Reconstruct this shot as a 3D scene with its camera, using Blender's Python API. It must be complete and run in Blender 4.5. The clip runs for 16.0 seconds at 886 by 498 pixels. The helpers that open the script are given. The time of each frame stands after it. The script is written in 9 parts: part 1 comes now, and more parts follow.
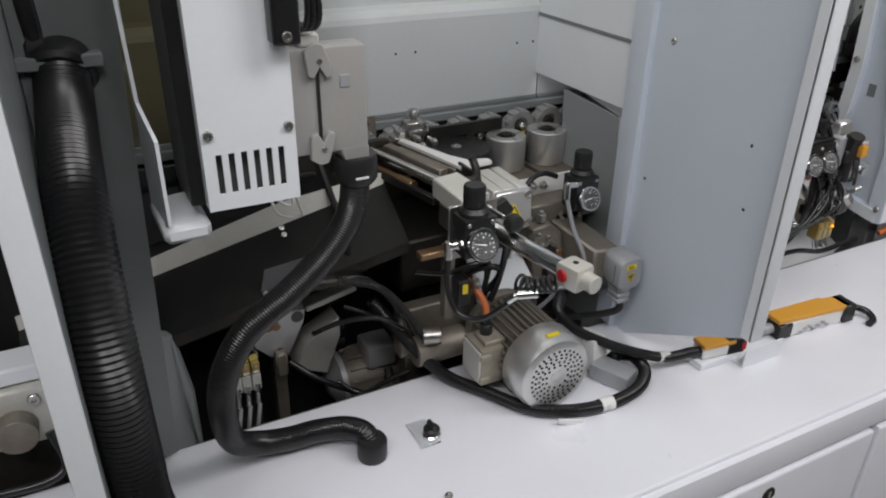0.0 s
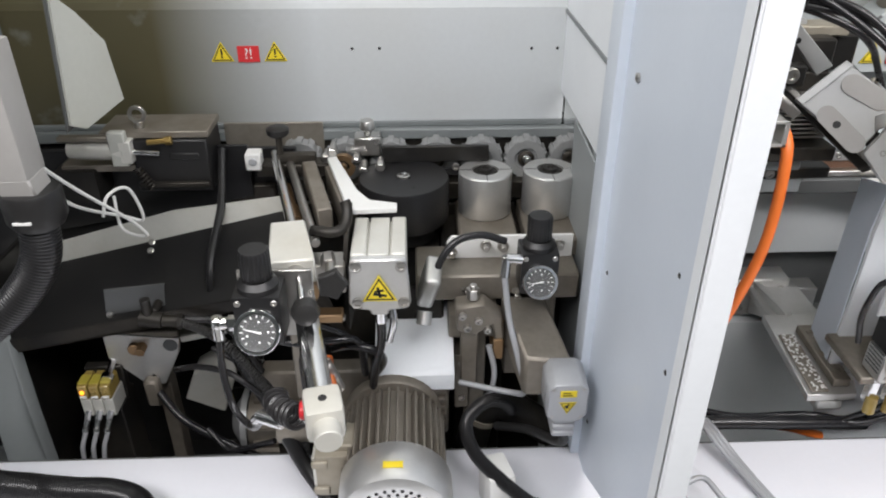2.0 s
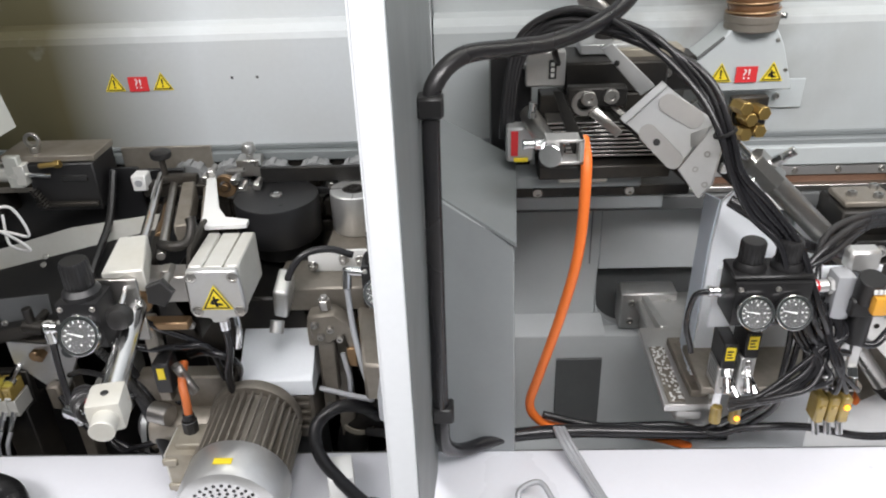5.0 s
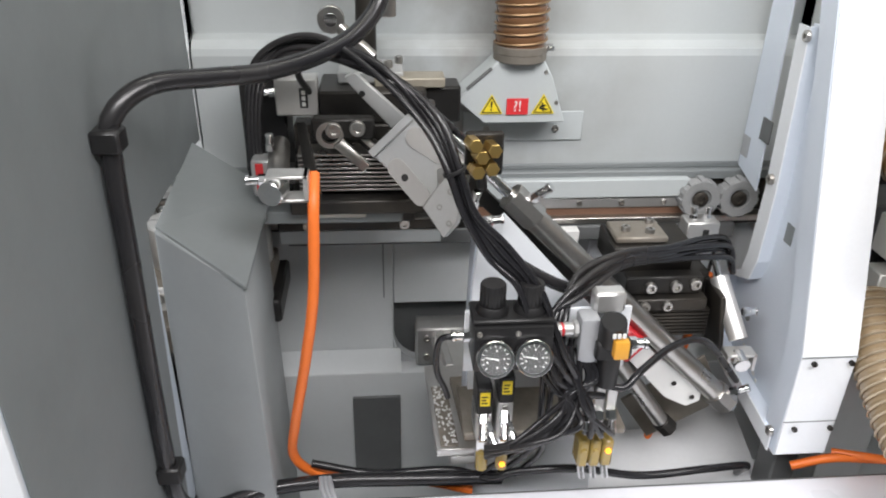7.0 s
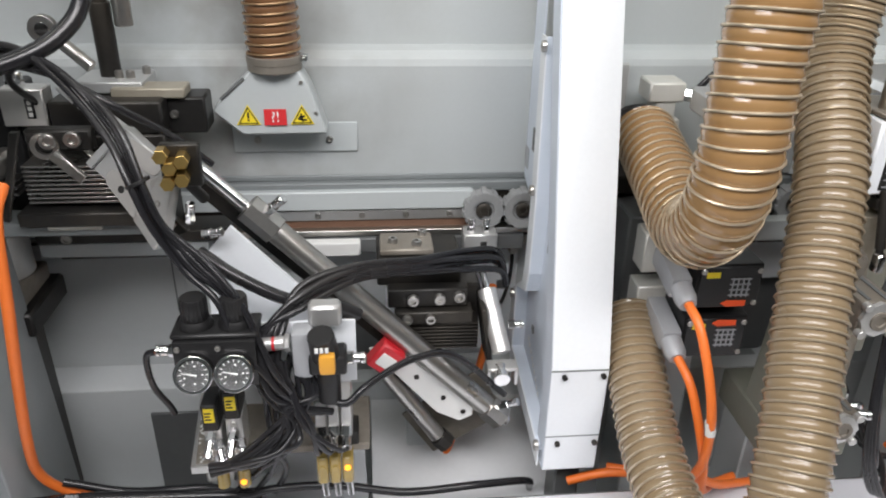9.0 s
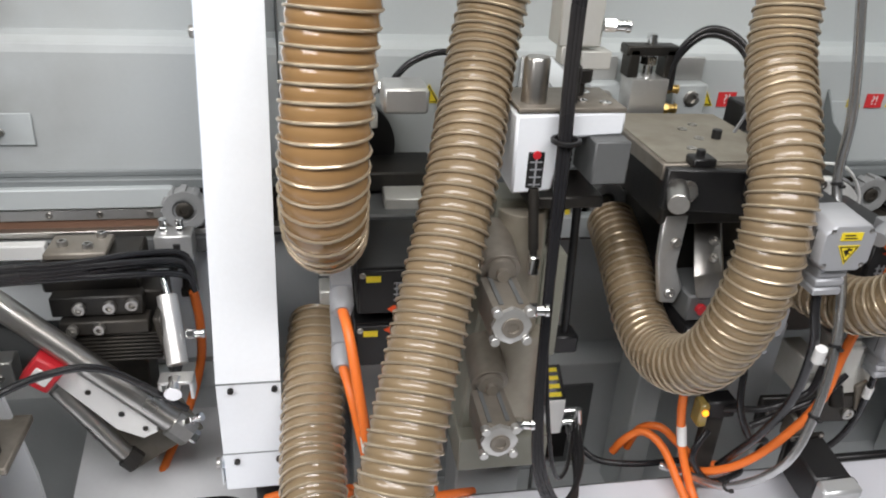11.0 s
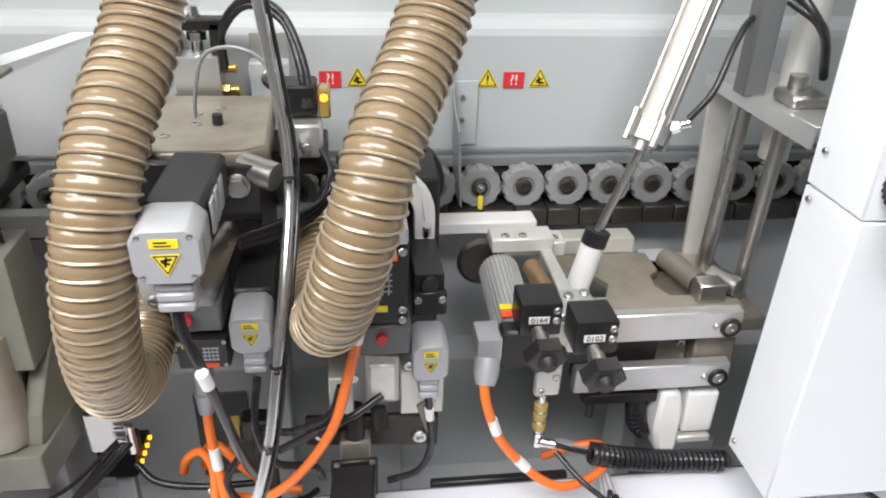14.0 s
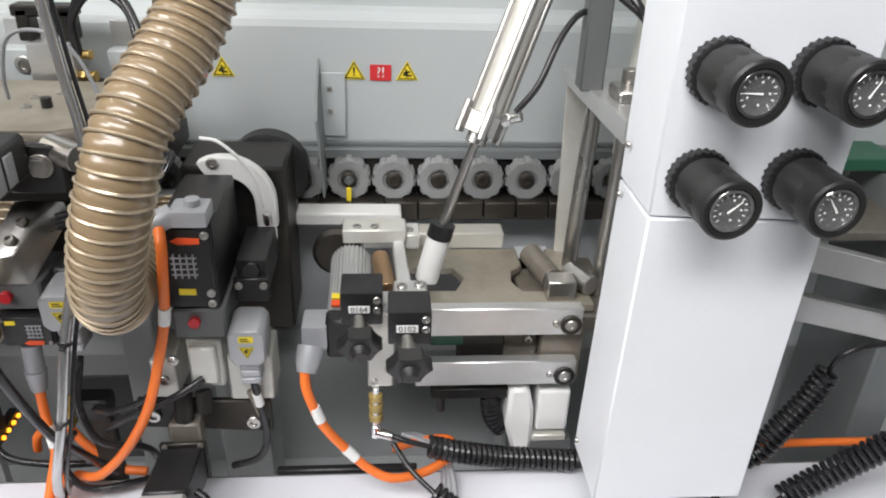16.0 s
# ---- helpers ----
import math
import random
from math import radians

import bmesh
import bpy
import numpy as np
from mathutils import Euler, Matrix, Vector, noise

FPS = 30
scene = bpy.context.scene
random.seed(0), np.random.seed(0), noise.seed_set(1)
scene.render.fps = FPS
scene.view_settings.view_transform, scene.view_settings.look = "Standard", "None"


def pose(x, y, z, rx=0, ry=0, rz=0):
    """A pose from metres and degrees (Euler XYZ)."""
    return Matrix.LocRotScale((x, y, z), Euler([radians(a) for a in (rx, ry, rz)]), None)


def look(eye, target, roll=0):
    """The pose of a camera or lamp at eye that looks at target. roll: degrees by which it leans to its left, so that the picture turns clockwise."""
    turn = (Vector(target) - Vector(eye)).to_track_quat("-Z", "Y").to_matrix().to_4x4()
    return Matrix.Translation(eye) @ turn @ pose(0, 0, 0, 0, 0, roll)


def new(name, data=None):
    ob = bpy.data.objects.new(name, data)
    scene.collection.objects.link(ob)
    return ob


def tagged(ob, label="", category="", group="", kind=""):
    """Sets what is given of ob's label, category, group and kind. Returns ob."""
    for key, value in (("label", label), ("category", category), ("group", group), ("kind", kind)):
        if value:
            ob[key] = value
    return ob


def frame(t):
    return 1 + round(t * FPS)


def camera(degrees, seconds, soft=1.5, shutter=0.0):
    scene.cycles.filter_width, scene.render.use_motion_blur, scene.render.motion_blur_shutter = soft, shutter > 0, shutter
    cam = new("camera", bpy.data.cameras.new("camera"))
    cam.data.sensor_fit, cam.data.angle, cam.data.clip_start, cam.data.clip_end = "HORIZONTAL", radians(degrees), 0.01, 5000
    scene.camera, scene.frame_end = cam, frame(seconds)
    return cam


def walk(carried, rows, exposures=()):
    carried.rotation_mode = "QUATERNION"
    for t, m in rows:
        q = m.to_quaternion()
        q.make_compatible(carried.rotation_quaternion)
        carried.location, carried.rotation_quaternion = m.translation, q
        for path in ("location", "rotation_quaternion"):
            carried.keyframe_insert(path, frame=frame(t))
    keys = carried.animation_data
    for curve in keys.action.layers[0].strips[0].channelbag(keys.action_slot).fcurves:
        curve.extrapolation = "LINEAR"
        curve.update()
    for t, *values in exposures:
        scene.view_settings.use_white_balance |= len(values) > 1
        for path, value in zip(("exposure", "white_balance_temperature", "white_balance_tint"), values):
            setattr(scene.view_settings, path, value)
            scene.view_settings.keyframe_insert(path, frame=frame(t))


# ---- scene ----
cam = camera(61.7, 16.0, soft=2.0)
METRES, EYE, TILT, LEAN, TURN = 3.0, 1.4, -0.3, 0.57, -27.9
ROWS = [
    (0.0, 0.0, 0.0, 0.0, 0.78, -27.45, -1.5),
    (0.5, 0.0738, 0.0364, 0.0016, 12.77, -28.06, -0.24),
    (1.0, 0.1154, 0.0843, -0.0045, 21.25, -28.73, -1.27),
    (1.5, 0.1389, 0.1346, -0.006, 25.44, -30.26, -1.52),
    (2.0, 0.167, 0.1581, -0.0052, 25.7, -30.48, -0.69),
    (2.5, 0.2025, 0.1723, -0.003, 27.79, -30.51, 0.69),
    (3.0, 0.2266, 0.1812, -0.0009, 30.12, -30.04, 1.52),
    (5.5, 0.2698, 0.1809, 0.0018, 28.11, -28.48, 1.17),
    (6.0, 0.2863, 0.1834, 0.002, 26.51, -28.03, 0.69),
    (6.5, 0.3022, 0.2126, 0.0004, 23.92, -27.69, -0.91),
    (7.0, 0.316, 0.2386, 0.0017, 23.26, -27.75, -1.64),
    (7.5, 0.3426, 0.2504, 0.0025, 22.66, -27.46, -1.39),
    (8.0, 0.3752, 0.2602, 0.004, 22.94, -27.17, -1.32),
    (10.5, 0.4851, 0.3307, -0.0006, 19.89, -26.49, -3.47),
    (11.0, 0.524, 0.3513, -0.0006, 18.4, -26.84, -3.43),
    (11.5, 0.5731, 0.365, 0.0004, 20.36, -27.28, -2.04),
    (12.0, 0.6108, 0.3715, -0.0009, 20.91, -27.05, -1.93),
    (12.5, 0.6394, 0.3958, -0.0039, 19.89, -27.17, -2.47),
    (13.0, 0.6658, 0.4249, -0.0027, 20.1, -27.59, -2.62),
    (13.5, 0.689, 0.448, -0.0033, 19.51, -27.9, -2.93),
    (14.0, 0.7257, 0.4655, -0.0007, 20.81, -28.29, -2.42),
    (14.5, 0.7665, 0.4719, 0.0013, 22.72, -28.59, -1.98),
    (15.0, 0.7879, 0.4704, 0.0006, 24.37, -28.58, -2.0),
    (15.5, 0.7983, 0.4781, -0.0013, 24.56, -28.41, -2.49),
    (16.0, 0.807, 0.4951, -0.002, 23.86, -28.1, -2.64),
]
walk(cam, [(t, pose(0, 0, EYE, TILT, LEAN, TURN) @ pose(METRES * x, METRES * y, METRES * z, 90 + pitch, roll, yaw)) for t, x, y, z, yaw, pitch, roll in ROWS],
     exposures=[(0.0, -1.02), (0.5, -0.80), (1.0, -0.42), (1.5, -0.22), (3.0, -0.17), (5.5, -0.03), (8.0, -0.15), (10.5, -0.4), (11.0, -0.32), (12.0, -0.06), (13.0, 0.2), (14.0, 0.3), (15.0, 0.2), (16.0, 0.1)])

# ---- world and light ----
world = bpy.data.worlds.new("hall_air")
scene.world = world
world.use_nodes = True
world.node_tree.nodes["Background"].inputs[0].default_value = (0.93, 0.97, 1.0, 1)
world.node_tree.nodes["Background"].inputs[1].default_value = 0.25


def area_lamp(name, eye, target, sx, sy, watts, color):
    data = bpy.data.lights.new(name, "AREA")
    data.shape, data.size, data.size_y, data.energy, data.color = "RECTANGLE", sx, sy, watts, color
    ob = new(name, data)
    ob.matrix_world = look(eye, target)
    return ob


area_lamp("hall_tube_light", (-0.5, -0.6, 2.9), (0.2, 0.9, 0.7), 2.4, 0.6, 80, (1.0, 0.975, 0.985))
area_lamp("hall_tube_light", (2.0, -0.6, 2.9), (2.3, 0.9, 0.7), 2.4, 0.6, 86, (1.0, 0.975, 0.985))
area_lamp("hood_tube_light", (1.5, 1.02, 1.86), (1.5, 1.1, 0.5), 3.6, 0.06, 7, (1.0, 0.985, 0.90))

# ---- materials ----


def mat(name, color, rough=0.5, metal=0.0, grain=0.06, stain=0.12, scale=60.0, bump=0.05, coat=0.0, emit=0.0, alpha=1.0, trans=0.0, dirt=None, smear=6.0):
    """Painted, plastic or metal surface with fine grain and larger smudges."""
    m = bpy.data.materials.new(name)
    m.use_nodes = True
    nt = m.node_tree
    b = nt.nodes["Principled BSDF"]
    tc = nt.nodes.new("ShaderNodeTexCoord")
    n1, n2 = nt.nodes.new("ShaderNodeTexNoise"), nt.nodes.new("ShaderNodeTexNoise")
    n1.inputs["Scale"].default_value, n1.inputs["Detail"].default_value = scale, 4
    n2.inputs["Scale"].default_value, n2.inputs["Detail"].default_value = smear, 5
    info = nt.nodes.new("ShaderNodeObjectInfo")
    for n in (n1, n2):
        nt.links.new(tc.outputs["Object"], n.inputs["Vector"])
    ramp = nt.nodes.new("ShaderNodeMapRange")
    ramp.inputs[1].default_value, ramp.inputs[2].default_value = 0.42, 0.72
    nt.links.new(n2.outputs["Fac"], ramp.inputs[0])
    mix1 = nt.nodes.new("ShaderNodeMix")
    mix1.data_type = "RGBA"
    d = dirt or tuple(c * 0.55 for c in color)
    mix1.inputs[6].default_value, mix1.inputs[7].default_value = (*color, 1), (*d, 1)
    mul = nt.nodes.new("ShaderNodeMath")
    mul.operation = "MULTIPLY"
    mul.inputs[1].default_value = stain
    nt.links.new(ramp.outputs[0], mul.inputs[0])
    nt.links.new(mul.outputs[0], mix1.inputs[0])
    hsv = nt.nodes.new("ShaderNodeHueSaturation")
    mr = nt.nodes.new("ShaderNodeMapRange")
    mr.inputs[3].default_value, mr.inputs[4].default_value = 1 - grain, 1 + grain
    add = nt.nodes.new("ShaderNodeMath")
    add.operation = "MULTIPLY_ADD"
    add.inputs[1].default_value = 0.3
    nt.links.new(info.outputs["Random"], add.inputs[0])
    sub = nt.nodes.new("ShaderNodeMath")
    sub.operation = "MULTIPLY"
    sub.inputs[1].default_value = 0.85
    nt.links.new(n1.outputs["Fac"], sub.inputs[0])
    nt.links.new(sub.outputs[0], add.inputs[2])
    nt.links.new(add.outputs[0], mr.inputs[0])
    nt.links.new(mr.outputs[0], hsv.inputs["Value"])
    nt.links.new(mix1.outputs[2], hsv.inputs["Color"])
    nt.links.new(hsv.outputs["Color"], b.inputs["Base Color"])
    rr = nt.nodes.new("ShaderNodeMapRange")
    rr.inputs[3].default_value, rr.inputs[4].default_value = max(0.03, rough - 0.12), min(1, rough + 0.14)
    nt.links.new(n2.outputs["Fac"], rr.inputs[0])
    nt.links.new(rr.outputs[0], b.inputs["Roughness"])
    b.inputs["Metallic"].default_value = metal
    if coat:
        b.inputs["Coat Weight"].default_value = coat
    if trans:
        b.inputs["Transmission Weight"].default_value = trans
    if emit:
        b.inputs["Emission Color"].default_value = (*color, 1)
        b.inputs["Emission Strength"].default_value = emit
    if bump:
        bp = nt.nodes.new("ShaderNodeBump")
        bp.inputs["Strength"].default_value, bp.inputs["Distance"].default_value = bump, 0.002
        nt.links.new(n1.outputs["Fac"], bp.inputs["Height"])
        nt.links.new(bp.outputs[0], b.inputs["Normal"])
    return m


def brown_patches(m, bare, full, colour, thin, thick, centre=None):
    """Brown colour on one stretch of a panel, fading out in cloudy patches along x."""
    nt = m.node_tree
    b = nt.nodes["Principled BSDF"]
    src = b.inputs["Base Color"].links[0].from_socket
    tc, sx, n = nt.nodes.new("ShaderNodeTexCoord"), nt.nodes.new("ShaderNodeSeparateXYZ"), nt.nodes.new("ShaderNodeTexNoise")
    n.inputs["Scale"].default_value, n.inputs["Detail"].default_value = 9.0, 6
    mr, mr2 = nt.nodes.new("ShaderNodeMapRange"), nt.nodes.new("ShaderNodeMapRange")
    mr.inputs[1].default_value, mr.inputs[2].default_value = bare, full
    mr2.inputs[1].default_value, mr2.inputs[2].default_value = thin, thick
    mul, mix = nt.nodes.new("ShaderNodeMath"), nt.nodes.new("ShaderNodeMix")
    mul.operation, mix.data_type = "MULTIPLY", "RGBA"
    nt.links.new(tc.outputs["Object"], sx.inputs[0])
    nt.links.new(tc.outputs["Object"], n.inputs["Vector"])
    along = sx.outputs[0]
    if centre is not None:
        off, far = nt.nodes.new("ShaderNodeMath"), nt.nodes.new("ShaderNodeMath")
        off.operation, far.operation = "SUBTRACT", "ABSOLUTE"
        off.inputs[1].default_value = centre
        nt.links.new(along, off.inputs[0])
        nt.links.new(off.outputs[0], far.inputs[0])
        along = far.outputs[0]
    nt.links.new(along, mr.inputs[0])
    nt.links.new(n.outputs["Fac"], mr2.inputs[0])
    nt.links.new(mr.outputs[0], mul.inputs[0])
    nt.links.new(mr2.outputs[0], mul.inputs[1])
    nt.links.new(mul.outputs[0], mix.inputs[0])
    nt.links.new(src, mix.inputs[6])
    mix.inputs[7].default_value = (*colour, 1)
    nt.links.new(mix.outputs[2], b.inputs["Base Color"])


WHITE = mat("white_machine_paint", (0.82, 0.85, 0.88), 0.38, grain=0.03, stain=0.10, scale=180, bump=0.04)
PANEL = mat("pale_grey_back_panel_paint", (0.485, 0.52, 0.525), 0.36, grain=0.03, stain=0.16, scale=160, bump=0.03, dirt=(0.5, 0.5, 0.46), smear=3.0)
OLIVEP = mat("back_panel_paint_olive_to_left", (0.58, 0.61, 0.63), 0.42, grain=0.04, stain=0.2, scale=120, bump=0.03, dirt=(0.45, 0.43, 0.36), smear=3.0)
# turns dark olive in cloudy patches towards the left end
brown_patches(OLIVEP, -0.98, -1.22, (0.085, 0.076, 0.040), 0.02, 0.36)
DUSTP = mat("dust_filmed_back_panel_paint", (0.45, 0.48, 0.485), 0.4, grain=0.03, stain=0.2, scale=160, bump=0.03, dirt=(0.45, 0.44, 0.40), smear=3.0)
# brown-grey soot and dust film around the dust hood
brown_patches(DUSTP, 0.34, 0.0, (0.20, 0.185, 0.16), 0.34, 0.72, -0.20)
AGED = mat("aged_off_white_paint", (0.47, 0.48, 0.44), 0.45, grain=0.05, stain=0.3, scale=120, bump=0.04, dirt=(0.33, 0.32, 0.26), smear=5.0)
OLIVE = mat("olive_yellow_plug_band", (0.42, 0.35, 0.05), 0.4, grain=0.05, stain=0.2, bump=0.0)
FLOORS = mat("dusty_pale_bottom_sheet", (0.62, 0.63, 0.64), 0.42, grain=0.05, stain=0.3, scale=120, bump=0.04, dirt=(0.45, 0.44, 0.42), smear=5.0)
# bluish white; on the post and its bracket it is the shaded tone of white
BLUEW = mat("bluish_white_paint_and_shade", (0.66, 0.72, 0.80), 0.33, grain=0.02, stain=0.07, scale=150, bump=0.03)
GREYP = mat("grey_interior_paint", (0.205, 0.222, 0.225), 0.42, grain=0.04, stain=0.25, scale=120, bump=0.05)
GREYL = mat("pale_grey_wall_paint", (0.56, 0.585, 0.59), 0.42, grain=0.03, stain=0.2, scale=120, bump=0.04)
GREYM = mat("mid_grey_chute_paint", (0.30, 0.32, 0.325), 0.42, grain=0.04, stain=0.25, scale=120, bump=0.05)
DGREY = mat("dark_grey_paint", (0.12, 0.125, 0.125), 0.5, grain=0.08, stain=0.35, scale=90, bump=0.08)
LEDGE = mat("white_bed_paint", (0.80, 0.81, 0.86), 0.3, grain=0.02, stain=0.10, scale=140, bump=0.03, smear=5.0)
BLACK = mat("black_plastic", (0.011, 0.011, 0.012), 0.40, grain=0.2, stain=0.3, scale=200, bump=0.06, dirt=(0.045, 0.042, 0.036))
RUBBER = mat("black_rubber", (0.022, 0.022, 0.023), 0.5, grain=0.2, stain=0.4, scale=220, bump=0.06, dirt=(0.08, 0.075, 0.065))
CORR = mat("black_corrugated_plastic", (0.010, 0.010, 0.011), 0.30, grain=0.15, stain=0.3, scale=150, bump=0.03, dirt=(0.028, 0.026, 0.023))
CABLE = mat("glossy_black_cable", (0.014, 0.014, 0.016), 0.25, grain=0.15, stain=0.3, scale=150, bump=0.02, dirt=(0.06, 0.055, 0.05))
BLACKM = mat("blackened_steel", (0.030, 0.029, 0.028), 0.42, 0.6, grain=0.2, stain=0.5, scale=120, bump=0.08, dirt=(0.10, 0.085, 0.065), smear=9)
STEEL = mat("machined_steel", (0.50, 0.49, 0.47), 0.3, 0.95, grain=0.12, stain=0.45, scale=140, bump=0.06, dirt=(0.24, 0.20, 0.15), smear=11)
DUSTY = mat("dusty_oiled_steel", (0.27, 0.245, 0.21), 0.5, 0.55, grain=0.18, stain=0.6, scale=110, bump=0.12, dirt=(0.12, 0.095, 0.065), smear=12)
CHROME = mat("chrome", (0.82, 0.82, 0.82), 0.12, 1.0, grain=0.04, stain=0.12, scale=120, bump=0.0)
ALU = mat("anodised_aluminium", (0.66, 0.66, 0.65), 0.34, 0.75, grain=0.06, stain=0.3, scale=160, bump=0.04, dirt=(0.36, 0.33, 0.27), smear=9)
ALUW = mat("matt_pale_aluminium", (0.66, 0.655, 0.61), 0.45, 0.35, grain=0.06, stain=0.35, scale=120, bump=0.05, dirt=(0.42, 0.37, 0.27), smear=10)
SILVER = mat("silver_motor_paint", (0.52, 0.53, 0.53), 0.36, 0.45, grain=0.05, stain=0.3, scale=130, bump=0.05, dirt=(0.3, 0.27, 0.22), smear=8)
CONN = mat("grey_connector_diecast", (0.42, 0.43, 0.45), 0.42, 0.25, grain=0.05, stain=0.25, scale=150, bump=0.06)
WARMGREY = mat("warm_grey_enclosure_plastic", (0.36, 0.35, 0.335), 0.5, 0.0, grain=0.05, stain=0.25, scale=140, bump=0.06)
BRASS = mat("brass", (0.62, 0.43, 0.15), 0.28, 0.9, grain=0.08, stain=0.35, scale=110, bump=0.03, dirt=(0.3, 0.2, 0.07))
ORANGE = mat("orange_cable_sheath", (0.86, 0.19, 0.03), 0.42, grain=0.04, stain=0.2, scale=120, bump=0.03, dirt=(0.6, 0.13, 0.03))
ORANGEP = mat("orange_safety_switch_plastic", (0.74, 0.36, 0.045), 0.45, grain=0.05, stain=0.25, scale=120, bump=0.04)
HOSE = mat("tan_translucent_hose_film", (0.255, 0.188, 0.112), 0.26, 0.0, grain=0.1, stain=0.45, scale=50, bump=0.03, coat=0.4, dirt=(0.24, 0.17, 0.09), smear=8)
HOSEA = mat("amber_hose_film", (0.31, 0.185, 0.08), 0.22, 0.0, grain=0.1, stain=0.4, scale=50, bump=0.03, coat=0.4, dirt=(0.30, 0.14, 0.04), smear=8)
HOSEB = mat("dark_bronze_hose_film", (0.17, 0.085, 0.04), 0.22, 0.0, grain=0.1, stain=0.4, scale=50, bump=0.03, coat=0.4)
WIRE = mat("coppered_hose_wire", (0.52, 0.43, 0.31), 0.3, 0.6, grain=0.1, stain=0.3, scale=60, bump=0.0)
YELLOW = mat("yellow_label", (0.85, 0.66, 0.03), 0.45, grain=0.03, stain=0.1, bump=0.0)
REDL = mat("red_label", (0.66, 0.035, 0.04), 0.45, grain=0.03, stain=0.1, bump=0.0)
REDP = mat("red_plastic", (0.55, 0.02, 0.03), 0.4, grain=0.05, stain=0.2, bump=0.02)
PRINT = mat("black_print", (0.015, 0.015, 0.015), 0.5, grain=0.02, stain=0.05, bump=0.0)
LABELW = mat("white_label", (0.80, 0.80, 0.78), 0.5, grain=0.03, stain=0.2, bump=0.0)
NYLON = mat("white_nylon", (0.78, 0.78, 0.76), 0.45, grain=0.03, stain=0.15, bump=0.03)
WHEEL = mat("grey_rubber_roller", (0.27, 0.275, 0.275), 0.6, grain=0.1, stain=0.35, scale=140, bump=0.1)
DIAL = mat("gauge_dial", (0.055, 0.055, 0.055), 0.45, grain=0.02, stain=0.1, bump=0.0)
AMBER = mat("amber_clear_plastic", (0.36, 0.26, 0.075), 0.22, grain=0.1, stain=0.4, scale=90, bump=0.02, coat=0.4, dirt=(0.13, 0.095, 0.03), smear=40)
LED = mat("lit_amber_led", (1.0, 0.36, 0.02), 0.4, grain=0.0, stain=0.0, bump=0.0, emit=2.5)
LEDR = mat("red_orange_arrow_sticker", (0.85, 0.10, 0.02), 0.5, grain=0.03, stain=0.1, bump=0.0)
STEELD = mat("dusty_plate_top", (0.36, 0.33, 0.27), 0.5, 0.35, grain=0.12, stain=0.6, scale=90, bump=0.06, dirt=(0.20, 0.17, 0.12), smear=14)
CHROMED = mat("braided_metal_conduit", (0.5, 0.5, 0.5), 0.22, 0.85, grain=0.15, stain=0.3, scale=300, bump=0.08)
OLIVEG = mat("olive_grey_casting_paint", (0.23, 0.23, 0.19), 0.5, grain=0.08, stain=0.4, scale=90, bump=0.06, dirt=(0.11, 0.10, 0.07), smear=9)
GREEN = mat("dark_green_paint", (0.03, 0.13, 0.075), 0.4, grain=0.06, stain=0.2, bump=0.04)
BRUSH = mat("brown_brush_bristle", (0.17, 0.09, 0.055), 0.7, grain=0.3, stain=0.4, scale=400, bump=0.2)
CONCRETE = mat("concrete_floor", (0.32, 0.32, 0.31), 0.7, grain=0.08, stain=0.3, scale=30, bump=0.1, smear=1.5)
# column grey, darkened to carry the shade that falls on it
GREYD = mat("shade_darkened_column_grey", (0.17, 0.18, 0.18), 0.45, grain=0.05, stain=0.3, scale=110, bump=0.05)
COPPERO = mat("oily_orange_sheath", (0.55, 0.14, 0.035), 0.5, grain=0.1, stain=0.5, scale=90, bump=0.04, dirt=(0.25, 0.12, 0.07))
COPPER = mat("warm_bronze", (0.34, 0.22, 0.12), 0.35, 0.7, grain=0.12, stain=0.4, bump=0.05)

# clear acrylic for small covers
GLASS = bpy.data.materials.new("clear_acrylic")
GLASS.use_nodes = True
g = GLASS.node_tree.nodes["Principled BSDF"]
g.inputs["Base Color"].default_value = (0.95, 0.97, 0.97, 1)
g.inputs["Roughness"].default_value = 0.06
g.inputs["Transmission Weight"].default_value = 1.0
g.inputs["IOR"].default_value = 1.2

# ---- shape helpers ----
ORIGIN = {}
V = Vector


def thing(name, loc, label, category, group="", kind=""):
    """An Empty at a thing's base; its parts hang on it."""
    ob = new(name)
    ob.empty_display_size = 0.02
    ob.location = loc
    ORIGIN[ob.name] = V(loc)
    return tagged(ob, label, category, group, kind)


def part(name, bm, material, parent=None, label="", smooth=True):
    """Links a bmesh, drawn in world coordinates, as one mesh object under its thing or part."""
    o = ORIGIN[parent.name] if parent else V((0, 0, 0))
    bmesh.ops.recalc_face_normals(bm, faces=bm.faces)
    if parent:
        bm.transform(Matrix.Translation(-o))
    me = bpy.data.meshes.new(name)
    if smooth:
        for f in bm.faces:
            f.smooth = True
    bm.to_mesh(me)
    bm.free()
    if smooth:
        me.set_sharp_from_angle(angle=radians(38))
    me.materials.append(material)
    ob = new(name, me)
    if parent:
        ob.parent = parent
        ORIGIN[ob.name] = o
    if label:
        tagged(ob, label)
    return ob


def solid(name, bm, material, label, category, group="", kind=""):
    """A thing that is one mesh; other parts may still hang on it."""
    ob = part(name, bm, material)
    ORIGIN[ob.name] = V((0, 0, 0))
    return tagged(ob, label, category, group, kind)


def join(*bms):
    out = bmesh.new()
    for b in bms:
        me = bpy.data.meshes.new("tmp")
        b.to_mesh(me)
        b.free()
        out.from_mesh(me)
        bpy.data.meshes.remove(me)
    return out


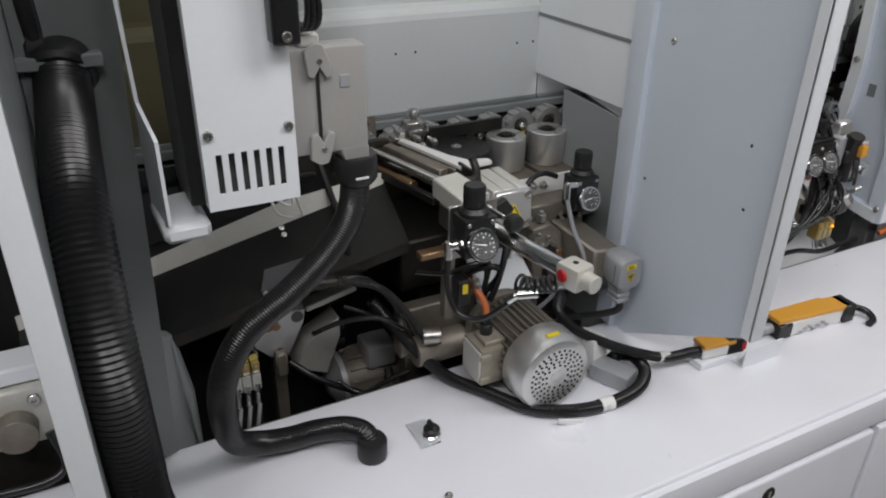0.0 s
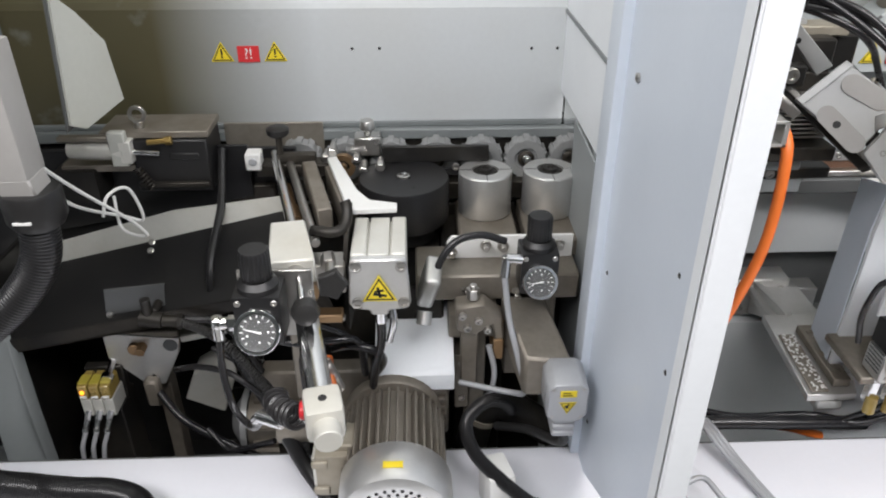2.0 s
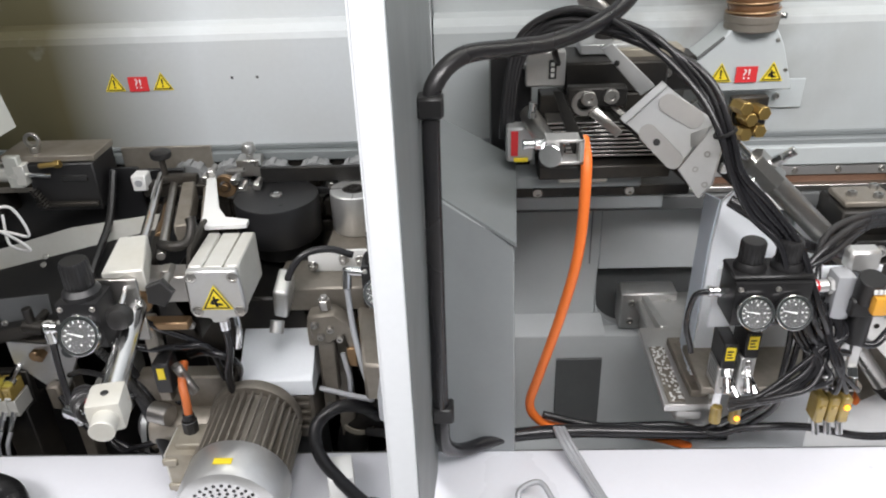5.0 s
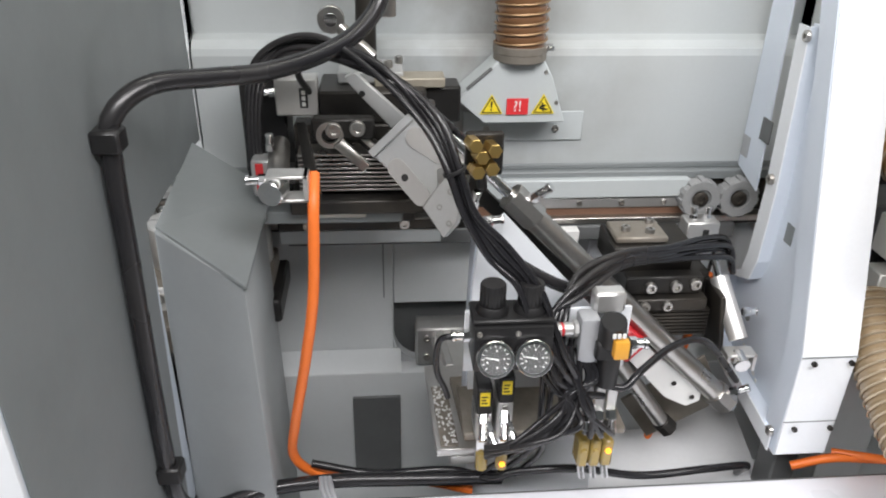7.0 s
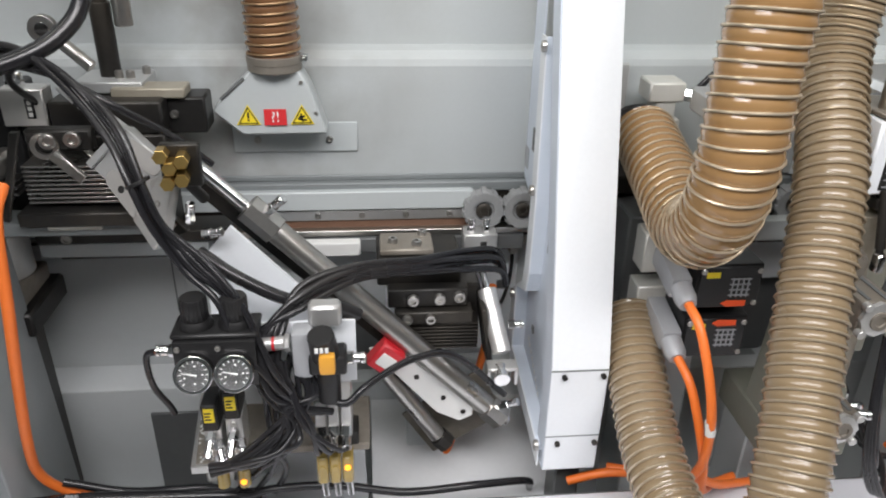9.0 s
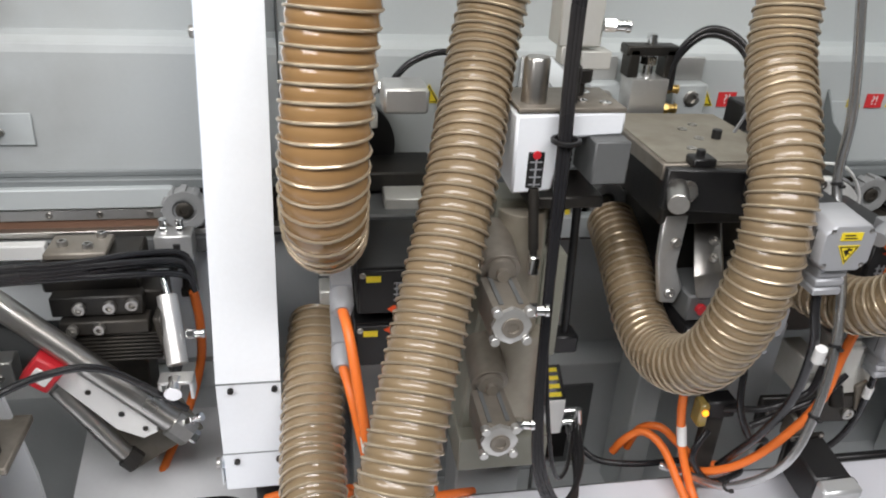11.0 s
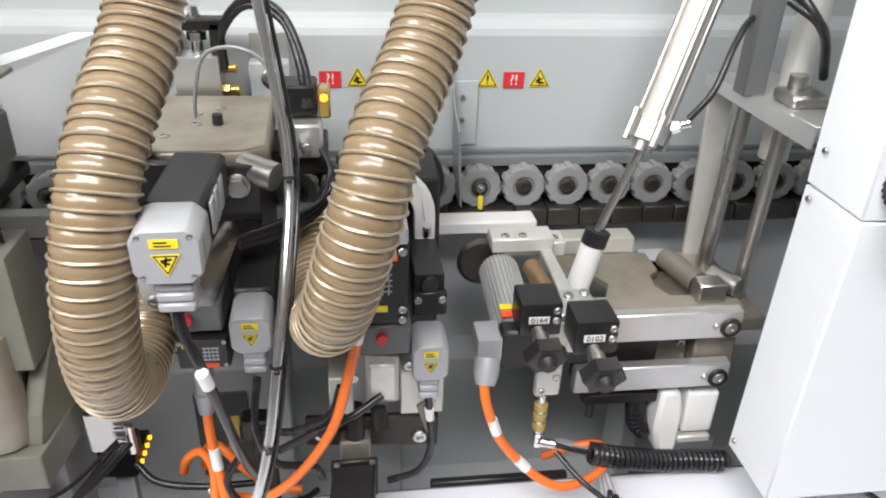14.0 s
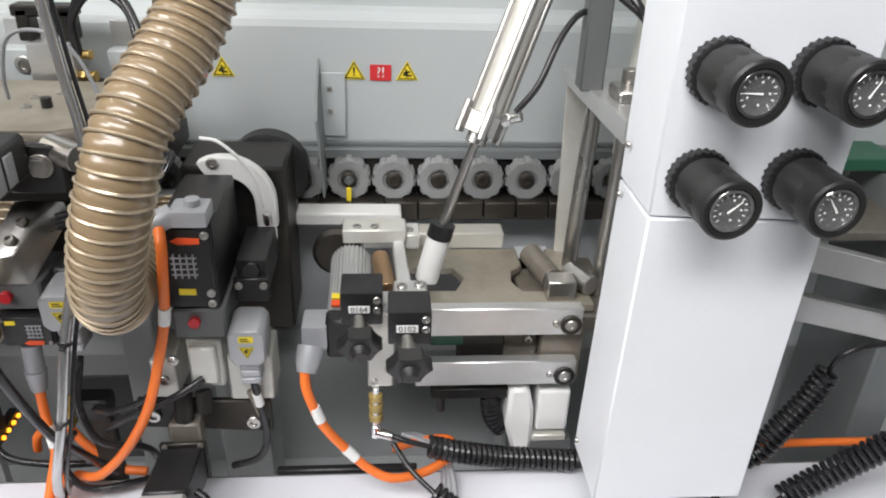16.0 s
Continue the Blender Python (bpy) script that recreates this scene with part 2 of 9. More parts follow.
def box(x0, x1, y0, y1, z0, z1, bev=0.0015, seg=1, turn=None, about=None):
    bm = bmesh.new()
    bmesh.ops.create_cube(bm, size=1.0)
    c = V(((x0 + x1) / 2, (y0 + y1) / 2, (z0 + z1) / 2))
    s = (abs(x1 - x0), abs(y1 - y0), abs(z1 - z0))
    bm.transform(Matrix.LocRotScale(c, None, s))
    if bev:
        bmesh.ops.bevel(bm, geom=bm.edges[:], offset=min(bev, min(s) * 0.3), segments=seg, affect="EDGES", profile=0.6)
    if turn:
        p = V(about) if about else c
        bm.transform(Matrix.Translation(p) @ pose(0, 0, 0, *turn) @ Matrix.Translation(-p))
    return bm


def frame_of(d):
    return V(d).normalized().to_track_quat("Z", "Y").to_matrix().to_4x4()


def lathe(p, d, profile, seg=24):
    """Turned shape: profile of (radius, height) along d from p."""
    bm = bmesh.new()
    m = Matrix.Translation(p) @ frame_of(d)
    rings = []
    for r, h in profile:
        rings.append([bm.verts.new(m @ V((r * math.cos(2 * math.pi * i / seg), r * math.sin(2 * math.pi * i / seg), h))) for i in range(seg)] if r > 1e-6 else [bm.verts.new(m @ V((0, 0, h)))])
    for a, b in zip(rings, rings[1:]):
        if len(a) == 1 and len(b) == 1:
            continue
        for i in range(seg):
            j = (i + 1) % seg
            if len(a) == 1:
                bm.faces.new((a[0], b[i], b[j]))
            elif len(b) == 1:
                bm.faces.new((a[i], a[j], b[0]))
            else:
                bm.faces.new((a[i], a[j], b[j], b[i]))
    return bm


def cyl(p0, p1, r, r2=None, seg=20, bev=0.0008):
    p0, p1 = V(p0), V(p1)
    L = (p1 - p0).length
    r2 = r if r2 is None else r2
    b = min(bev, L * 0.3, r * 0.3)
    return lathe(p0, p1 - p0, [(0, 0), (r - b, 0), (r, b), (r2, L - b), (r2 - b, L), (0, L)], seg)


def ring(p, d, r_out, r_in, h, seg=24):
    b = min(0.0006, h * 0.3)
    return lathe(p, d, [(r_in, 0), (r_out - b, 0), (r_out, b), (r_out, h - b), (r_out - b, h), (r_in, h), (r_in, 0)], seg)


def prism(points, push, bev=0.001):
    """A plate: a flat polygon pushed along a vector."""
    bm = bmesh.new()
    vs = [bm.verts.new(p) for p in points]
    f = bm.faces.new(vs)
    r = bmesh.ops.extrude_face_region(bm, geom=[f])
    for v in r["geom"]:
        if isinstance(v, bmesh.types.BMVert):
            v.co += V(push)
    bmesh.ops.recalc_face_normals(bm, faces=bm.faces)
    if bev:
        bmesh.ops.bevel(bm, geom=bm.edges[:], offset=bev, segments=1, affect="EDGES")
    return bm


def spline(points, step):
    """Evenly spaced points on a smooth curve through the given ones."""
    P = [V(p) for p in points]
    P = [P[0] * 2 - P[1]] + P + [P[-1] * 2 - P[-2]]
    raw = []
    for i in range(1, len(P) - 2):
        a, b, c, d = P[i - 1:i + 3]
        n = 24
        for k in range(n):
            t = k / n
            raw.append(0.5 * (2 * b + (c - a) * t + (2 * a - 5 * b + 4 * c - d) * t * t + (3 * b - a - 3 * c + d) * t ** 3))
    raw.append(P[-2])
    out, left = [raw[0]], step
    for a, b in zip(raw, raw[1:]):
        L = (b - a).length
        while L > 0 and left <= L:
            out.append(a.lerp(b, left / L))
            left += step
        left -= L
    if (out[-1] - raw[-1]).length > step * 0.2:
        out.append(raw[-1])
    return out


def frames_along(path):
    t = (path[1] - path[0]).normalized()
    n = t.orthogonal().normalized()
    res = []
    for i, p in enumerate(path):
        t2 = (path[min(i + 1, len(path) - 1)] - path[max(i - 1, 0)]).normalized()
        n = (n - t2 * n.dot(t2)).normalized()
        res.append((p, n, t2.cross(n)))
    return res


def tube(points, r, seg=10, step=None, radii=None):
    """A cable or hose: a round section swept along a smooth curve."""
    step = step or max(r * 1.2, 0.004)
    fr = frames_along(spline(points, step))
    bm = bmesh.new()
    rings = []
    for i, (p, n, b) in enumerate(fr):
        rr = radii(i * step) if radii else r
        rings.append([bm.verts.new(p + (n * math.cos(2 * math.pi * k / seg) + b * math.sin(2 * math.pi * k / seg)) * rr) for k in range(seg)])
    for a, c in zip(rings, rings[1:]):
        for k in range(seg):
            j = (k + 1) % seg
            bm.faces.new((a[k], a[j], c[j], c[k]))
    bm.faces.new(rings[0])
    bm.faces.new(rings[-1])
    return bm


def helix(points, r_turn, pitch, r_wire, seg=6, per=22):
    """A wire wound round a smooth curve."""
    step = pitch / per
    fr = frames_along(spline(points, step))
    path = [p + (n * math.cos(2 * math.pi * i / per) + b * math.sin(2 * math.pi * i / per)) * r_turn for i, (p, n, b) in enumerate(fr)]
    bm = bmesh.new()
    rings = []
    for p, n, b in frames_along(path):
        rings.append([bm.verts.new(p + (n * math.cos(2 * math.pi * k / seg) + b * math.sin(2 * math.pi * k / seg)) * r_wire) for k in range(seg)])
    for a, c in zip(rings, rings[1:]):
        for k in range(seg):
            j = (k + 1) % seg
            bm.faces.new((a[k], a[j], c[j], c[k]))
    return bm


def ribbed(points, r, pitch, depth, seg=20):
    """A corrugated conduit."""
    return tube(points, r, seg, pitch / 4, lambda s: r - depth * (0.5 + 0.5 * math.cos(2 * math.pi * s / pitch)))


def duct_hose(points, r, film, label, pitch=0.0135, wire=None):
    t = thing("extraction_hose", points[-1], label, "hose", "chip extraction hoses")
    part("film", tube(points, r, 26, pitch / 4, lambda s: r - 0.0022 * (0.5 + 0.5 * math.cos(2 * math.pi * s / pitch))), film, t)
    part("wire_spiral", helix(points, r + 0.0003, pitch, 0.0017), wire or WIRE, t, "coppered steel wire spiral")
    return t


def bolt(p, d, r=0.006, h=0.004, parent=None, material=None, name="bolt"):
    """Socket-head bolt with a hexagon recess."""
    prof = [(0, 0), (r, 0), (r, h * 0.75), (r * 0.86, h), (r * 0.5, h), (r * 0.45, h * 0.35), (0, h * 0.35)]
    return part(name, lathe(p, d, prof, 14), material or STEEL, parent)


def bolts(points, d, r, h, parent, material=None):
    for p in points:
        bolt(p, d, r, h, parent, material)


def triangle_sign(c, w, parent, normal=(0, -1, 0), up=(0, 0, 1), bars=1, down=False):
    """Yellow warning triangle with a black rim and a plain mark."""
    n, u = V(normal).normalized(), V(up).normalized()
    u = (u - n * u.dot(n)).normalized()
    s = u.cross(n).normalized() * -1
    c = V(c)
    if down:
        u = -u
    h = w * 0.87

    def tri_at(k, off, push):
        q = [c + s * (-w / 2 * k) - u * (h / 3 * k), c + s * (w / 2 * k) - u * (h / 3 * k), c + u * (h * 2 / 3 * k)]
        return prism([p + n * off for p in q], n * push, 0)
    y = part("warning_triangle", tri_at(1.0, 0, 0.0006), YELLOW, parent, "yellow warning triangle sticker")
    rim = bmesh.new()
    o = [c + s * (-w / 2 * 0.86) - u * (h / 3 * 0.86), c + s * (w / 2 * 0.86) - u * (h / 3 * 0.86), c + u * (h * 2 / 3 * 0.86)]
    i = [c + s * (-w / 2 * 0.70) - u * (h / 3 * 0.70), c + s * (w / 2 * 0.70) - u * (h / 3 * 0.70), c + u * (h * 2 / 3 * 0.70)]
    ov, iv = [rim.verts.new(p + n * 0.0009) for p in o], [rim.verts.new(p + n * 0.0009) for p in i]
    for k in range(3):
        j = (k + 1) % 3
        rim.faces.new((ov[k], ov[j], iv[j], iv[k]))
    marks = [rim]
    if bars == 1:
        q = [c + s * (-w * 0.035) - u * (h * 0.02), c + s * (w * 0.035) - u * (h * 0.02), c + s * (w * 0.045) + u * (h * 0.3), c - s * (w * 0.045) + u * (h * 0.3)]
        marks.append(prism([p + n * 0.0007 for p in q], n * 0.0003, 0))
        q = [c + s * (-w * 0.04) - u * (h * 0.16), c + s * (w * 0.04) - u * (h * 0.16), c + s * (w * 0.04) - u * (h * 0.07), c - s * (w * 0.04) - u * (h * 0.07)]
        marks.append(prism([p + n * 0.0007 for p in q], n * 0.0003, 0))
    else:
        for a, b in (((-0.2, -0.12), (0.18, -0.05)), ((-0.12, 0.1), (0.15, 0.02)), ((-0.02, -0.2), (0.05, 0.22))):
            pa, pb = c + s * (a[0] * w) + u * (a[1] * h), c + s * (b[0] * w) + u * (b[1] * h)
            d = (pb - pa).normalized()
            e = d.cross(n) * (w * 0.04)
            marks.append(prism([p + n * 0.0007 for p in (pa - e, pb - e, pb + e, pa + e)], n * 0.0003, 0))
    part("print", join(*marks), PRINT, y)
    return y


def letters(text, c, size, normal_pose, material, parent, name="print"):
    """Raised print with the built-in font, at a pose, turned into a mesh."""
    cu = bpy.data.curves.new("text", "FONT")
    cu.body, cu.size, cu.align_x, cu.align_y, cu.extrude = text, size, "CENTER", "CENTER", 0.0003
    ob = bpy.data.objects.new("text", cu)
    scene.collection.objects.link(ob)
    dg = bpy.context.evaluated_depsgraph_get()
    me = bpy.data.meshes.new_from_object(ob.evaluated_get(dg))
    bm = bmesh.new()
    bm.from_mesh(me)
    bpy.data.objects.remove(ob)
    bpy.data.meshes.remove(me)
    bm.transform(Matrix.Translation(c) @ normal_pose)
    return part(name, bm, material, parent, smooth=False)


def label_row(x, y, z, third=2, spread=0.0415):
    """Three small safety stickers in a row: triangle, red square, triangle."""
    t = thing("safety_sticker_row", (x, y, z), "row of two yellow warning triangles and a red sticker", "sticker", "safety stickers")
    triangle_sign((x - spread, y - 0.001, z), 0.034, t, bars=1)
    triangle_sign((x + spread, y - 0.001, z), 0.034, t, bars=third)
    r = part("red_square", box(x - 0.016, x + 0.016, y - 0.0022, y - 0.001, z - 0.011, z + 0.013, 0), REDL, t, "red sticker with white book sign")
    letters("?!", (x, y - 0.0026, z + 0.001), 0.022, pose(0, 0, 0, 90, 0, 0), LABELW, r)
    return t


def gauge(c, d, r, parent, needle=0.6, name="gauge", dial=None):
    """Round pressure gauge: case, chrome bezel, dial with ticks, needle and lens."""
    c, d = V(c), V(d).normalized()
    g0 = part(name, lathe(c - d * r * 0.75, d, [(0, 0), (r * 0.85, 0), (r * 0.97, r * 0.15), (r * 0.97, r * 0.6), (0, r * 0.6)], 28), BLACK, parent)
    part("bezel", ring(c - d * 0.006, d, r, r * 0.84, 0.0065, 28), CHROME, g0, "chrome bezel")
    part("dial", lathe(c - d * 0.004, d, [(0, 0), (r * 0.86, 0), (r * 0.86, 0.0008), (0, 0.0008)], 28), dial or DIAL, g0, "dark dial with white ticks")
    m = Matrix.Translation(c - d * 0.0028) @ (d.to_track_quat("Z", "Y").to_matrix().to_4x4())
    ticks = []
    for k in range(13):
        a = radians(-225 + k * 270 / 12) + math.pi
        b = box(r * 0.62, r * 0.76, -r * 0.02, r * 0.02, 0, 0.0004, 0)
        b.transform(m @ Matrix.Rotation(a, 4, "Z"))
        ticks.append(b)
    for k in range(4):
        a = radians(-160 + k * 80)
        b = box(r * 0.42, r * 0.50, -r * 0.04, r * 0.04, 0, 0.0004, 0)
        b.transform(m @ Matrix.Rotation(a, 4, "Z"))
        ticks.append(b)
    part("ticks", join(*ticks), LABELW, g0)
    b = prism([(-r * 0.18, -r * 0.04, 0.0006), (r * 0.62, -r * 0.012, 0.0006), (r * 0.62, r * 0.012, 0.0006), (-r * 0.18, r * 0.04, 0.0006)], (0, 0, 0.0006), 0)
    b.transform(m @ Matrix.Rotation(needle, 4, "Z"))
    part("needle", b, LABELW, g0, "white needle")
    part("lens", lathe(c - d * 0.001, d, [(0, 0.0), (r * 0.84, 0), (r * 0.84, 0.0008), (r * 0.4, 0.0022), (0, 0.0026)], 28), GLASS, g0, "clear lens").visible_shadow = False
    return g0


def knurled(p, d, r, h, n=24, groove=0.06):
    """A grip with flutes round its edge."""
    bm = bmesh.new()
    m = Matrix.Translation(p) @ frame_of(d)
    rows = []
    for rr, z in ((0.9, 0.0), (1.0, h * 0.06), (1.0, h * 0.9), (0.9, h)):
        rows.append([bm.verts.new(m @ V((r * rr * (1 - groove * (k % 2)) * math.cos(math.pi * k / n), r * rr * (1 - groove * (k % 2)) * math.sin(math.pi * k / n), z))) for k in range(2 * n)])
    for a, b in zip(rows, rows[1:]):
        for k in range(2 * n):
            j = (k + 1) % (2 * n)
            bm.faces.new((a[k], a[j], b[j], b[k]))
    bm.faces.new(rows[0])
    bm.faces.new(rows[-1])
    return bm


def regulator(name, x, y, z, label, needle=0.6, gr=0.0245, parent=None):
    """Air regulator: square body, fluted knob on top, round gauge in front. (x, y, z) is the gauge's face."""
    t = parent or thing(name, (x, y + 0.03, z - 0.03), label, "regulator", "air pressure regulators")
    b = part("body", box(x - 0.025, x + 0.025, y + 0.012, y + 0.055, z - 0.028, z + 0.034, 0.003, 2), BLACK, t)
    part("bonnet", lathe((x, y + 0.034, z + 0.034), (0, 0, 1), [(0, 0), (0.022, 0), (0.022, 0.006), (0.017, 0.012), (0, 0.012)], 24), BLACK, t)
    part("knob", knurled((x, y + 0.034, z + 0.046), (0, 0, 1), 0.0165, 0.034, 22), BLACK, t, "fluted black knob")
    bolts([(x - 0.019, y + 0.012, z + 0.027), (x + 0.019, y + 0.012, z + 0.027)], (0, -1, 0), 0.0035, 0.002, b)
    gauge((x, y, z - 0.002), (0, -0.92, 0.4), gr, t, needle)
    return t


def fitting(p, d, parent, r=0.0055, L=0.022, material=None):
    """Push-in air fitting: hexagon, collar."""
    p, d = V(p), V(d).normalized()
    f = part("fitting", join(cyl(p, p + d * L * 0.45, r * 1.15, seg=6), cyl(p + d * L * 0.45, p + d * L * 0.8, r * 0.9), cyl(p + d * L * 0.8, p + d * L, r * 1.05)), material or CHROME, parent, "nickel-plated air fitting")
    return f


def cable(points, r, material, label, name="cable", group="", cat="cable"):
    return solid(name, tube(points, r, 10), material, label, cat, group)


def servo_plug(x, y, z, w, h, parent, down=True, sign=True):
    """Grey angled motor plug: housing, ribbed neck, warning sticker. (x, y, z): centre of the face."""
    c = w * 0.18
    pts = [(x - w / 2 + c, y, z + h / 2), (x + w / 2 - c, y, z + h / 2), (x + w / 2, y, z + h / 2 - c), (x + w / 2, y, z - h / 2 + c), (x + w / 2 - c, y, z - h / 2), (x - w / 2 + c, y, z - h / 2), (x - w / 2, y, z - h / 2 + c), (x - w / 2, y, z + h / 2 - c)]
    p = part("plug_housing", prism(pts, (0, 0.05, 0.004), 0.002), CONN, parent, "grey die-cast plug housing")
    if down:
        necks = [box(x - w * 0.28, x + w * 0.28, y + 0.008, y + 0.042, z - h / 2 - 0.012 - 0.011 * k, z - h / 2 - 0.003 - 0.011 * k, 0.002) for k in range(3)]
        part("neck", join(*necks, box(x - w * 0.25, x + w * 0.25, y + 0.011, y + 0.039, z - h / 2 - 0.034, z - h / 2 + 0.004, 0.001)), CONN, p)
    part("sticker", box(x - w * 0.2, x + w * 0.2, y - 0.001, y + 0.002, z + h * 0.18, z + h * 0.34, 0), YELLOW, p, "small yellow sticker")
    part("sticker_print", join(*[box(x - w * 0.14, x + w * (0.10 - 0.05 * k), y - 0.0016, y - 0.0009, z + h * (0.22 + 0.06 * k), z + h * (0.24 + 0.06 * k), 0) for k in range(2)]), PRINT, p)
    part("lid_seam", box(x - w * 0.505, x + w * 0.505, y + 0.0135, y + 0.0150, z - h * 0.3, z + h * 0.3, 0), DGREY, p)
    for sx in (-1, 1):
        for sz in (-1, 1):
            part("lid_screw", lathe((x + sx * w * 0.36, y + 0.0012, z + sz * h * 0.36), (0, -1, 0), [(0, 0), (w * 0.05, 0), (w * 0.05, 0.0012), (w * 0.02, 0.0016), (w * 0.02, 0.0006), (0, 0.0006)], 10), STEEL, p)
    if sign:
        triangle_sign((x, y - 0.0004, z - h * 0.06), w * 0.42, p, down=True, bars=2)
    return p

# ---- hall ----
solid("floor", box(-6, 9, -4, 4, -0.1, 0, 0), CONCRETE, "grey concrete hall floor", "floor", kind="structure")
solid("ceiling", box(-6, 9, -4, 4, 3.4, 3.5, 0), PANEL, "pale hall ceiling", "ceiling", kind="structure")
solid("wall_south", box(-6, 9, -4.1, -4, 0, 3.4, 0), PANEL, "plain pale hall wall", "wall", kind="structure")
solid("wall_north", box(-6, 9, 4, 4.1, 0, 3.4, 0), PANEL, "plain pale hall wall", "wall", kind="structure")
solid("wall_west", box(-6.1, -6, -4, 4, 0, 3.4, 0), PANEL, "plain pale hall wall", "wall", kind="structure")
solid("wall_east", box(9, 9.1, -4, 4, 0, 3.4, 0), PANEL, "plain pale hall wall", "wall", kind="structure")

# ---- machine bed and frame ----
X0, X1 = -0.9, 4.3
bed = thing("machine_bed", (1.5, 0.77, 0), "white painted steel bed of the edge banding machine", "machine bed", kind="structure")
part("bed_top", box(X0, X1, 0.578, 0.975, 0.545, 0.57, 0.006, 3), LEDGE, bed)
part("front_lip", box(X0, X1, 0.566, 0.579, 0.50, 0.562, 0.005, 2), LEDGE, bed)
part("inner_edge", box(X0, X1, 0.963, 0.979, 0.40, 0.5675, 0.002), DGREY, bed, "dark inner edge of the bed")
part("front_rail", box(X0, X1, 0.585, 0.62, 0.08, 0.52, 0.002), LEDGE, bed)
for k, x in enumerate((-0.9, -0.05, 1.205, 2.46, 3.715)):
    x2 = (-0.055, 1.198, 2.452, 3.708, 4.3)[k]
    d = part("front_door", box(x + 0.004, x2 - 0.004, 0.563, 0.584, 0.10, 0.488, 0.006, 3), LEDGE, bed, "white front door panel")
    lk = part("lock", lathe((x2 - 0.27, 0.563, 0.452), (0, -1, 0), [(0, 0), (0.014, 0), (0.014, 0.002), (0.011, 0.004), (0.011, 0.001), (0.0, 0.001)], 20), BLACKM, d, "round dark key lock")
    part("key_slot", box(x2 - 0.273, x2 - 0.267, 0.559, 0.5625, 0.445, 0.459, 0.0005), STEEL, lk)
part("plinth", box(X0, X1, 0.65, 1.35, 0.0, 0.08, 0.002), DGREY, bed)
part("pit_floor", box(X0, X1, 0.62, 1.34, 0.30, 0.325, 0.002), GREYL, bed, "grey bottom of the machine")
part("pit_wall", box(X0, X1, 1.262, 1.30, 0.325, 0.575, 0.004, 2), GREYL, bed, "grey lower back wall")
for xa, xb in ((X0, 1.20), (1.56, 2.14), (2.29, X1)):
    part("pit_step", prism([(xa, 1.262, 0.577), (xa, 1.262, 0.57), (xa, 1.316, 0.57), (xa, 1.316, 0.592)], (xb - xa, 0, 0), 0.001), GREYL, bed)
mw = part("mid_wall", join(box(X0, 1.188, 1.318, 1.34, 0.55, 0.95, 0.002), box(1.188, 1.56, 1.318, 1.34, 0.687, 0.95, 0.002), prism([(1.188, 1.318, 0.56)] + [(1.248 - 0.06 * math.cos(radians(a)), 1.318, 0.62 - 0.06 * math.sin(radians(a))) for a in range(0, 91, 15)], (0, 0.02, 0), 0), box(1.56, 2.14, 1.318, 1.34, 0.55, 0.95, 0.002), box(2.14, 2.30, 1.318, 1.34, 0.732, 0.95, 0.002), prism([(2.301, 1.318, 0.56)] + [(2.255 + 0.046 * math.cos(radians(a)), 1.318, 0.606 - 0.046 * math.sin(radians(a))) for a in range(0, 91, 15)], (0, 0.02, 0), 0), box(2.301, X1, 1.318, 1.34, 0.55, 0.95, 0.002)), GREYL, bed, "pale grey back wall below the feed track with two openings")
# dark sheet: the shade behind the openings is put into its colour
part("opening_back", box(X0, X1, 1.352, 1.358, 0.55, 0.95, 0.001), DGREY, bed, "dark sheet giving the shade behind the wall openings")
part("bottom_sheet", prism([(1.50, 1.0, 0.44), (1.80, 1.0, 0.44), (1.80, 1.26, 0.53), (1.50, 1.26, 0.53)], (0, 0, 0.004), 0), FLOORS, bed, "dusty pale bottom sheet")
part("white_cover", box(1.53, 1.762, 1.309, 1.3172, 0.605, 0.842, 0.001), WHITE, bed, "white cover plate on the back wall")
for z in (0.742, 0.640):
    part("cover_slot", box(1.727, 1.748, 1.3065, 1.3095, z - 0.008, z + 0.008, 0), DGREY, bed)
part("wall_seam", box(1.170, 1.1725, 1.3165, 1.3185, 0.70, 0.88, 0), GREYP, mw)
part("lower_plate", box(1.111, 1.197, 1.256, 1.2625, 0.345, 0.526, 0.001), DGREY, bed, "dark cover plate on the lower back wall")
part("lower_plate", box(2.300, 2.390, 1.256, 1.2625, 0.345, 0.532, 0.001), DGREY, bed, "dark cover plate on the lower back wall")

# back panel: one long pressed sheet per module, folded back at its upper edge
back = thing("back_panel", (1.5, 1.3, 0.95), "pale painted sheet metal back panel with a folded upper edge", "back panel", kind="structure")
for x0, x1 in ((X0, 0.897), (0.900, 1.835), (1.838, X1)):
    prof = [(1.300, 0.957), (1.300, 1.130), (1.303, 1.140), (1.312, 1.148), (1.338, 1.153), (1.338, 1.75)]
    prof += [(y + 0.003, z + (0.003 if 1.13 < z < 1.2 else 0)) for y, z in reversed(prof)]
    bm = prism([(x0, y, z) for y, z in prof], (x1 - x0, 0, 0), 0)
    sh = part("sheet", bm, OLIVEP if x0 < 0 else (DUSTP if x0 < 1.5 else PANEL), back, smooth=False)
    part("bottom_fold", box(x0, x1, 1.296, 1.312, 0.948, 0.957, 0.0015), GREYP, sh)
solid("machine_hood", join(box(X0, X1, 0.95, 1.36, 1.90, 1.92, 0.003), box(X0, X1, 1.345, 1.36, 0.95, 1.90, 0.002)), PANEL, "pale sheet metal hood over the machine", "hood", kind="structure")
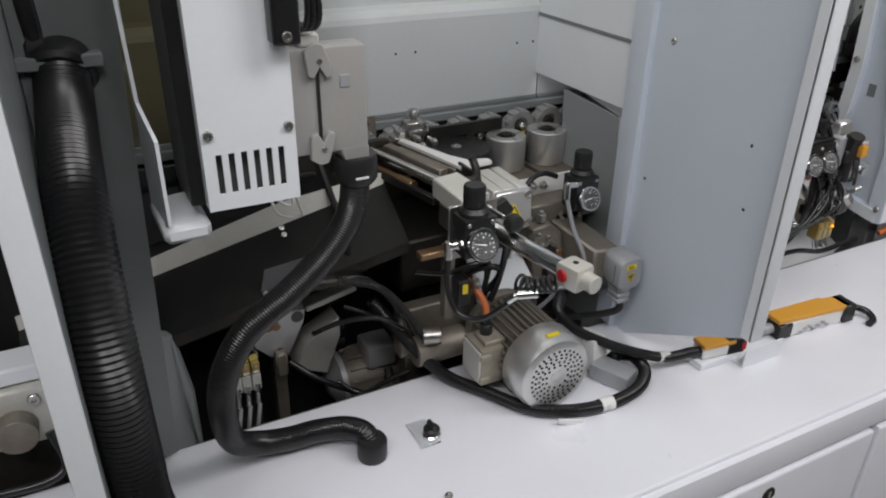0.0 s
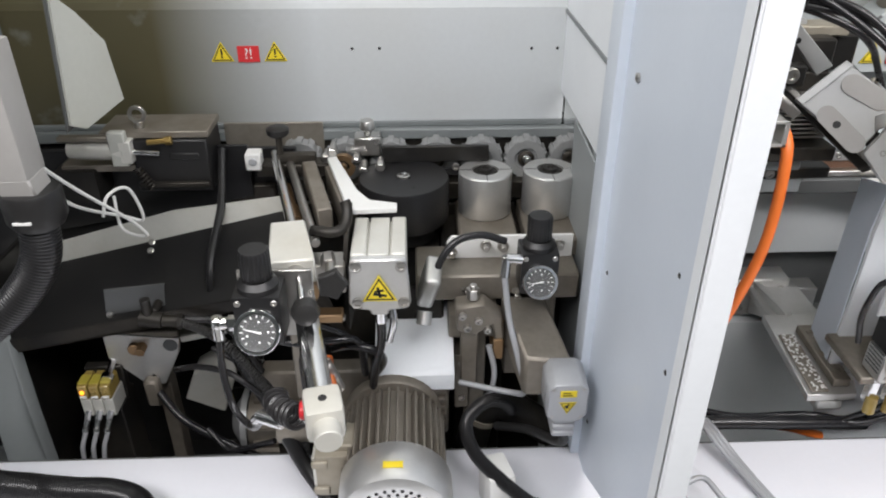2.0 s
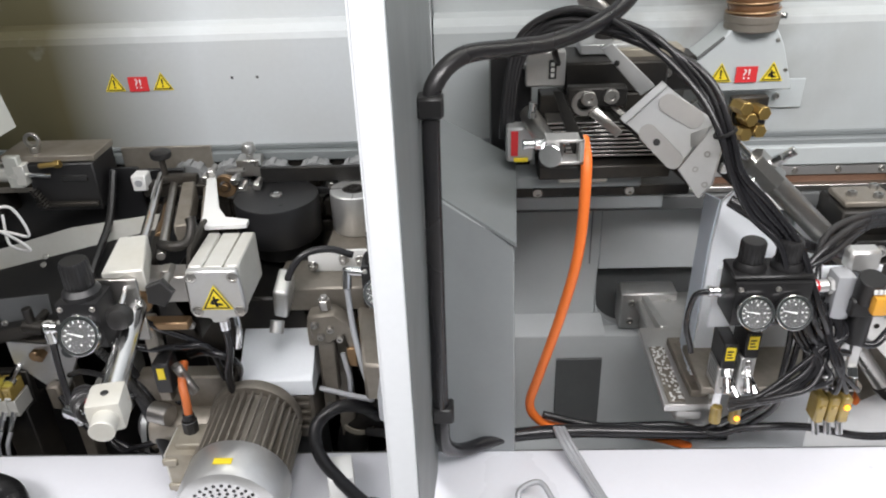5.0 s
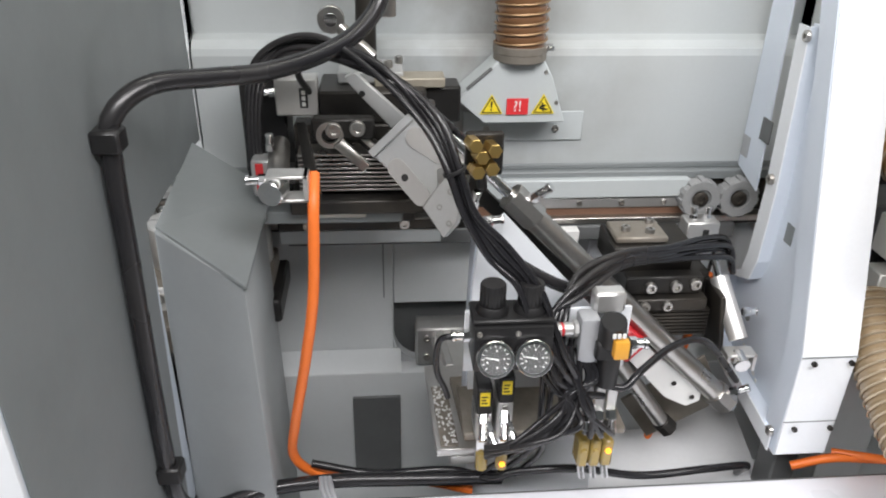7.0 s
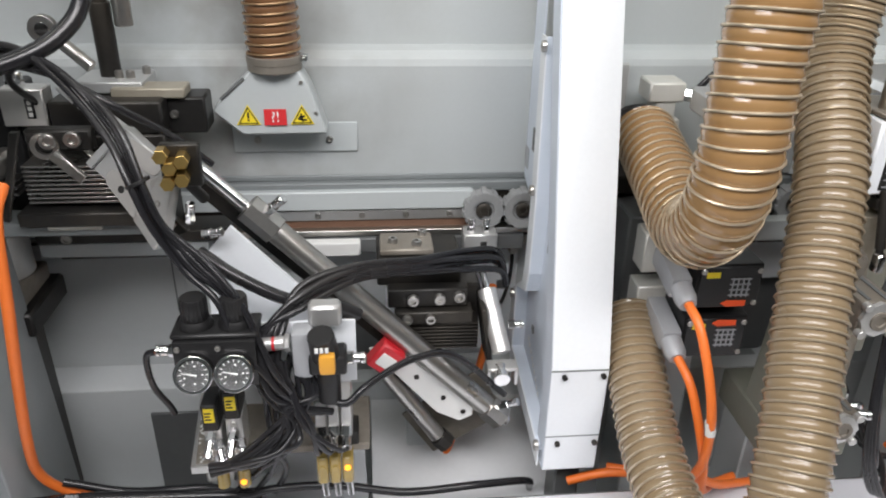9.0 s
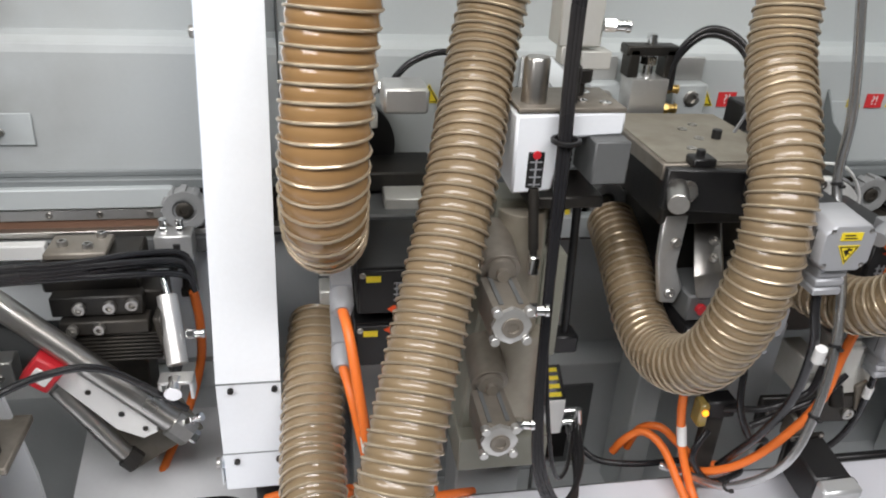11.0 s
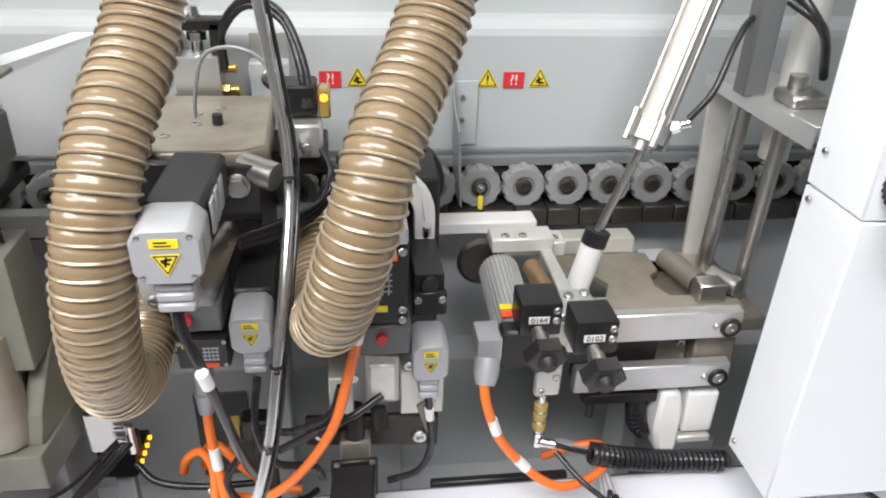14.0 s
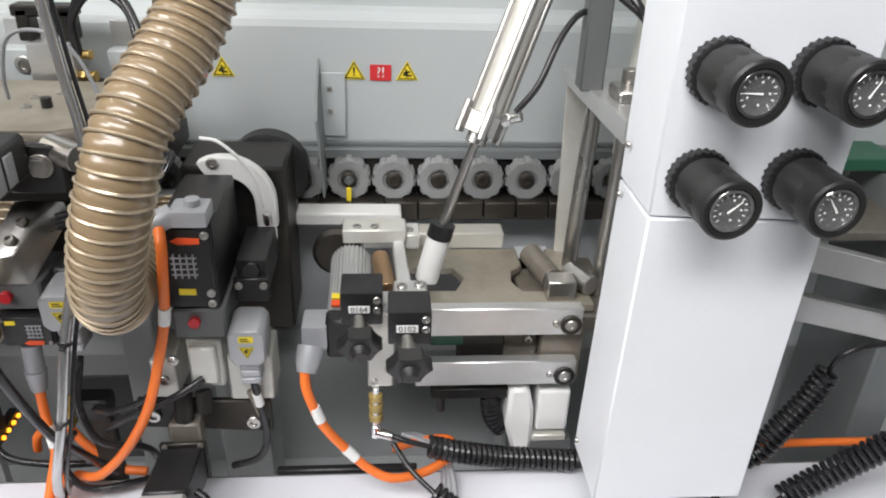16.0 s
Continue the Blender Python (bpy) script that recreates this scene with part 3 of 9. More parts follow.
solid("end_wall_west", box(X0 - 0.03, X0, 0.6, 1.36, 0.1, 1.9, 0.003), PANEL, "pale machine end panel", "end panel", kind="structure")
solid("end_wall_east", box(X1, X1 + 0.03, 0.6, 1.36, 0.1, 1.9, 0.003), PANEL, "pale machine end panel", "end panel", kind="structure")

# ---- feed track with toothed rollers ----
track = thing("feed_track", (1.5, 1.28, 0.88), "dark steel feed track with a row of grey toothed rollers", "feed track", kind="structure")
part("track_beam", box(X0, X1, 1.292, 1.318, 0.845, 0.945, 0.002), BLACKM, track)
part("cover_strip", box(X0, X1, 1.284, 1.30, 0.931, 0.948, 0.002), GREYP, track, "grey strip over the rollers")


def roller_mesh():
    bm = bmesh.new()
    n, r = 22, 0.0345
    rows = []
    for rr, y in ((0.90, -0.013), (0.97, -0.012), (1.0, -0.0105), (1.0, 0.0105), (0.9, 0.013)):
        rows.append([bm.verts.new((r * rr * (0.91 if k % 4 in (0, 1) else 1.0) * math.cos(math.pi * k / n / 1.0 + 0.12 * (k % 2)), y, r * rr * (0.91 if k % 4 in (0, 1) else 1.0) * math.sin(math.pi * k / n + 0.12 * (k % 2)))) for k in range(2 * n)])
    for a, b in zip(rows, rows[1:]):
        for k in range(2 * n):
            j = (k + 1) % (2 * n)
            bm.faces.new((a[k], a[j], b[j], b[k]))
    bm.faces.new(rows[-1])
    hub = lathe((0, -0.0135, 0), (0, 1, 0), [(0.031, 0.0005), (0.018, 0.0015), (0.0165, 0.006), (0.012, 0.006)], 20)
    return join(bm, hub)


xs = [0.837 + 0.0707 * k for k in range(-5, 3)] + [1.690, 1.755] + [3.06 - 0.0702 * k for k in range(-12, 16)]
bm = roller_mesh()
proto = None
for i, x in enumerate(xs):
    if proto is None:
        bm.transform(Matrix.Translation((x, 1.27, 0.906)))
        proto = part("roller", bm, WHEEL, track)
        proto_hub = part("roller_hub", join(lathe((x, 1.262, 0.906), (0, -1, 0), [(0, 0), (0.013, 0), (0.013, 0.004), (0.010, 0.006), (0.006, 0.006), (0.005, 0.003), (0, 0.003)], 18), cyl((x, 1.266, 0.906), (x, 1.30, 0.906), 0.008, seg=12)), BLACKM, proto)
        px = x
        continue
    o = new("roller", proto.data)
    o.parent = track
    o.location.x = x - px
    o.rotation_euler = (0, 0, 0)
    h = new("roller_hub", proto_hub.data)
    h.parent = o
for x in (3.06 - 0.0702 * 4, 0.837, 3.06 - 0.0702 * 11):
    part("grease_nipple", join(cyl((x, 1.262, 0.906), (x, 1.25, 0.908), 0.007), cyl((x, 1.25, 0.908), (x, 1.243, 0.909), 0.004)), CHROME, track)
    part("marker_tag", box(x - 0.004, x + 0.004, 1.246, 1.250, 0.874, 0.898, 0.001), YELLOW, track, "small yellow tag")
part("drip_rail", box(X0, X1, 1.268, 1.292, 0.862, 0.872, 0.001), STEEL, track)
me = None
for i in range(84):
    x = 1.842 + i * 0.0523 if i < 46 else -0.6 + (i - 46) * 0.0523
    if x > X1 - 0.06 or (i >= 46 and x > 0.86):
        continue
    if me is None:
        ob = part("chain_pad", box(x, x + 0.0505, 1.24, 1.29, 0.846, 0.876, 0.002), BLACKM, track)
        me, x00 = ob.data, x
    else:
        ob = new("chain_pad", me)
        ob.parent = track
        ob.location.x = x - x00

# ---- partition plates between the modules ----


def partition(x, y0, z0, label):
    t = thing("partition", (x, 0.9, z0), label, "partition", "module partitions", "structure")
    pl = part("plate", prism([(x, y0 + 0.004, z0 + 0.10), (x, y0 + 0.004, 1.7), (x, 0.955, 1.7), (x, 0.955, 0.574), (x, 0.92, 0.574)], (0.003, 0, 0), 0), BLUEW, t)
    # grey sheet over the right side; the left side stays bluish white
    part("inner_lining", prism([(x + 0.0032, y0 + 0.008, z0 + 0.10), (x + 0.0032, y0 + 0.008, 1.7), (x + 0.0032, 1.297, 1.7), (x + 0.0032, 1.297, 1.006), (x + 0.0032, 1.0, 1.006), (x + 0.0032, 0.96, 0.576), (x + 0.0032, 0.925, 0.576)], (0.0015, 0, 0), 0), GREYP, t, "grey sheet on the right side of the plate")
    part("front_flange", box(x - 0.022, x + 0.004, y0, y0 + 0.006, z0 + 0.10, 1.7, 0.002, 2), WHITE, t)
    part("flange_return", box(x - 0.022, x - 0.019, y0, y0 + 0.022, z0 + 0.10, 1.7, 0.001), WHITE, t)
    part("rear_post", box(x - 0.012, x + 0.0045, 0.955, 1.00, 0.574, 1.7, 0.003, 2), BLUEW, t)
    part("inner_panel", box(x + 0.0, x + 0.003, 1.0, 1.299, 1.005, 1.7, 0.0005), WHITE, t)
    part("inner_seam", box(x - 0.002, x - 0.0002, 1.0, 1.298, 1.122, 1.128, 0), GREYP, t)
    for y, z in ((0.91, 1.146), (0.945, 0.69), (0.88, 1.42), (0.70, 1.32)):
        bolt((x - 0.0002, y, z), (-1, 0, 0), 0.005, 0.003, t)
    for y, z in ((0.93, 0.66), (0.72, 1.03), (0.71, 0.93), (0.93, 0.90)):
        part("hole", cyl((x - 0.0008, y, z), (x + 0.0036, y, z), 0.003, seg=10), PRINT, t)
    return t


partition(0.891, 0.625, 0.64, "bluish white sheet metal partition plate with folded front edge")
partition(-0.048, 0.615, 0.64, "white sheet metal partition plate beside a black hose")


def chute(x, label, material=GREYP):
    t = thing("chute_cover", (x, 1.05, 0.6), label, "cover", "chute covers", "structure")
    part("side_box", prism([(x, 0.978, 0.35), (x + 0.122, 0.978, 0.35), (x + 0.112, 0.965, 0.935), (x, 1.02, 0.985)], (0, 0.18, 0.01), 0.002), GREYM, t)
    part("sloped_top", prism([(x, 1.028, 0.988), (x + 0.114, 0.962, 0.938), (x + 0.125, 1.15, 0.982), (x + 0.004, 1.24, 1.020)], (0.001, -0.002, -0.004), 0), material, t)
    return t


chute(0.895, "grey sheet metal chute cover with a sloped top")

# ======== edge feeding and gluing module ========
label_row(0.4165, 1.3, 1.064, 1, 0.0395)
for x, z in ((0.571, 1.071), (0.612, 1.071), (0.842, 1.069), (0.881, 1.069)):
    part("panel_hole", cyl((x, 1.2995, z), (x, 1.304, z), 0.0028, seg=10), PRINT, back)

# left column with its suction hose
col = thing("inner_column", (0.0, 1.0, 0.57), "grey painted sheet metal column", "column", kind="structure")
part("front_face", prism([(-0.042, 0.932, 0.574), (0.043, 0.944, 0.592), (0.070, 0.952, 1.28), (0.075, 0.952, 1.7), (-0.042, 0.94, 1.7)], (0, 0.004, 0), 0.0), GREYD, col)
part("side_face", prism([(0.039, 0.949, 0.594), (0.066, 0.957, 1.28), (0.071, 0.957, 1.7), (0.071, 1.29, 1.7), (0.066, 1.29, 1.0), (0.035, 1.22, 0.95), (0.030, 1.02, 0.60)], (0.003, 0, 0), 0.0), GREYD, col)
part("foot_bracket", prism([(0.045, 1.0, 0.50), (0.085, 1.03, 0.45), (0.085, 1.03, 0.62), (0.07, 1.06, 0.72), (0.02, 1.06, 0.74)], (0.006, 0.02, 0), 0.001), GREYP, col)
part("top_mount", box(-0.045, 0.045, 0.925, 0.975, 1.185, 1.20, 0.002), GREYP, col)
sh = thing("suction_hose", (0, 0.94, 1.15), "large black corrugated suction hose hanging from a collar", "hose")
part("conduit", ribbed([(0.0, 0.945, 1.176), (-0.004, 0.90, 1.150), (-0.009, 0.83, 1.125), (-0.013, 0.765, 1.095), (-0.015, 0.715, 1.045), (-0.016, 0.685, 0.985), (-0.016, 0.672, 0.915), (-0.015, 0.675, 0.83), (-0.012, 0.688, 0.745), (0.008, 0.685, 0.672), (0.05, 0.64, 0.624), (0.10, 0.575, 0.608), (0.145, 0.50, 0.56), (0.165, 0.455, 0.40)], 0.031, 0.0068, 0.0022, 28), CORR, sh)
part("collar", lathe((0.0, 0.968, 1.188), (-0.08, -0.9, -0.55), [(0, 0), (0.038, 0), (0.041, 0.006), (0.041, 0.028), (0.036, 0.034), (0, 0.034)], 28), BLACK, sh, "black plastic collar")
cable([(-0.02, 0.95, 1.20), (-0.022, 0.945, 1.25), (-0.03, 0.95, 1.40), (-0.04, 0.96, 1.6)], 0.012, CABLE, "thick black cable above the hose collar")
cg = solid("cable_gland", lathe((-0.02, 0.95, 1.20), (0, 0, 1), [(0, 0), (0.019, 0), (0.019, 0.012), (0.015, 0.018), (0.015, 0.03), (0, 0.03)], 6), BLACK, "black hexagonal cable gland", "gland")

# louvred control box
eb = thing("control_box", (0.17, 0.84, 1.045), "white sheet metal control box with six ventilation slots", "control box")
edges = [0.116] + [v for k in range(6) for v in (0.1292 + 0.0138 * k, 0.1360 + 0.0138 * k)] + [0.2195]
levels = [1.048, 1.067, 1.113, 1.60]
bm = bmesh.new()
grid = [[bm.verts.new((x, 0.781, z)) for z in levels] for x in edges]
for i in range(len(edges) - 1):
    for j in range(3):
        if not (j == 1 and i % 2):
            bm.faces.new((grid[i][j], grid[i + 1][j], grid[i + 1][j + 1], grid[i][j + 1]))
for f in bmesh.ops.extrude_face_region(bm, geom=bm.faces[:])["geom"]:
    if isinstance(f, bmesh.types.BMVert):
        f.co.y += 0.003
part("slotted_front", bm, WHITE, eb, smooth=False)
part("shell", join(box(0.116, 0.119, 0.785, 0.90, 1.048, 1.60, 0.001), box(0.2165, 0.2195, 0.785, 0.90, 1.048, 1.60, 0.001), box(0.119, 0.2165, 0.785, 0.90, 1.048, 1.051, 0.0005)), WHITE, eb)
# filler box coloured dark as the shade inside the shell
part("inside", box(0.121, 0.215, 0.80, 0.895, 1.055, 1.6, 0.001), DGREY, eb, "dark filler box giving the shade behind the slots")
bolts([(0.124, 0.7805, 1.136), (0.2115, 0.7805, 1.136)], (0, -1, 0), 0.0055, 0.004, eb)
part("tray", prism([(0.066, 0.80, 1.006), (0.118, 0.795, 1.010), (0.116, 0.90, 1.010), (0.064, 0.90, 1.006)], (0, 0, 0.022), 0.006), WHITE, eb)
part("side_guard", prism([(0.066, 0.83, 1.02), (0.072, 0.80, 1.03), (0.072, 0.80, 1.13), (0.064, 0.85, 1.16), (0.052, 0.87, 1.6), (0.066, 0.90, 1.6), (0.066, 0.90, 1.02)], (0.004, 0, 0), 0.0), WHITE, eb)
part("dark_gasket", box(0.100, 0.1155, 0.80, 0.90, 1.05, 1.6, 0.001), BLACK, eb)
hd = part("handle", box(0.196, 0.226, 0.752, 0.780, 1.228, 1.40, 0.006, 3), BLACK, eb, "black grip handle")
bolt((0.210, 0.7518, 1.238), (0, -1, 0), 0.0055, 0.003, hd)
for k in range(3):
    part("loop_wire", tube([(0.222, 0.82, 1.24 + 0.004 * k), (0.243 + 0.006 * k, 0.80, 1.235), (0.248 + 0.006 * k, 0.80, 1.27), (0.238, 0.81, 1.33), (0.23, 0.82, 1.5)], 0.0035, 8), CABLE, eb)

# heavy duty connector with latches
hc = thing("heavy_connector", (0.27, 0.82, 1.085), "warm grey rectangular cable connector with two clamping levers", "connector")
part("hood", box(0.2225, 0.3155, 0.803, 0.842, 1.088, 1.212, 0.004, 2), WARMGREY, hc)
part("neck", prism([(0.278, 0.803, 1.092), (0.3155, 0.803, 1.092), (0.318, 0.806, 1.072), (0.286, 0.806, 1.070)], (0, 0.034, 0), 0.002), WARMGREY, hc)
part("slot", box(0.2535, 0.2575, 0.8005, 0.8035, 1.105, 1.195, 0.0005), PRINT, hc)
for z, s in ((1.195, 1), (1.100, -1)):
    lev = part("clamping_lever", prism([(0.243, 0.803, z - 0.012 * s), (0.240, 0.803, z + 0.016 * s), (0.252, 0.803, z + 0.024 * s), (0.262, 0.803, z + 0.022 * s), (0.270, 0.803, z), (0.271, 0.803, z - 0.014 * s), (0.264, 0.803, z - 0.016 * s), (0.257, 0.803, z - 0.003 * s), (0.250, 0.803, z - 0.016 * s)], (0, -0.007, 0), 0.001), WARMGREY, hc)
    bolt((0.257, 0.7958, z + 0.004 * s), (0, -1, 0), 0.003, 0.002, lev)
part("emblem", box(0.282, 0.294, 0.8015, 0.8035, 1.165, 1.18, 0.001), CONN, hc)
part("top_lug", box(0.238, 0.262, 0.806, 0.836, 1.212, 1.228, 0.003), ALUW, hc)
part("gland", lathe((0.304, 0.822, 1.075), (0, 0, -1), [(0, 0), (0.026, 0), (0.0275, 0.004), (0.0275, 0.030), (0.024, 0.036), (0, 0.036)], 12), BLACK, hc, "black hexagonal gland nut")
part("gland_mark", box(0.294, 0.311, 0.7942, 0.7965, 1.05, 1.053, 0.0005), LABELW, hc)
ch = thing("corrugated_conduit", (0.313, 0.827, 0.575), "black corrugated conduit curling from a connector to the bed", "conduit")
part("conduit", ribbed([(0.304, 0.822, 1.05), (0.295, 0.820, 1.0), (0.262, 0.814, 0.955), (0.205, 0.806, 0.91), (0.140, 0.80, 0.868), (0.105, 0.80, 0.805), (0.102, 0.825, 0.72), (0.118, 0.86, 0.65), (0.155, 0.885, 0.612), (0.20, 0.888, 0.600), (0.245, 0.884, 0.601), (0.285, 0.868, 0.605), (0.308, 0.845, 0.604), (0.314, 0.828, 0.585)], 0.0188, 0.0036, 0.0007, 22), CORR, ch)
part("cuff", join(lathe((0.314, 0.826, 0.5705), (0, 0, 1), [(0, 0), (0.0225, 0), (0.0235, 0.004), (0.0235, 0.032), (0.021, 0.036), (0, 0.036)], 24)), BLACK, ch, "black end cuff")

# bed knob on a clear plate
bk = thing("rotary_switch", (0.415, 0.827, 0.57), "black turn knob on a clear square plate", "switch")
part("clear_plate", box(0.390, 0.424, 0.805, 0.866, 0.5705, 0.573, 0.0006), GLASS, bk, "clear plastic plate")
part("base", lathe((0.415, 0.822, 0.573), (0, 0, 1), [(0, 0), (0.015, 0), (0.015, 0.006), (0.012, 0.009), (0, 0.009)], 20), CHROME, bk)
part("grip", join(lathe((0.415, 0.822, 0.582), (0, 0, 1), [(0, 0), (0.013, 0), (0.0135, 0.008), (0.010, 0.012), (0, 0.012)], 20), box(0.411, 0.419, 0.810, 0.834, 0.592, 0.601, 0.002)), BLACK, bk)
solid("plug_screw", lathe((0.383, 0.699, 0.5702), (0, 0, 1), [(0, 0), (0.006, 0), (0.006, 0.003), (0.003, 0.004), (0.003, 0.002), (0, 0.002)], 14), STEEL, "steel plug screw in the bed", "screw")

# inclined band tray and the dark feeder behind it
tr = thing("band_tray", (0.15, 1.15, 0.70), "black inclined edge band tray with a pale border strip", "tray")
part("floor_plate", prism([(-0.15, 1.235, 0.690), (0.475, 1.140, 0.882), (0.475, 1.035, 0.815), (0.30, 1.045, 0.775), (-0.15, 1.085, 0.665)], (0, 0, -0.006), 0.0), BLACK, tr)
part("border_strip", prism([(-0.15, 1.238, 0.690), (0.475, 1.143, 0.882), (0.475, 1.143, 0.904), (0.30, 1.185, 0.862), (0.10, 1.222, 0.790), (-0.15, 1.238, 0.716)], (0, 0.004, 0), 0.0), ALUW, tr, "pale border strip")
part("front_lip", prism([(-0.15, 1.084, 0.664), (0.30, 1.044, 0.774), (0.475, 1.034, 0.814), (0.475, 1.034, 0.796), (0.30, 1.044, 0.752), (-0.15, 1.084, 0.640)], (0, 0.004, 0), 0.0), BLACKM, tr)
# added dark sheets over the grey pit; their colour gives this module's deep shade
part("rear_wall", box(-0.2, 0.48, 1.25, 1.258, 0.327, 0.935, 0.002), BLACK, tr)
part("oil_tray", box(0.03, 0.888, 0.985, 1.248, 0.3255, 0.335, 0.002), BLACKM, tr, "added dark sheet below the unit, for the shade there")
part("low_liner", box(0.482, 0.888, 1.25, 1.258, 0.327, 0.835, 0.002), BLACKM, tr)
part("side_liner", box(0.034, 0.042, 1.06, 1.248, 0.336, 0.80, 0.002), BLACKM, tr)
part("rear_step", prism([(0.06, 1.235, 0.895), (0.33, 1.235, 0.920), (0.34, 1.235, 0.945), (0.41, 1.235, 0.945), (0.41, 1.235, 0.86), (0.06, 1.235, 0.80)], (0, 0.006, 0), 0.0005), BLACK, tr)
bolts([(0.28, 1.13, 0.8405), (0.28, 1.118, 0.833)], (0, -0.55, 0.83), 0.005, 0.0015, tr)
ls = solid("bent_lever", tube([(0.375, 1.225, 0.945), (0.376, 1.20, 0.915), (0.378, 1.16, 0.88), (0.374, 1.08, 0.835), (0.373, 1.06, 0.79)], 0.006, 8), BLACK, "bent black steel lever over the tray", "lever")
fd = thing("band_feeder", (0.31, 1.22, 0.90), "dark band feeding unit with a dusty top plate and eye bolt", "feeder")
part("body", box(0.258, 0.365, 1.185, 1.262, 0.895, 0.975, 0.002), BLACK, fd)
part("top_plate", box(0.215, 0.368, 1.19, 1.262, 0.976, 0.986, 0.001), DUSTY, fd)
part("eye_bolt", join(ring((0.268, 1.21, 1.006), (0, -1, 0), 0.013, 0.008, 0.005, 20), cyl((0.268, 1.2075, 0.986), (0.268, 1.2075, 0.996), 0.007)), STEEL, fd)
part("window", box(0.310, 0.352, 1.1835, 1.187, 0.945, 0.955, 0.001), PRINT, fd)
part("air_cylinder", join(cyl((0.17, 1.19, 0.962), (0.25, 1.185, 0.960), 0.014), box(0.245, 0.262, 1.172, 1.20, 0.945, 0.978, 0.001)), ALUW, fd)
part("rod", cyl((0.26, 1.18, 0.96), (0.30, 1.178, 0.958), 0.004), CHROME, fd)
part("lower_bar", box(0.15, 0.27, 1.19, 1.23, 0.925, 0.935, 0.001), DUSTY, fd)
part("dark_block", box(0.14, 0.20, 1.18, 1.25, 0.88, 0.93, 0.004, 2), BLACKM, fd)
part("spring", helix([(0.262, 1.18, 0.935), (0.282, 1.175, 0.905)], 0.006, 0.005, 0.0014), BLACKM, fd)
gd = thing("white_guard", (0.21, 1.19, 0.98), "aged off-white sheet metal guard with chamfered corners", "guard")
part("plate", prism([(0.225, 1.128, 1.19), (0.248, 1.135, 1.165), (0.262, 1.17, 1.12), (0.262, 1.19, 1.035), (0.25, 1.085, 1.032), (0.236, 1.075, 1.04)], (-0.003, 0.001, 0), 0), AGED, gd)
part("edge", prism([(0.218, 1.125, 1.19), (0.222, 1.125, 1.19), (0.233, 1.072, 1.04), (0.229, 1.072, 1.03)], (0, 0.03, 0), 0), DGREY, gd)
bolts([(0.246, 1.14, 1.15), (0.253, 1.155, 1.135)], (1, -0.3, 0), 0.003, 0.002, gd)
for k, pts in enumerate(([(0.26, 0.90, 1.08), (0.265, 0.98, 1.0), (0.29, 1.05, 0.92), (0.30, 1.07, 0.885), (0.265, 1.08, 0.89), (0.255, 1.10, 0.93)], [(0.255, 0.92, 1.06), (0.245, 1.0, 0.97), (0.27, 1.08, 0.91), (0.292, 1.09, 0.90), (0.285, 1.08, 0.95), (0.27, 1.05, 0.955), (0.262, 1.04, 0.93)])):
    cable(pts, 0.0022, LABELW, "thin white signal wire hanging in a loop", "wire", "white wires")
rp = solid("rear_plate", box(0.367, 0.520, 1.283, 1.288, 0.86, 0.962, 0.001), DUSTY, "dusty grey-brown steel plate on the back panel", "plate")

# spindle of the pressing carriage
pc = thing("pressing_carriage", (0.50, 1.05, 0.86), "pneumatic pressing carriage with clamp levers and guide rods", "carriage")
part("guide_rod", cyl((0.452, 1.225, 0.935), (0.515, 0.97, 0.935), 0.0065), CHROME, pc)
part("guide_rod", cyl((0.475, 1.215, 0.925), (0.54, 0.97, 0.925), 0.006), STEEL, pc)
part("slide_block", prism([(0.488, 0.975, 0.953), (0.530, 0.969, 0.960), (0.549, 0.896, 0.948), (0.497, 0.893, 0.946)], (0, 0.0, -0.032), 0.002), ALUW, pc, "pale anodised aluminium block")
part("cross_head", box(0.425, 0.535, 1.205, 1.235, 0.905, 0.925, 0.002), BLACKM, pc)
cb = part("button_box", box(0.412, 0.435, 1.20, 1.225, 0.918, 0.945, 0.002), LABELW, pc, "small pale box with a grey button")
part("button", cyl((0.4235, 1.2005, 0.933), (0.4235, 1.1975, 0.933), 0.006), CONN, cb)
part("clamp_knob", join(lathe((0.462, 1.217, 0.968), (0, 0, 1), [(0, 0), (0.014, 0), (0.0165, 0.003), (0.0165, 0.010), (0.012, 0.013), (0, 0.013)], 24)), BLACK, pc)
part("clamp_stem", cyl((0.462, 1.217, 0.915), (0.462, 1.217, 0.970), 0.005), BLACKM, pc)
part("clamp_arm", box(0.452, 0.515, 1.207, 1.223, 0.926, 0.940, 0.003, 2), BLACKM, pc)
part("side_bar", box(0.515, 0.535, 1.04, 1.20, 0.90, 0.935, 0.002, turn=(0, 0, 14)), DUSTY, pc)
part("side_bar", box(0.480, 0.492, 1.0, 1.21, 0.89, 0.905, 0.002, turn=(0, 0, 13)), BLACKM, pc)
part("damper", join(cyl((0.472, 1.18, 0.90), (0.49, 1.11, 0.90), 0.008), cyl((0.49, 1.11, 0.90), (0.50, 1.07, 0.90), 0.0105)), COPPER, pc)
part("arm", prism([(0.527, 1.226, 0.9285), (0.540, 1.229, 0.9285), (0.583, 1.098, 0.9285), (0.602, 1.066, 0.9285), (0.638, 1.056, 0.9285), (0.638, 1.040, 0.9285), (0.574, 1.036, 0.9285), (0.566, 1.075, 0.9285)], (0, 0, 0.007), 0.001), NYLON, pc, "white angled arm")
part("arm_bar", box(0.548, 0.566, 1.05, 1.20, 0.885, 0.927, 0.001, turn=(0, 0, 15)), DUSTY, pc)
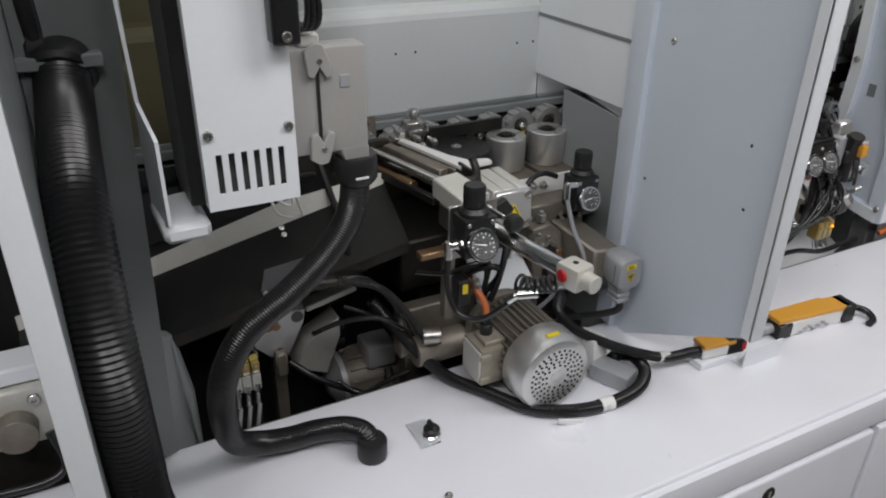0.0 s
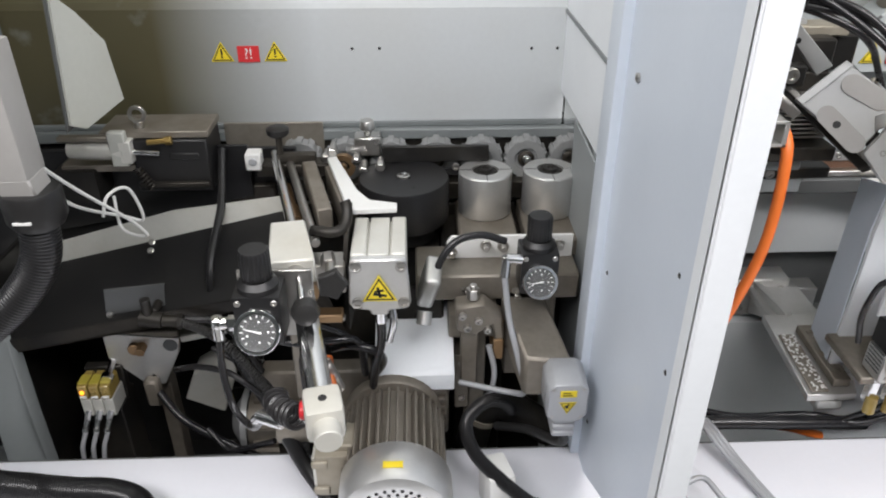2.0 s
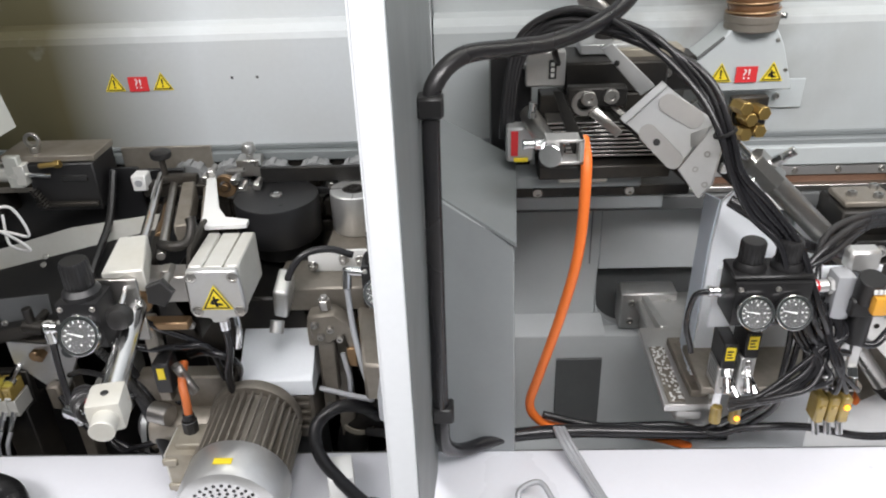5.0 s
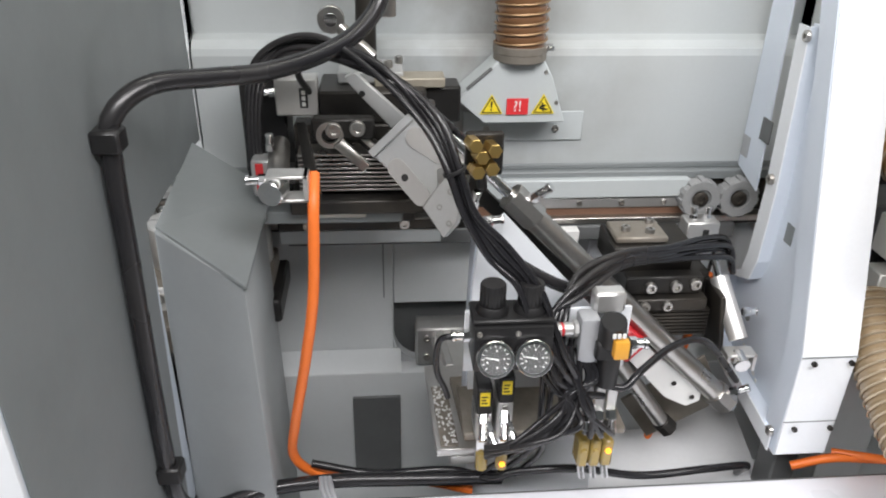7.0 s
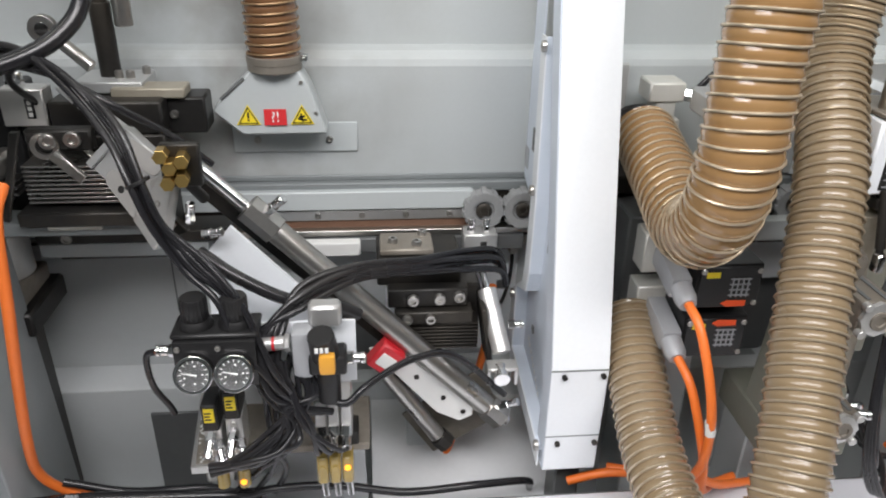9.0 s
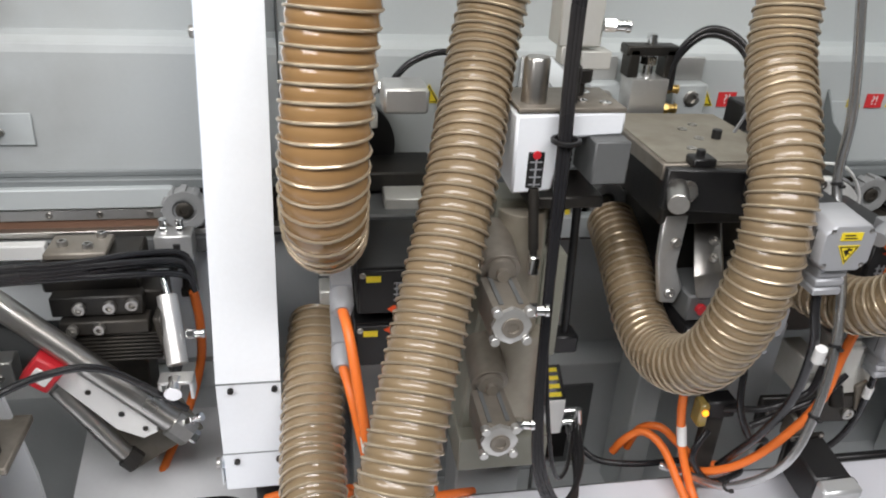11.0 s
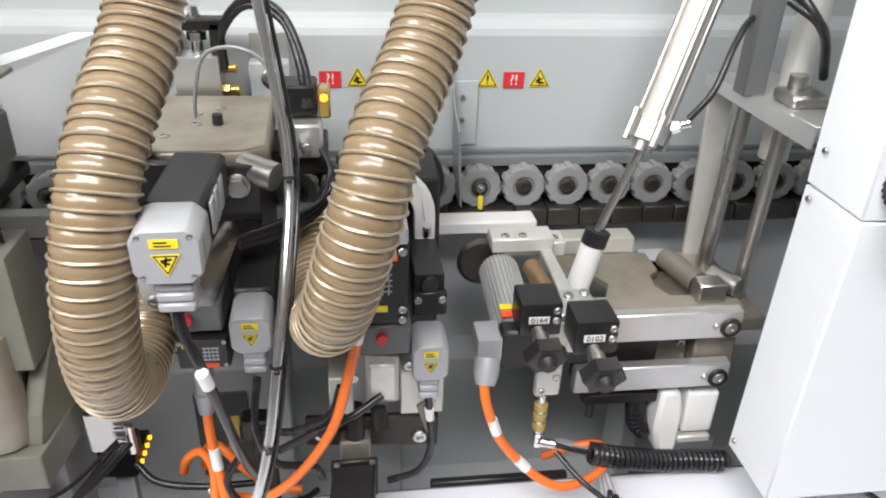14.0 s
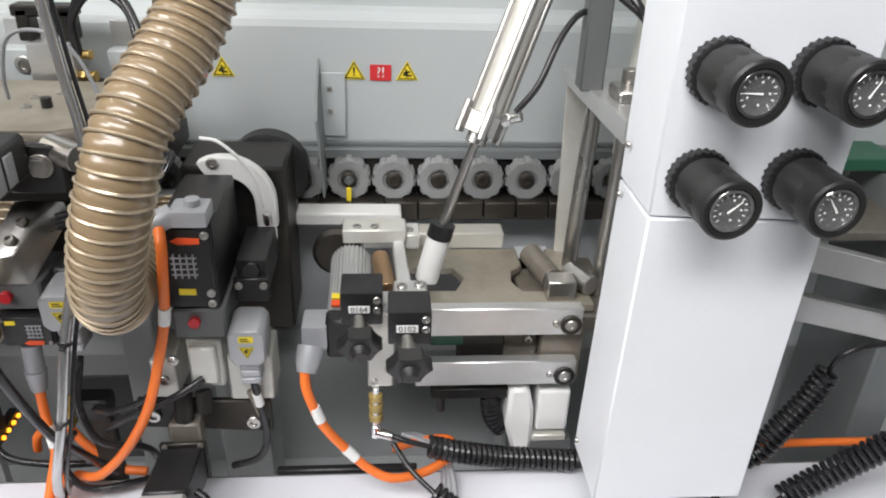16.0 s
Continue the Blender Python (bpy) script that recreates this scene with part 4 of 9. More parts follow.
part("hook", tube([(0.535, 0.985, 0.935), (0.562, 0.975, 0.937), (0.575, 0.985, 0.940), (0.578, 1.0, 0.955), (0.575, 1.005, 0.965)], 0.007, 10), BLACKM, pc)
part("star_knob", knurled((0.566, 0.895, 0.918), (0.1, -1, 0.2), 0.018, 0.014, 5, 0.22), BLACK, pc)
part("stem", join(cyl((0.558, 0.955, 0.918), (0.564, 0.90, 0.918), 0.006), cyl((0.556, 0.95, 0.918), (0.559, 0.93, 0.918), 0.009, seg=6)), STEEL, pc)
part("rod", cyl((0.528, 0.90, 0.938), (0.540, 0.84, 0.931), 0.004), CHROME, pc)
part("ball_knob", lathe((0.544, 0.836, 0.927), (0.15, -1, 0.1), [(0, 0), (0.006, 0.0), (0.0135, 0.006), (0.0155, 0.014), (0.0125, 0.023), (0, 0.028)], 20), BLACK, pc)
part("bushing", cyl((0.5265, 0.8965, 0.930), (0.5285, 0.886, 0.930), 0.012), STEEL, pc)
ac = thing("air_cylinder", (0.56, 0.78, 0.90), "chromed air cylinder with pale square end cap", "air cylinder")
part("tube", cyl((0.532, 0.895, 0.902), (0.571, 0.715, 0.896), 0.0132, seg=28), CHROME, ac)
part("rear_cap", cyl((0.528, 0.915, 0.903), (0.533, 0.893, 0.902), 0.018), COPPER, ac)
part("end_cap", join(box(0.556, 0.592, 0.685, 0.725, 0.878, 0.914, 0.006, 2, turn=(0, 0, 12)), cyl((0.576, 0.70, 0.896), (0.582, 0.668, 0.895), 0.013)), ALUW, ac)
part("red_ring", cyl((0.552, 0.708, 0.897), (0.557, 0.708, 0.897), 0.009), REDP, ac)
part("cap_hole", cyl((0.574, 0.705, 0.9135), (0.574, 0.705, 0.9155), 0.004), PRINT, ac)
part("elbow_spring", helix([(0.548, 0.712, 0.884), (0.525, 0.74, 0.872), (0.518, 0.76, 0.87)], 0.011, 0.008, 0.0026), CABLE, ac)
part("elbow", join(cyl((0.53, 0.725, 0.866), (0.505, 0.74, 0.862), 0.007), cyl((0.505, 0.74, 0.862), (0.497, 0.75, 0.848), 0.0055)), CHROME, ac)

# regulator one on a steel plate
rg = regulator("air_regulator", 0.494, 0.816, 0.909, "black air regulator with chrome gauge on a steel plate", 2.9)
part("mount_plate", box(0.466, 0.548, 0.873, 0.878, 0.860, 0.948, 0.001), STEEL, rg)
fitting((0.470, 0.838, 0.905), (-1, 0, 0), rg, 0.0075, 0.024)
part("elbow_leg", cyl((0.448, 0.838, 0.912), (0.447, 0.838, 0.884), 0.0065), CHROME, rg)
cable([(0.447, 0.838, 0.886), (0.445, 0.835, 0.84), (0.455, 0.82, 0.80), (0.48, 0.79, 0.80), (0.50, 0.755, 0.84), (0.503, 0.745, 0.852)], 0.0042, CABLE, "black air hose between regulator and cylinder", "air_hose", "air hoses", "hose")

# boxed pressing motor with warning sign
pm = thing("pressing_motor", (0.615, 0.98, 0.85), "pale aluminium motor block with a yellow warning triangle", "motor block")
part("front_cover", prism([(0.5785, 0.932, 0.860), (0.5835, 0.932, 0.923), (0.650, 0.932, 0.923), (0.655, 0.932, 0.860), (0.648, 0.932, 0.852), (0.628, 0.932, 0.850), (0.626, 0.932, 0.843), (0.606, 0.932, 0.843), (0.604, 0.932, 0.850), (0.586, 0.932, 0.852)], (0, 0.010, 0.001), 0.002), ALU, pm)
part("body", join(box(0.5835, 0.602, 0.943, 1.037, 0.855, 0.925, 0.002), box(0.604, 0.629, 0.943, 1.037, 0.856, 0.924, 0.001), box(0.631, 0.650, 0.943, 1.037, 0.855, 0.925, 0.002), box(0.588, 0.646, 0.945, 1.035, 0.858, 0.919, 0.001)), ALUW, pm)
bolts([(0.5895, 0.932, 0.914), (0.644, 0.932, 0.914), (0.590, 0.932, 0.862), (0.646, 0.932, 0.862)], (0, -1, 0), 0.0075, 0.003, pm)
triangle_sign((0.617, 0.9305, 0.878), 0.042, pm, bars=2)
part("wiring_neck", cyl((0.6165, 0.945, 0.846), (0.6165, 0.945, 0.825), 0.008), CHROME, pm)
cable([(0.6165, 0.945, 0.828), (0.615, 0.948, 0.79), (0.605, 0.95, 0.745), (0.60, 0.965, 0.70), (0.60, 0.99, 0.66)], 0.006, CABLE, "black motor cable hanging below the motor block")
cable([(0.63, 0.955, 0.842), (0.632, 0.95, 0.82), (0.626, 0.95, 0.79)], 0.005, CHROME, "braided metal sleeve below the motor block", "sleeve", cat="sleeve")

# black magnet disc and pressure rollers
bd = thing("drive_roller", (0.645, 1.187, 0.80), "large black rubber drive roller with a steel hub screw", "roller")
part("drum", lathe((0.645, 1.187, 0.845), (0, 0, 1), [(0, -0.03), (0.045, -0.03), (0.045, 0), (0.064, 0), (0.067, 0.004), (0.067, 0.064), (0.0655, 0.067), (0, 0.067)], 44), BLACK, bd)
bolt((0.645, 1.187, 0.912), (0, 0, 1), 0.010, 0.003, bd)
part("hub_screw", cyl((0.645, 1.187, 0.915), (0.645, 1.187, 0.918), 0.0045, seg=8), CHROME, bd)
part("small_hole", cyl((0.66, 1.15, 0.9118), (0.66, 1.15, 0.9126), 0.004, seg=10), PRINT, bd)


def pressure_roller(x):
    t = thing("pressure_roller", (x, 1.2, 0.84), "satin steel pressure roller standing on a dusty block", "roller", "pressure rollers")
    part("sleeve", lathe((x, 1.205, 0.845), (0, 0, 1), [(0, 0), (0.039, 0), (0.0405, 0.002), (0.0405, 0.066), (0.0385, 0.068), (0.020, 0.068), (0.0195, 0.063), (0, 0.063)], 40), ALU, t)
    part("hub", lathe((x, 1.205, 0.905), (0, 0, 1), [(0.0185, 0), (0.0185, 0.006), (0.012, 0.007), (0.011, 0.011), (0.005, 0.011), (0.004, 0.008), (0, 0.008)], 22), BLACKM, t)
    part("split_lines", join(box(x - 0.040, x - 0.02, 1.2045, 1.2055, 0.9128, 0.9134, 0), box(x + 0.02, x + 0.040, 1.2045, 1.2055, 0.9128, 0.9134, 0), box(x - 0.0005, x + 0.0005, 1.165, 1.185, 0.9128, 0.9134, 0)), BLACKM, t)
    part("bearing_block", box(x - 0.043, x + 0.043, 1.11, 1.245, 0.815, 0.844, 0.003), DUSTY, t)
    return t


for x in (0.768, 0.866, 0.964):
    pressure_roller(x)
rb = thing("roller_beam", (0.79, 1.07, 0.79), "dusty steel beam with a white plate below the pressure rollers", "beam")
part("beam", box(0.66, 0.888, 1.045, 1.13, 0.785, 0.826, 0.003), DUSTY, rb)
wp = part("white_plate", prism([(0.705, 1.092, 0.826), (0.885, 1.092, 0.826), (0.885, 1.092, 0.862), (0.712, 1.092, 0.862), (0.705, 1.092, 0.852)], (0, 0.005, 0), 0.001), NYLON, rb, "white bolted plate")
for x, z in ((0.712, 0.838), (0.760, 0.848), (0.785, 0.846), (0.865, 0.848)):
    part("bolt", join(cyl((x, 1.092, z), (x, 1.078, z), 0.0048, seg=10), cyl((x, 1.0915, z), (x, 1.088, z), 0.008, seg=16)), STEEL, wp)
bolts([(0.73, 1.045, 0.803), (0.80, 1.045, 0.80)], (0, -1, 0), 0.006, 0.002, rb)
al = solid("proximity_sensor", join(box(0.668, 0.690, 1.005, 1.05, 0.795, 0.862, 0.007, 3, turn=(25, 12, 0)), cyl((0.672, 1.0, 0.80), (0.670, 0.99, 0.785), 0.010)), ALU, "rounded aluminium sensor head on the roller beam", "sensor")
cable([(0.684, 1.012, 0.825), (0.692, 1.02, 0.862), (0.715, 1.03, 0.890), (0.75, 1.04, 0.893), (0.782, 1.045, 0.88)], 0.0052, CABLE, "black cable arching from the sensor head")
regulator("air_regulator", 0.823, 0.989, 0.851, "black air regulator with chrome gauge beside the partition", 3.3, 0.023)
eb2 = thing("elbow_fitting", (0.775, 1.0, 0.87), "nickel elbow fitting with a grey hose", "fitting")
part("elbow", join(cyl((0.80, 1.005, 0.875), (0.778, 1.005, 0.877), 0.007), cyl((0.779, 1.005, 0.881), (0.777, 1.0, 0.852), 0.0065)), CHROME, eb2)
cable([(0.777, 1.0, 0.853), (0.783, 0.98, 0.80), (0.795, 0.955, 0.75), (0.805, 0.95, 0.70), (0.79, 0.97, 0.68), (0.72, 1.0, 0.675)], 0.0042, CONN, "grey air hose hanging beside the servo motor", "air_hose", "air hoses", "hose")
rl = thing("roller_guard", (0.7, 1.236, 0.90), "black guard bar in front of the toothed rollers", "guard bar")
part("bar", box(0.612, 0.775, 1.232, 1.240, 0.915, 0.940, 0.001), BLACKM, rl)
part("lower_bar", box(0.60, 0.74, 1.236, 1.242, 0.89, 0.902, 0.001), BLACK, rl)
bolts([(0.675, 1.236, 0.906), (0.725, 1.236, 0.905)], (0, -1, 0), 0.006, 0.004, rl)
part("sleeve_post", join(cyl((0.59, 1.262, 0.93), (0.59, 1.262, 0.965), 0.006), cyl((0.59, 1.262, 0.958), (0.59, 1.262, 0.972), 0.012, 0.010), box(0.57, 0.61, 1.245, 1.275, 0.92, 0.95, 0.002)), STEEL, rl)
part("ring_wheel", join(ring((0.553, 1.232, 0.913), (0, -1, 0), 0.019, 0.010, 0.010), cyl((0.553, 1.228, 0.913), (0.553, 1.218, 0.913), 0.006)), COPPER, rl)
for x, z in ((0.530, 0.935), (0.585, 0.915), (0.60, 0.90), (0.61, 0.92), (0.54, 0.945), (0.575, 0.93)):
    part("clamp_screw", join(cyl((x, 1.235, z), (x, 1.212, z - 0.002), 0.005, seg=10), cyl((x, 1.216, z), (x, 1.206, z - 0.003), 0.0075, seg=6)), STEEL, rl)
part("tension_spring", helix([(0.56, 1.222, 0.94), (0.59, 1.222, 0.942)], 0.0042, 0.003, 0.0009), STEEL, rl)

# ---- motors and valves of the lower front ----
mm = thing("glue_motor", (0.63, 0.87, 0.57), "silver three-phase motor with cooling fins and perforated fan cover", "motor")
fc = part("fan_cover", lathe((0.631, 0.850, 0.643), (0, -1, 0), [(0.070, 0), (0.071, 0.002), (0.071, 0.045), (0.066, 0.056), (0.056, 0.060), (0.052, 0.060), (0.0, 0.060)], 44), ALU, mm, "brushed aluminium fan cover")
holes = []
for rr, n in ((0.022, 12), (0.029, 17), (0.036, 22), (0.043, 26), (0.050, 30)):
    for k in range(n):
        a = 2 * math.pi * k / n + rr * 40
        holes.append(lathe((0.631 + rr * math.cos(a), 0.7897, 0.643 + rr * math.sin(a)), (0, -1, 0), [(0, 0), (0.0024, 0), (0.0024, 0.0006), (0, 0.0006)], 8))
part("perforation", join(*holes), PRINT, fc, "dark round perforation holes")
part("centre_cap", lathe((0.631, 0.790, 0.643), (0, -1, 0), [(0, 0), (0.012, 0), (0.012, 0.001), (0.008, 0.002), (0, 0.002)], 20), ALU, fc)
part("sticker", box(0.618, 0.642, 0.806, 0.816, 0.7135, 0.7150, 0.0003), YELLOW, fc, "small yellow sticker")
part("stator", cyl((0.629, 0.85, 0.643), (0.625, 0.958, 0.646), 0.056, seg=32), DUSTY, mm)
for k in range(22):
    a = radians(-20 + k * 220 / 21)
    b = box(0.052, 0.068, 0.852, 0.952, -0.0016, 0.0016, 0.0005)
    b.transform(Matrix.Translation((0.628, 0, 0.644)) @ Matrix.Rotation(-a, 4, "Y"))
    part("fin", b, DUSTY, mm)
part("flange", lathe((0.625, 0.958, 0.646), (0, 1, 0), [(0, 0), (0.066, 0), (0.068, 0.003), (0.068, 0.016), (0.05, 0.020), (0, 0.020)], 36), DUSTY, mm)
tb = part("terminal_box", join(box(0.528, 0.572, 0.862, 0.925, 0.606, 0.676, 0.003, 2), box(0.540, 0.580, 0.872, 0.915, 0.60, 0.685, 0.002)), STEELD, mm, "oily metal terminal box")
part("lid", box(0.5245, 0.529, 0.865, 0.922, 0.61, 0.672, 0.001), ALUW, tb)
for z in (0.618, 0.664):
    part("lug", box(0.524, 0.545, 0.858, 0.864, z - 0.006, z + 0.006, 0.002), STEELD, tb)
part("gland", join(cyl((0.556, 0.90, 0.685), (0.556, 0.90, 0.705), 0.011, seg=8), cyl((0.556, 0.90, 0.705), (0.556, 0.902, 0.714), 0.008)), BLACK, tb)
part("foot", box(0.59, 0.67, 0.86, 0.94, 0.570, 0.590, 0.002), DUSTY, mm)
cable([(0.556, 0.902, 0.71), (0.556, 0.906, 0.735), (0.55, 0.92, 0.755), (0.545, 0.95, 0.765)], 0.006, COPPERO, "short orange cable at the motor's terminal box", "orange_cable", "orange cables")
wc = thing("motor_cover", (0.655, 1.05, 0.60), "white bent sheet metal cover over a gearbox", "cover")
part("sheet", prism([(0.601, 0.988, 0.672), (0.601, 0.986, 0.700), (0.601, 1.0, 0.708), (0.601, 1.055, 0.744), (0.601, 1.11, 0.752), (0.601, 1.11, 0.744), (0.601, 1.057, 0.736), (0.601, 1.003, 0.698), (0.601, 0.992, 0.694), (0.601, 0.992, 0.672)], (0.111, 0, 0), 0.0008), WHITE, wc)
part("side_sheet", prism([(0.7115, 0.992, 0.672), (0.7115, 0.992, 0.692), (0.7115, 1.057, 0.734), (0.7115, 1.11, 0.742), (0.7115, 1.11, 0.672)], (-0.002, 0, 0), 0), WHITE, wc)
part("gearbox", box(0.61, 0.705, 1.0, 1.11, 0.575, 0.69, 0.004), DUSTY, wc, "oily gearbox under the cover")
for k in range(5):
    part("gearbox_fin", box(0.615, 0.70, 0.993, 1.0, 0.60 + 0.015 * k, 0.606 + 0.015 * k, 0.001), DUSTY, wc)
part("gearbox_stand", box(0.62, 0.70, 1.02, 1.10, 0.325, 0.575, 0.003), DGREY, wc)
vb = thing("bearing_housing", (0.745, 1.06, 0.74), "oily brown bearing housing with bolted lid", "housing")
part("block", box(0.705, 0.775, 1.025, 1.075, 0.735, 0.775, 0.004, 2), DUSTY, vb)
part("lid", box(0.715, 0.760, 1.028, 1.068, 0.776, 0.784, 0.002), DUSTY, vb)
bolt((0.737, 1.04, 0.784), (0, 0, 1), 0.006, 0.003, vb)
part("leg", box(0.735, 0.760, 1.04, 1.06, 0.325, 0.735, 0.002), DUSTY, vb)
part("side_ear", box(0.765, 0.785, 1.03, 1.07, 0.715, 0.76, 0.003), COPPER, vb)
part("plate", box(0.715, 0.735, 1.03, 1.07, 0.60, 0.70, 0.001), DUSTY, vb)
bolts([(0.725, 1.03, 0.685), (0.725, 1.03, 0.65), (0.725, 1.03, 0.62)], (0, -1, 0), 0.005, 0.004, vb)

sv = thing("servo_motor", (0.83, 0.95, 0.68), "dark servo motor with a grey warning-labelled plug", "servo motor")
servo_plug(0.849, 0.884, 0.735, 0.052, 0.062, sv)
part("body", prism([(0.800, 0.93, 0.708), (0.862, 0.93, 0.706), (0.862, 0.93, 0.765), (0.800, 0.93, 0.772)], (-0.02, 0.12, 0.02), 0.004), DUSTY, sv)
part("flange", prism([(0.790, 1.045, 0.715), (0.855, 1.045, 0.715), (0.855, 1.045, 0.80), (0.790, 1.045, 0.80)], (0, 0.012, 0), 0.002), DUSTY, sv)
part("bracket", box(0.79, 0.86, 1.057, 1.09, 0.64, 0.82, 0.002), DUSTY, sv)
bolts([(0.803, 1.0445, 0.79), (0.845, 1.0445, 0.79)], (0, -1, 0), 0.005, 0.003, sv)
cable([(0.852, 0.905, 0.668), (0.855, 0.91, 0.645), (0.845, 0.94, 0.62), (0.82, 0.99, 0.59), (0.78, 1.03, 0.56)], 0.007, RUBBER, "black servo cable going down into the machine")

m2 = thing("feed_motor", (0.45, 1.15, 0.42), "dusty grey motor lying below the band tray", "motor")
part("housing", cyl((0.375, 1.15, 0.475), (0.50, 1.15, 0.475), 0.052, seg=28), DUSTY, m2)
for k in range(9):
    a = radians(-100 + k * 25)
    b = box(0.385, 0.49, -0.0018, 0.0018, 0.05, 0.06, 0.0005)
    b.transform(Matrix.Translation((0, 1.15, 0.475)) @ Matrix.Rotation(a + math.pi / 2 - 0.4, 4, "X"))
    part("fin", b, DUSTY, m2)
part("fan_cover", lathe((0.50, 1.15, 0.475), (1, 0, 0), [(0.056, 0), (0.057, 0.03), (0.05, 0.045), (0, 0.047)], 28), SILVER, m2)
part("front_shield", lathe((0.375, 1.15, 0.475), (-1, 0, 0), [(0.058, 0), (0.058, 0.01), (0.04, 0.018), (0.024, 0.03), (0, 0.03)], 24), SILVER, m2)
part("terminal_box", box(0.415, 0.475, 1.095, 1.16, 0.518, 0.565, 0.008, 2), SILVER, m2)
part("gland", cyl((0.455, 1.092, 0.515), (0.452, 1.075, 0.50), 0.009, seg=8), BLACKM, m2)
part("base", box(0.38, 0.50, 1.09, 1.21, 0.325, 0.425, 0.003), DGREY, m2)
part("rating_plate", box(0.515, 0.53, 1.0905, 1.096, 0.492, 0.506, 0.0004), LABELW, m2)
cable([(0.452, 1.075, 0.50), (0.45, 1.06, 0.47), (0.449, 1.05, 0.42), (0.45, 1.05, 0.34)], 0.0055, COPPER, "thin oily motor cable")

tp = thing("tension_plate", (0.25, 1.1, 0.60), "light grey triangular steel plate with a slotted tip", "plate")
part("plate", prism([(0.187, 1.098, 0.702), (0.300, 1.098, 0.690), (0.296, 1.098, 0.665), (0.265, 1.098, 0.603), (0.256, 1.098, 0.602), (0.253, 1.098, 0.620), (0.246, 1.098, 0.622), (0.241, 1.098, 0.604), (0.232, 1.098, 0.606), (0.187, 1.098, 0.655)], (0, 0.008, 0), 0.001), ALU, tp)
part("top_fold", box(0.187, 0.30, 1.10, 1.14, 0.690, 0.703, 0.002), DUSTY, tp)
part("hole", lathe((0.285, 1.0985, 0.678), (0, -1, 0), [(0, 0), (0.011, 0), (0.011, 0.0015), (0, 0.0015)], 18), DGREY, tp)
part("slide_nut", join(cyl((0.243, 1.10, 0.678), (0.243, 1.082, 0.676), 0.008, seg=6), cyl((0.232, 1.099, 0.675), (0.232, 1.09, 0.675), 0.010)), COPPER, tp)
part("adjuster", join(cyl((0.194, 1.10, 0.652), (0.194, 1.07, 0.646), 0.005), cyl((0.194, 1.07, 0.646), (0.194, 1.06, 0.644), 0.009)), CHROME, tp)
part("side_arm", box(0.30, 0.40, 1.10, 1.13, 0.690, 0.703, 0.002, turn=(0, -8, 6)), ALUW, tp)
part("post", box(0.24, 0.262, 1.12, 1.15, 0.34, 0.69, 0.002), DUSTY, tp)
part("dark_lever", box(0.236, 0.258, 1.08, 1.10, 0.57, 0.62, 0.004), DUSTY, tp)
part("base", box(0.20, 0.40, 1.12, 1.20, 0.325, 0.345, 0.002), DGREY, tp)
part("white_wedge", prism([(0.28, 1.12, 0.55), (0.34, 1.12, 0.52), (0.37, 1.12, 0.60), (0.37, 1.12, 0.64), (0.30, 1.12, 0.60)], (0, 0.05, 0), 0.002), ALUW, tp)
for k, z in enumerate((0.53, 0.56, 0.645)):
    part("roll", cyl((0.31 + 0.02 * k, 1.20, z), (0.40, 1.20, z), 0.022), BLACKM, tp)


def valve_block(name, x, y, z, n, parent_label, lit=(0,), turn=0):
    t = thing(name, (x, y, z - 0.06), parent_label, "valve block", "valve blocks")
    for k in range(n):
        xx = x + 0.0165 * k
        s = part("solenoid", box(xx - 0.007, xx + 0.007, y, y + 0.04, z - 0.012, z + 0.014, 0.002), AMBER, t, "amber clear solenoid plug")
        part("band", box(xx - 0.0072, xx + 0.0072, y + 0.006, y + 0.028, z + 0.0138, z + 0.0150, 0.0003), OLIVE, s)
        part("pin_strip", box(xx - 0.005, xx + 0.005, y - 0.0015, y + 0.001, z - 0.008, z - 0.004, 0.0003), LABELW, s)
        part("led", cyl((xx, y - 0.002, z + 0.003), (xx, y + 0.003, z + 0.003), 0.0035, seg=10), LED if k in lit else AMBER, s)
        part("valve", box(xx - 0.0075, xx + 0.0075, y + 0.002, y + 0.045, z - 0.045, z - 0.013, 0.001), ALUW, t)
        fitting((xx, y + 0.004, z - 0.035), (-0.15, -0.6, -0.8), t, 0.0045, 0.034)
    part("manifold", box(x - 0.012, x + 0.0165 * n - 0.004, y + 0.045, y + 0.06, z - 0.05, z + 0.015, 0.002), BLACKM, t)
    return t


va = valve_block("valve_block", 0.160, 1.048, 0.628, 3, "block of three amber solenoid valves on a dark stand", (0,))
part("stand", box(0.15, 0.20, 1.07, 1.13, 0.325, 0.58, 0.002), BLACKM, va)
for k in range(3):
    cable([(0.157 + 0.0165 * k, 1.03, 0.568), (0.15 + 0.016 * k, 1.02, 0.54), (0.145 + 0.015 * k, 1.03, 0.48), (0.15 + 0.02 * k, 1.08, 0.38)], 0.0035, CONN, "grey air hose below the valve block", "air_hose", "air hoses", "hose")
solid("sensor_cylinder", join(cyl((0.285, 1.02, 0.785), (0.315, 1.02, 0.78), 0.011), cyl((0.315, 1.02, 0.78), (0.335, 1.02, 0.778), 0.0085), cyl((0.335, 1.02, 0.778), (0.342, 1.02, 0.777), 0.011, seg=6), cyl((0.297, 1.02, 0.79), (0.297, 1.02, 0.815), 0.007), cyl((0.30, 1.03, 0.785), (0.30, 1.06, 0.785), 0.006)), BLACKM, "dark sensor with a brass fitting under the tray", "sensor")
ck = solid("spiral_cable", helix([(0.335, 1.02, 0.78), (0.40, 0.99, 0.765), (0.45, 0.975, 0.70), (0.49, 0.97, 0.62), (0.50, 0.96, 0.58)], 0.0052, 0.0042, 0.0018, 6, 12), RUBBER, "black spiral-wrapped cable slanting down to the bed", "cable")
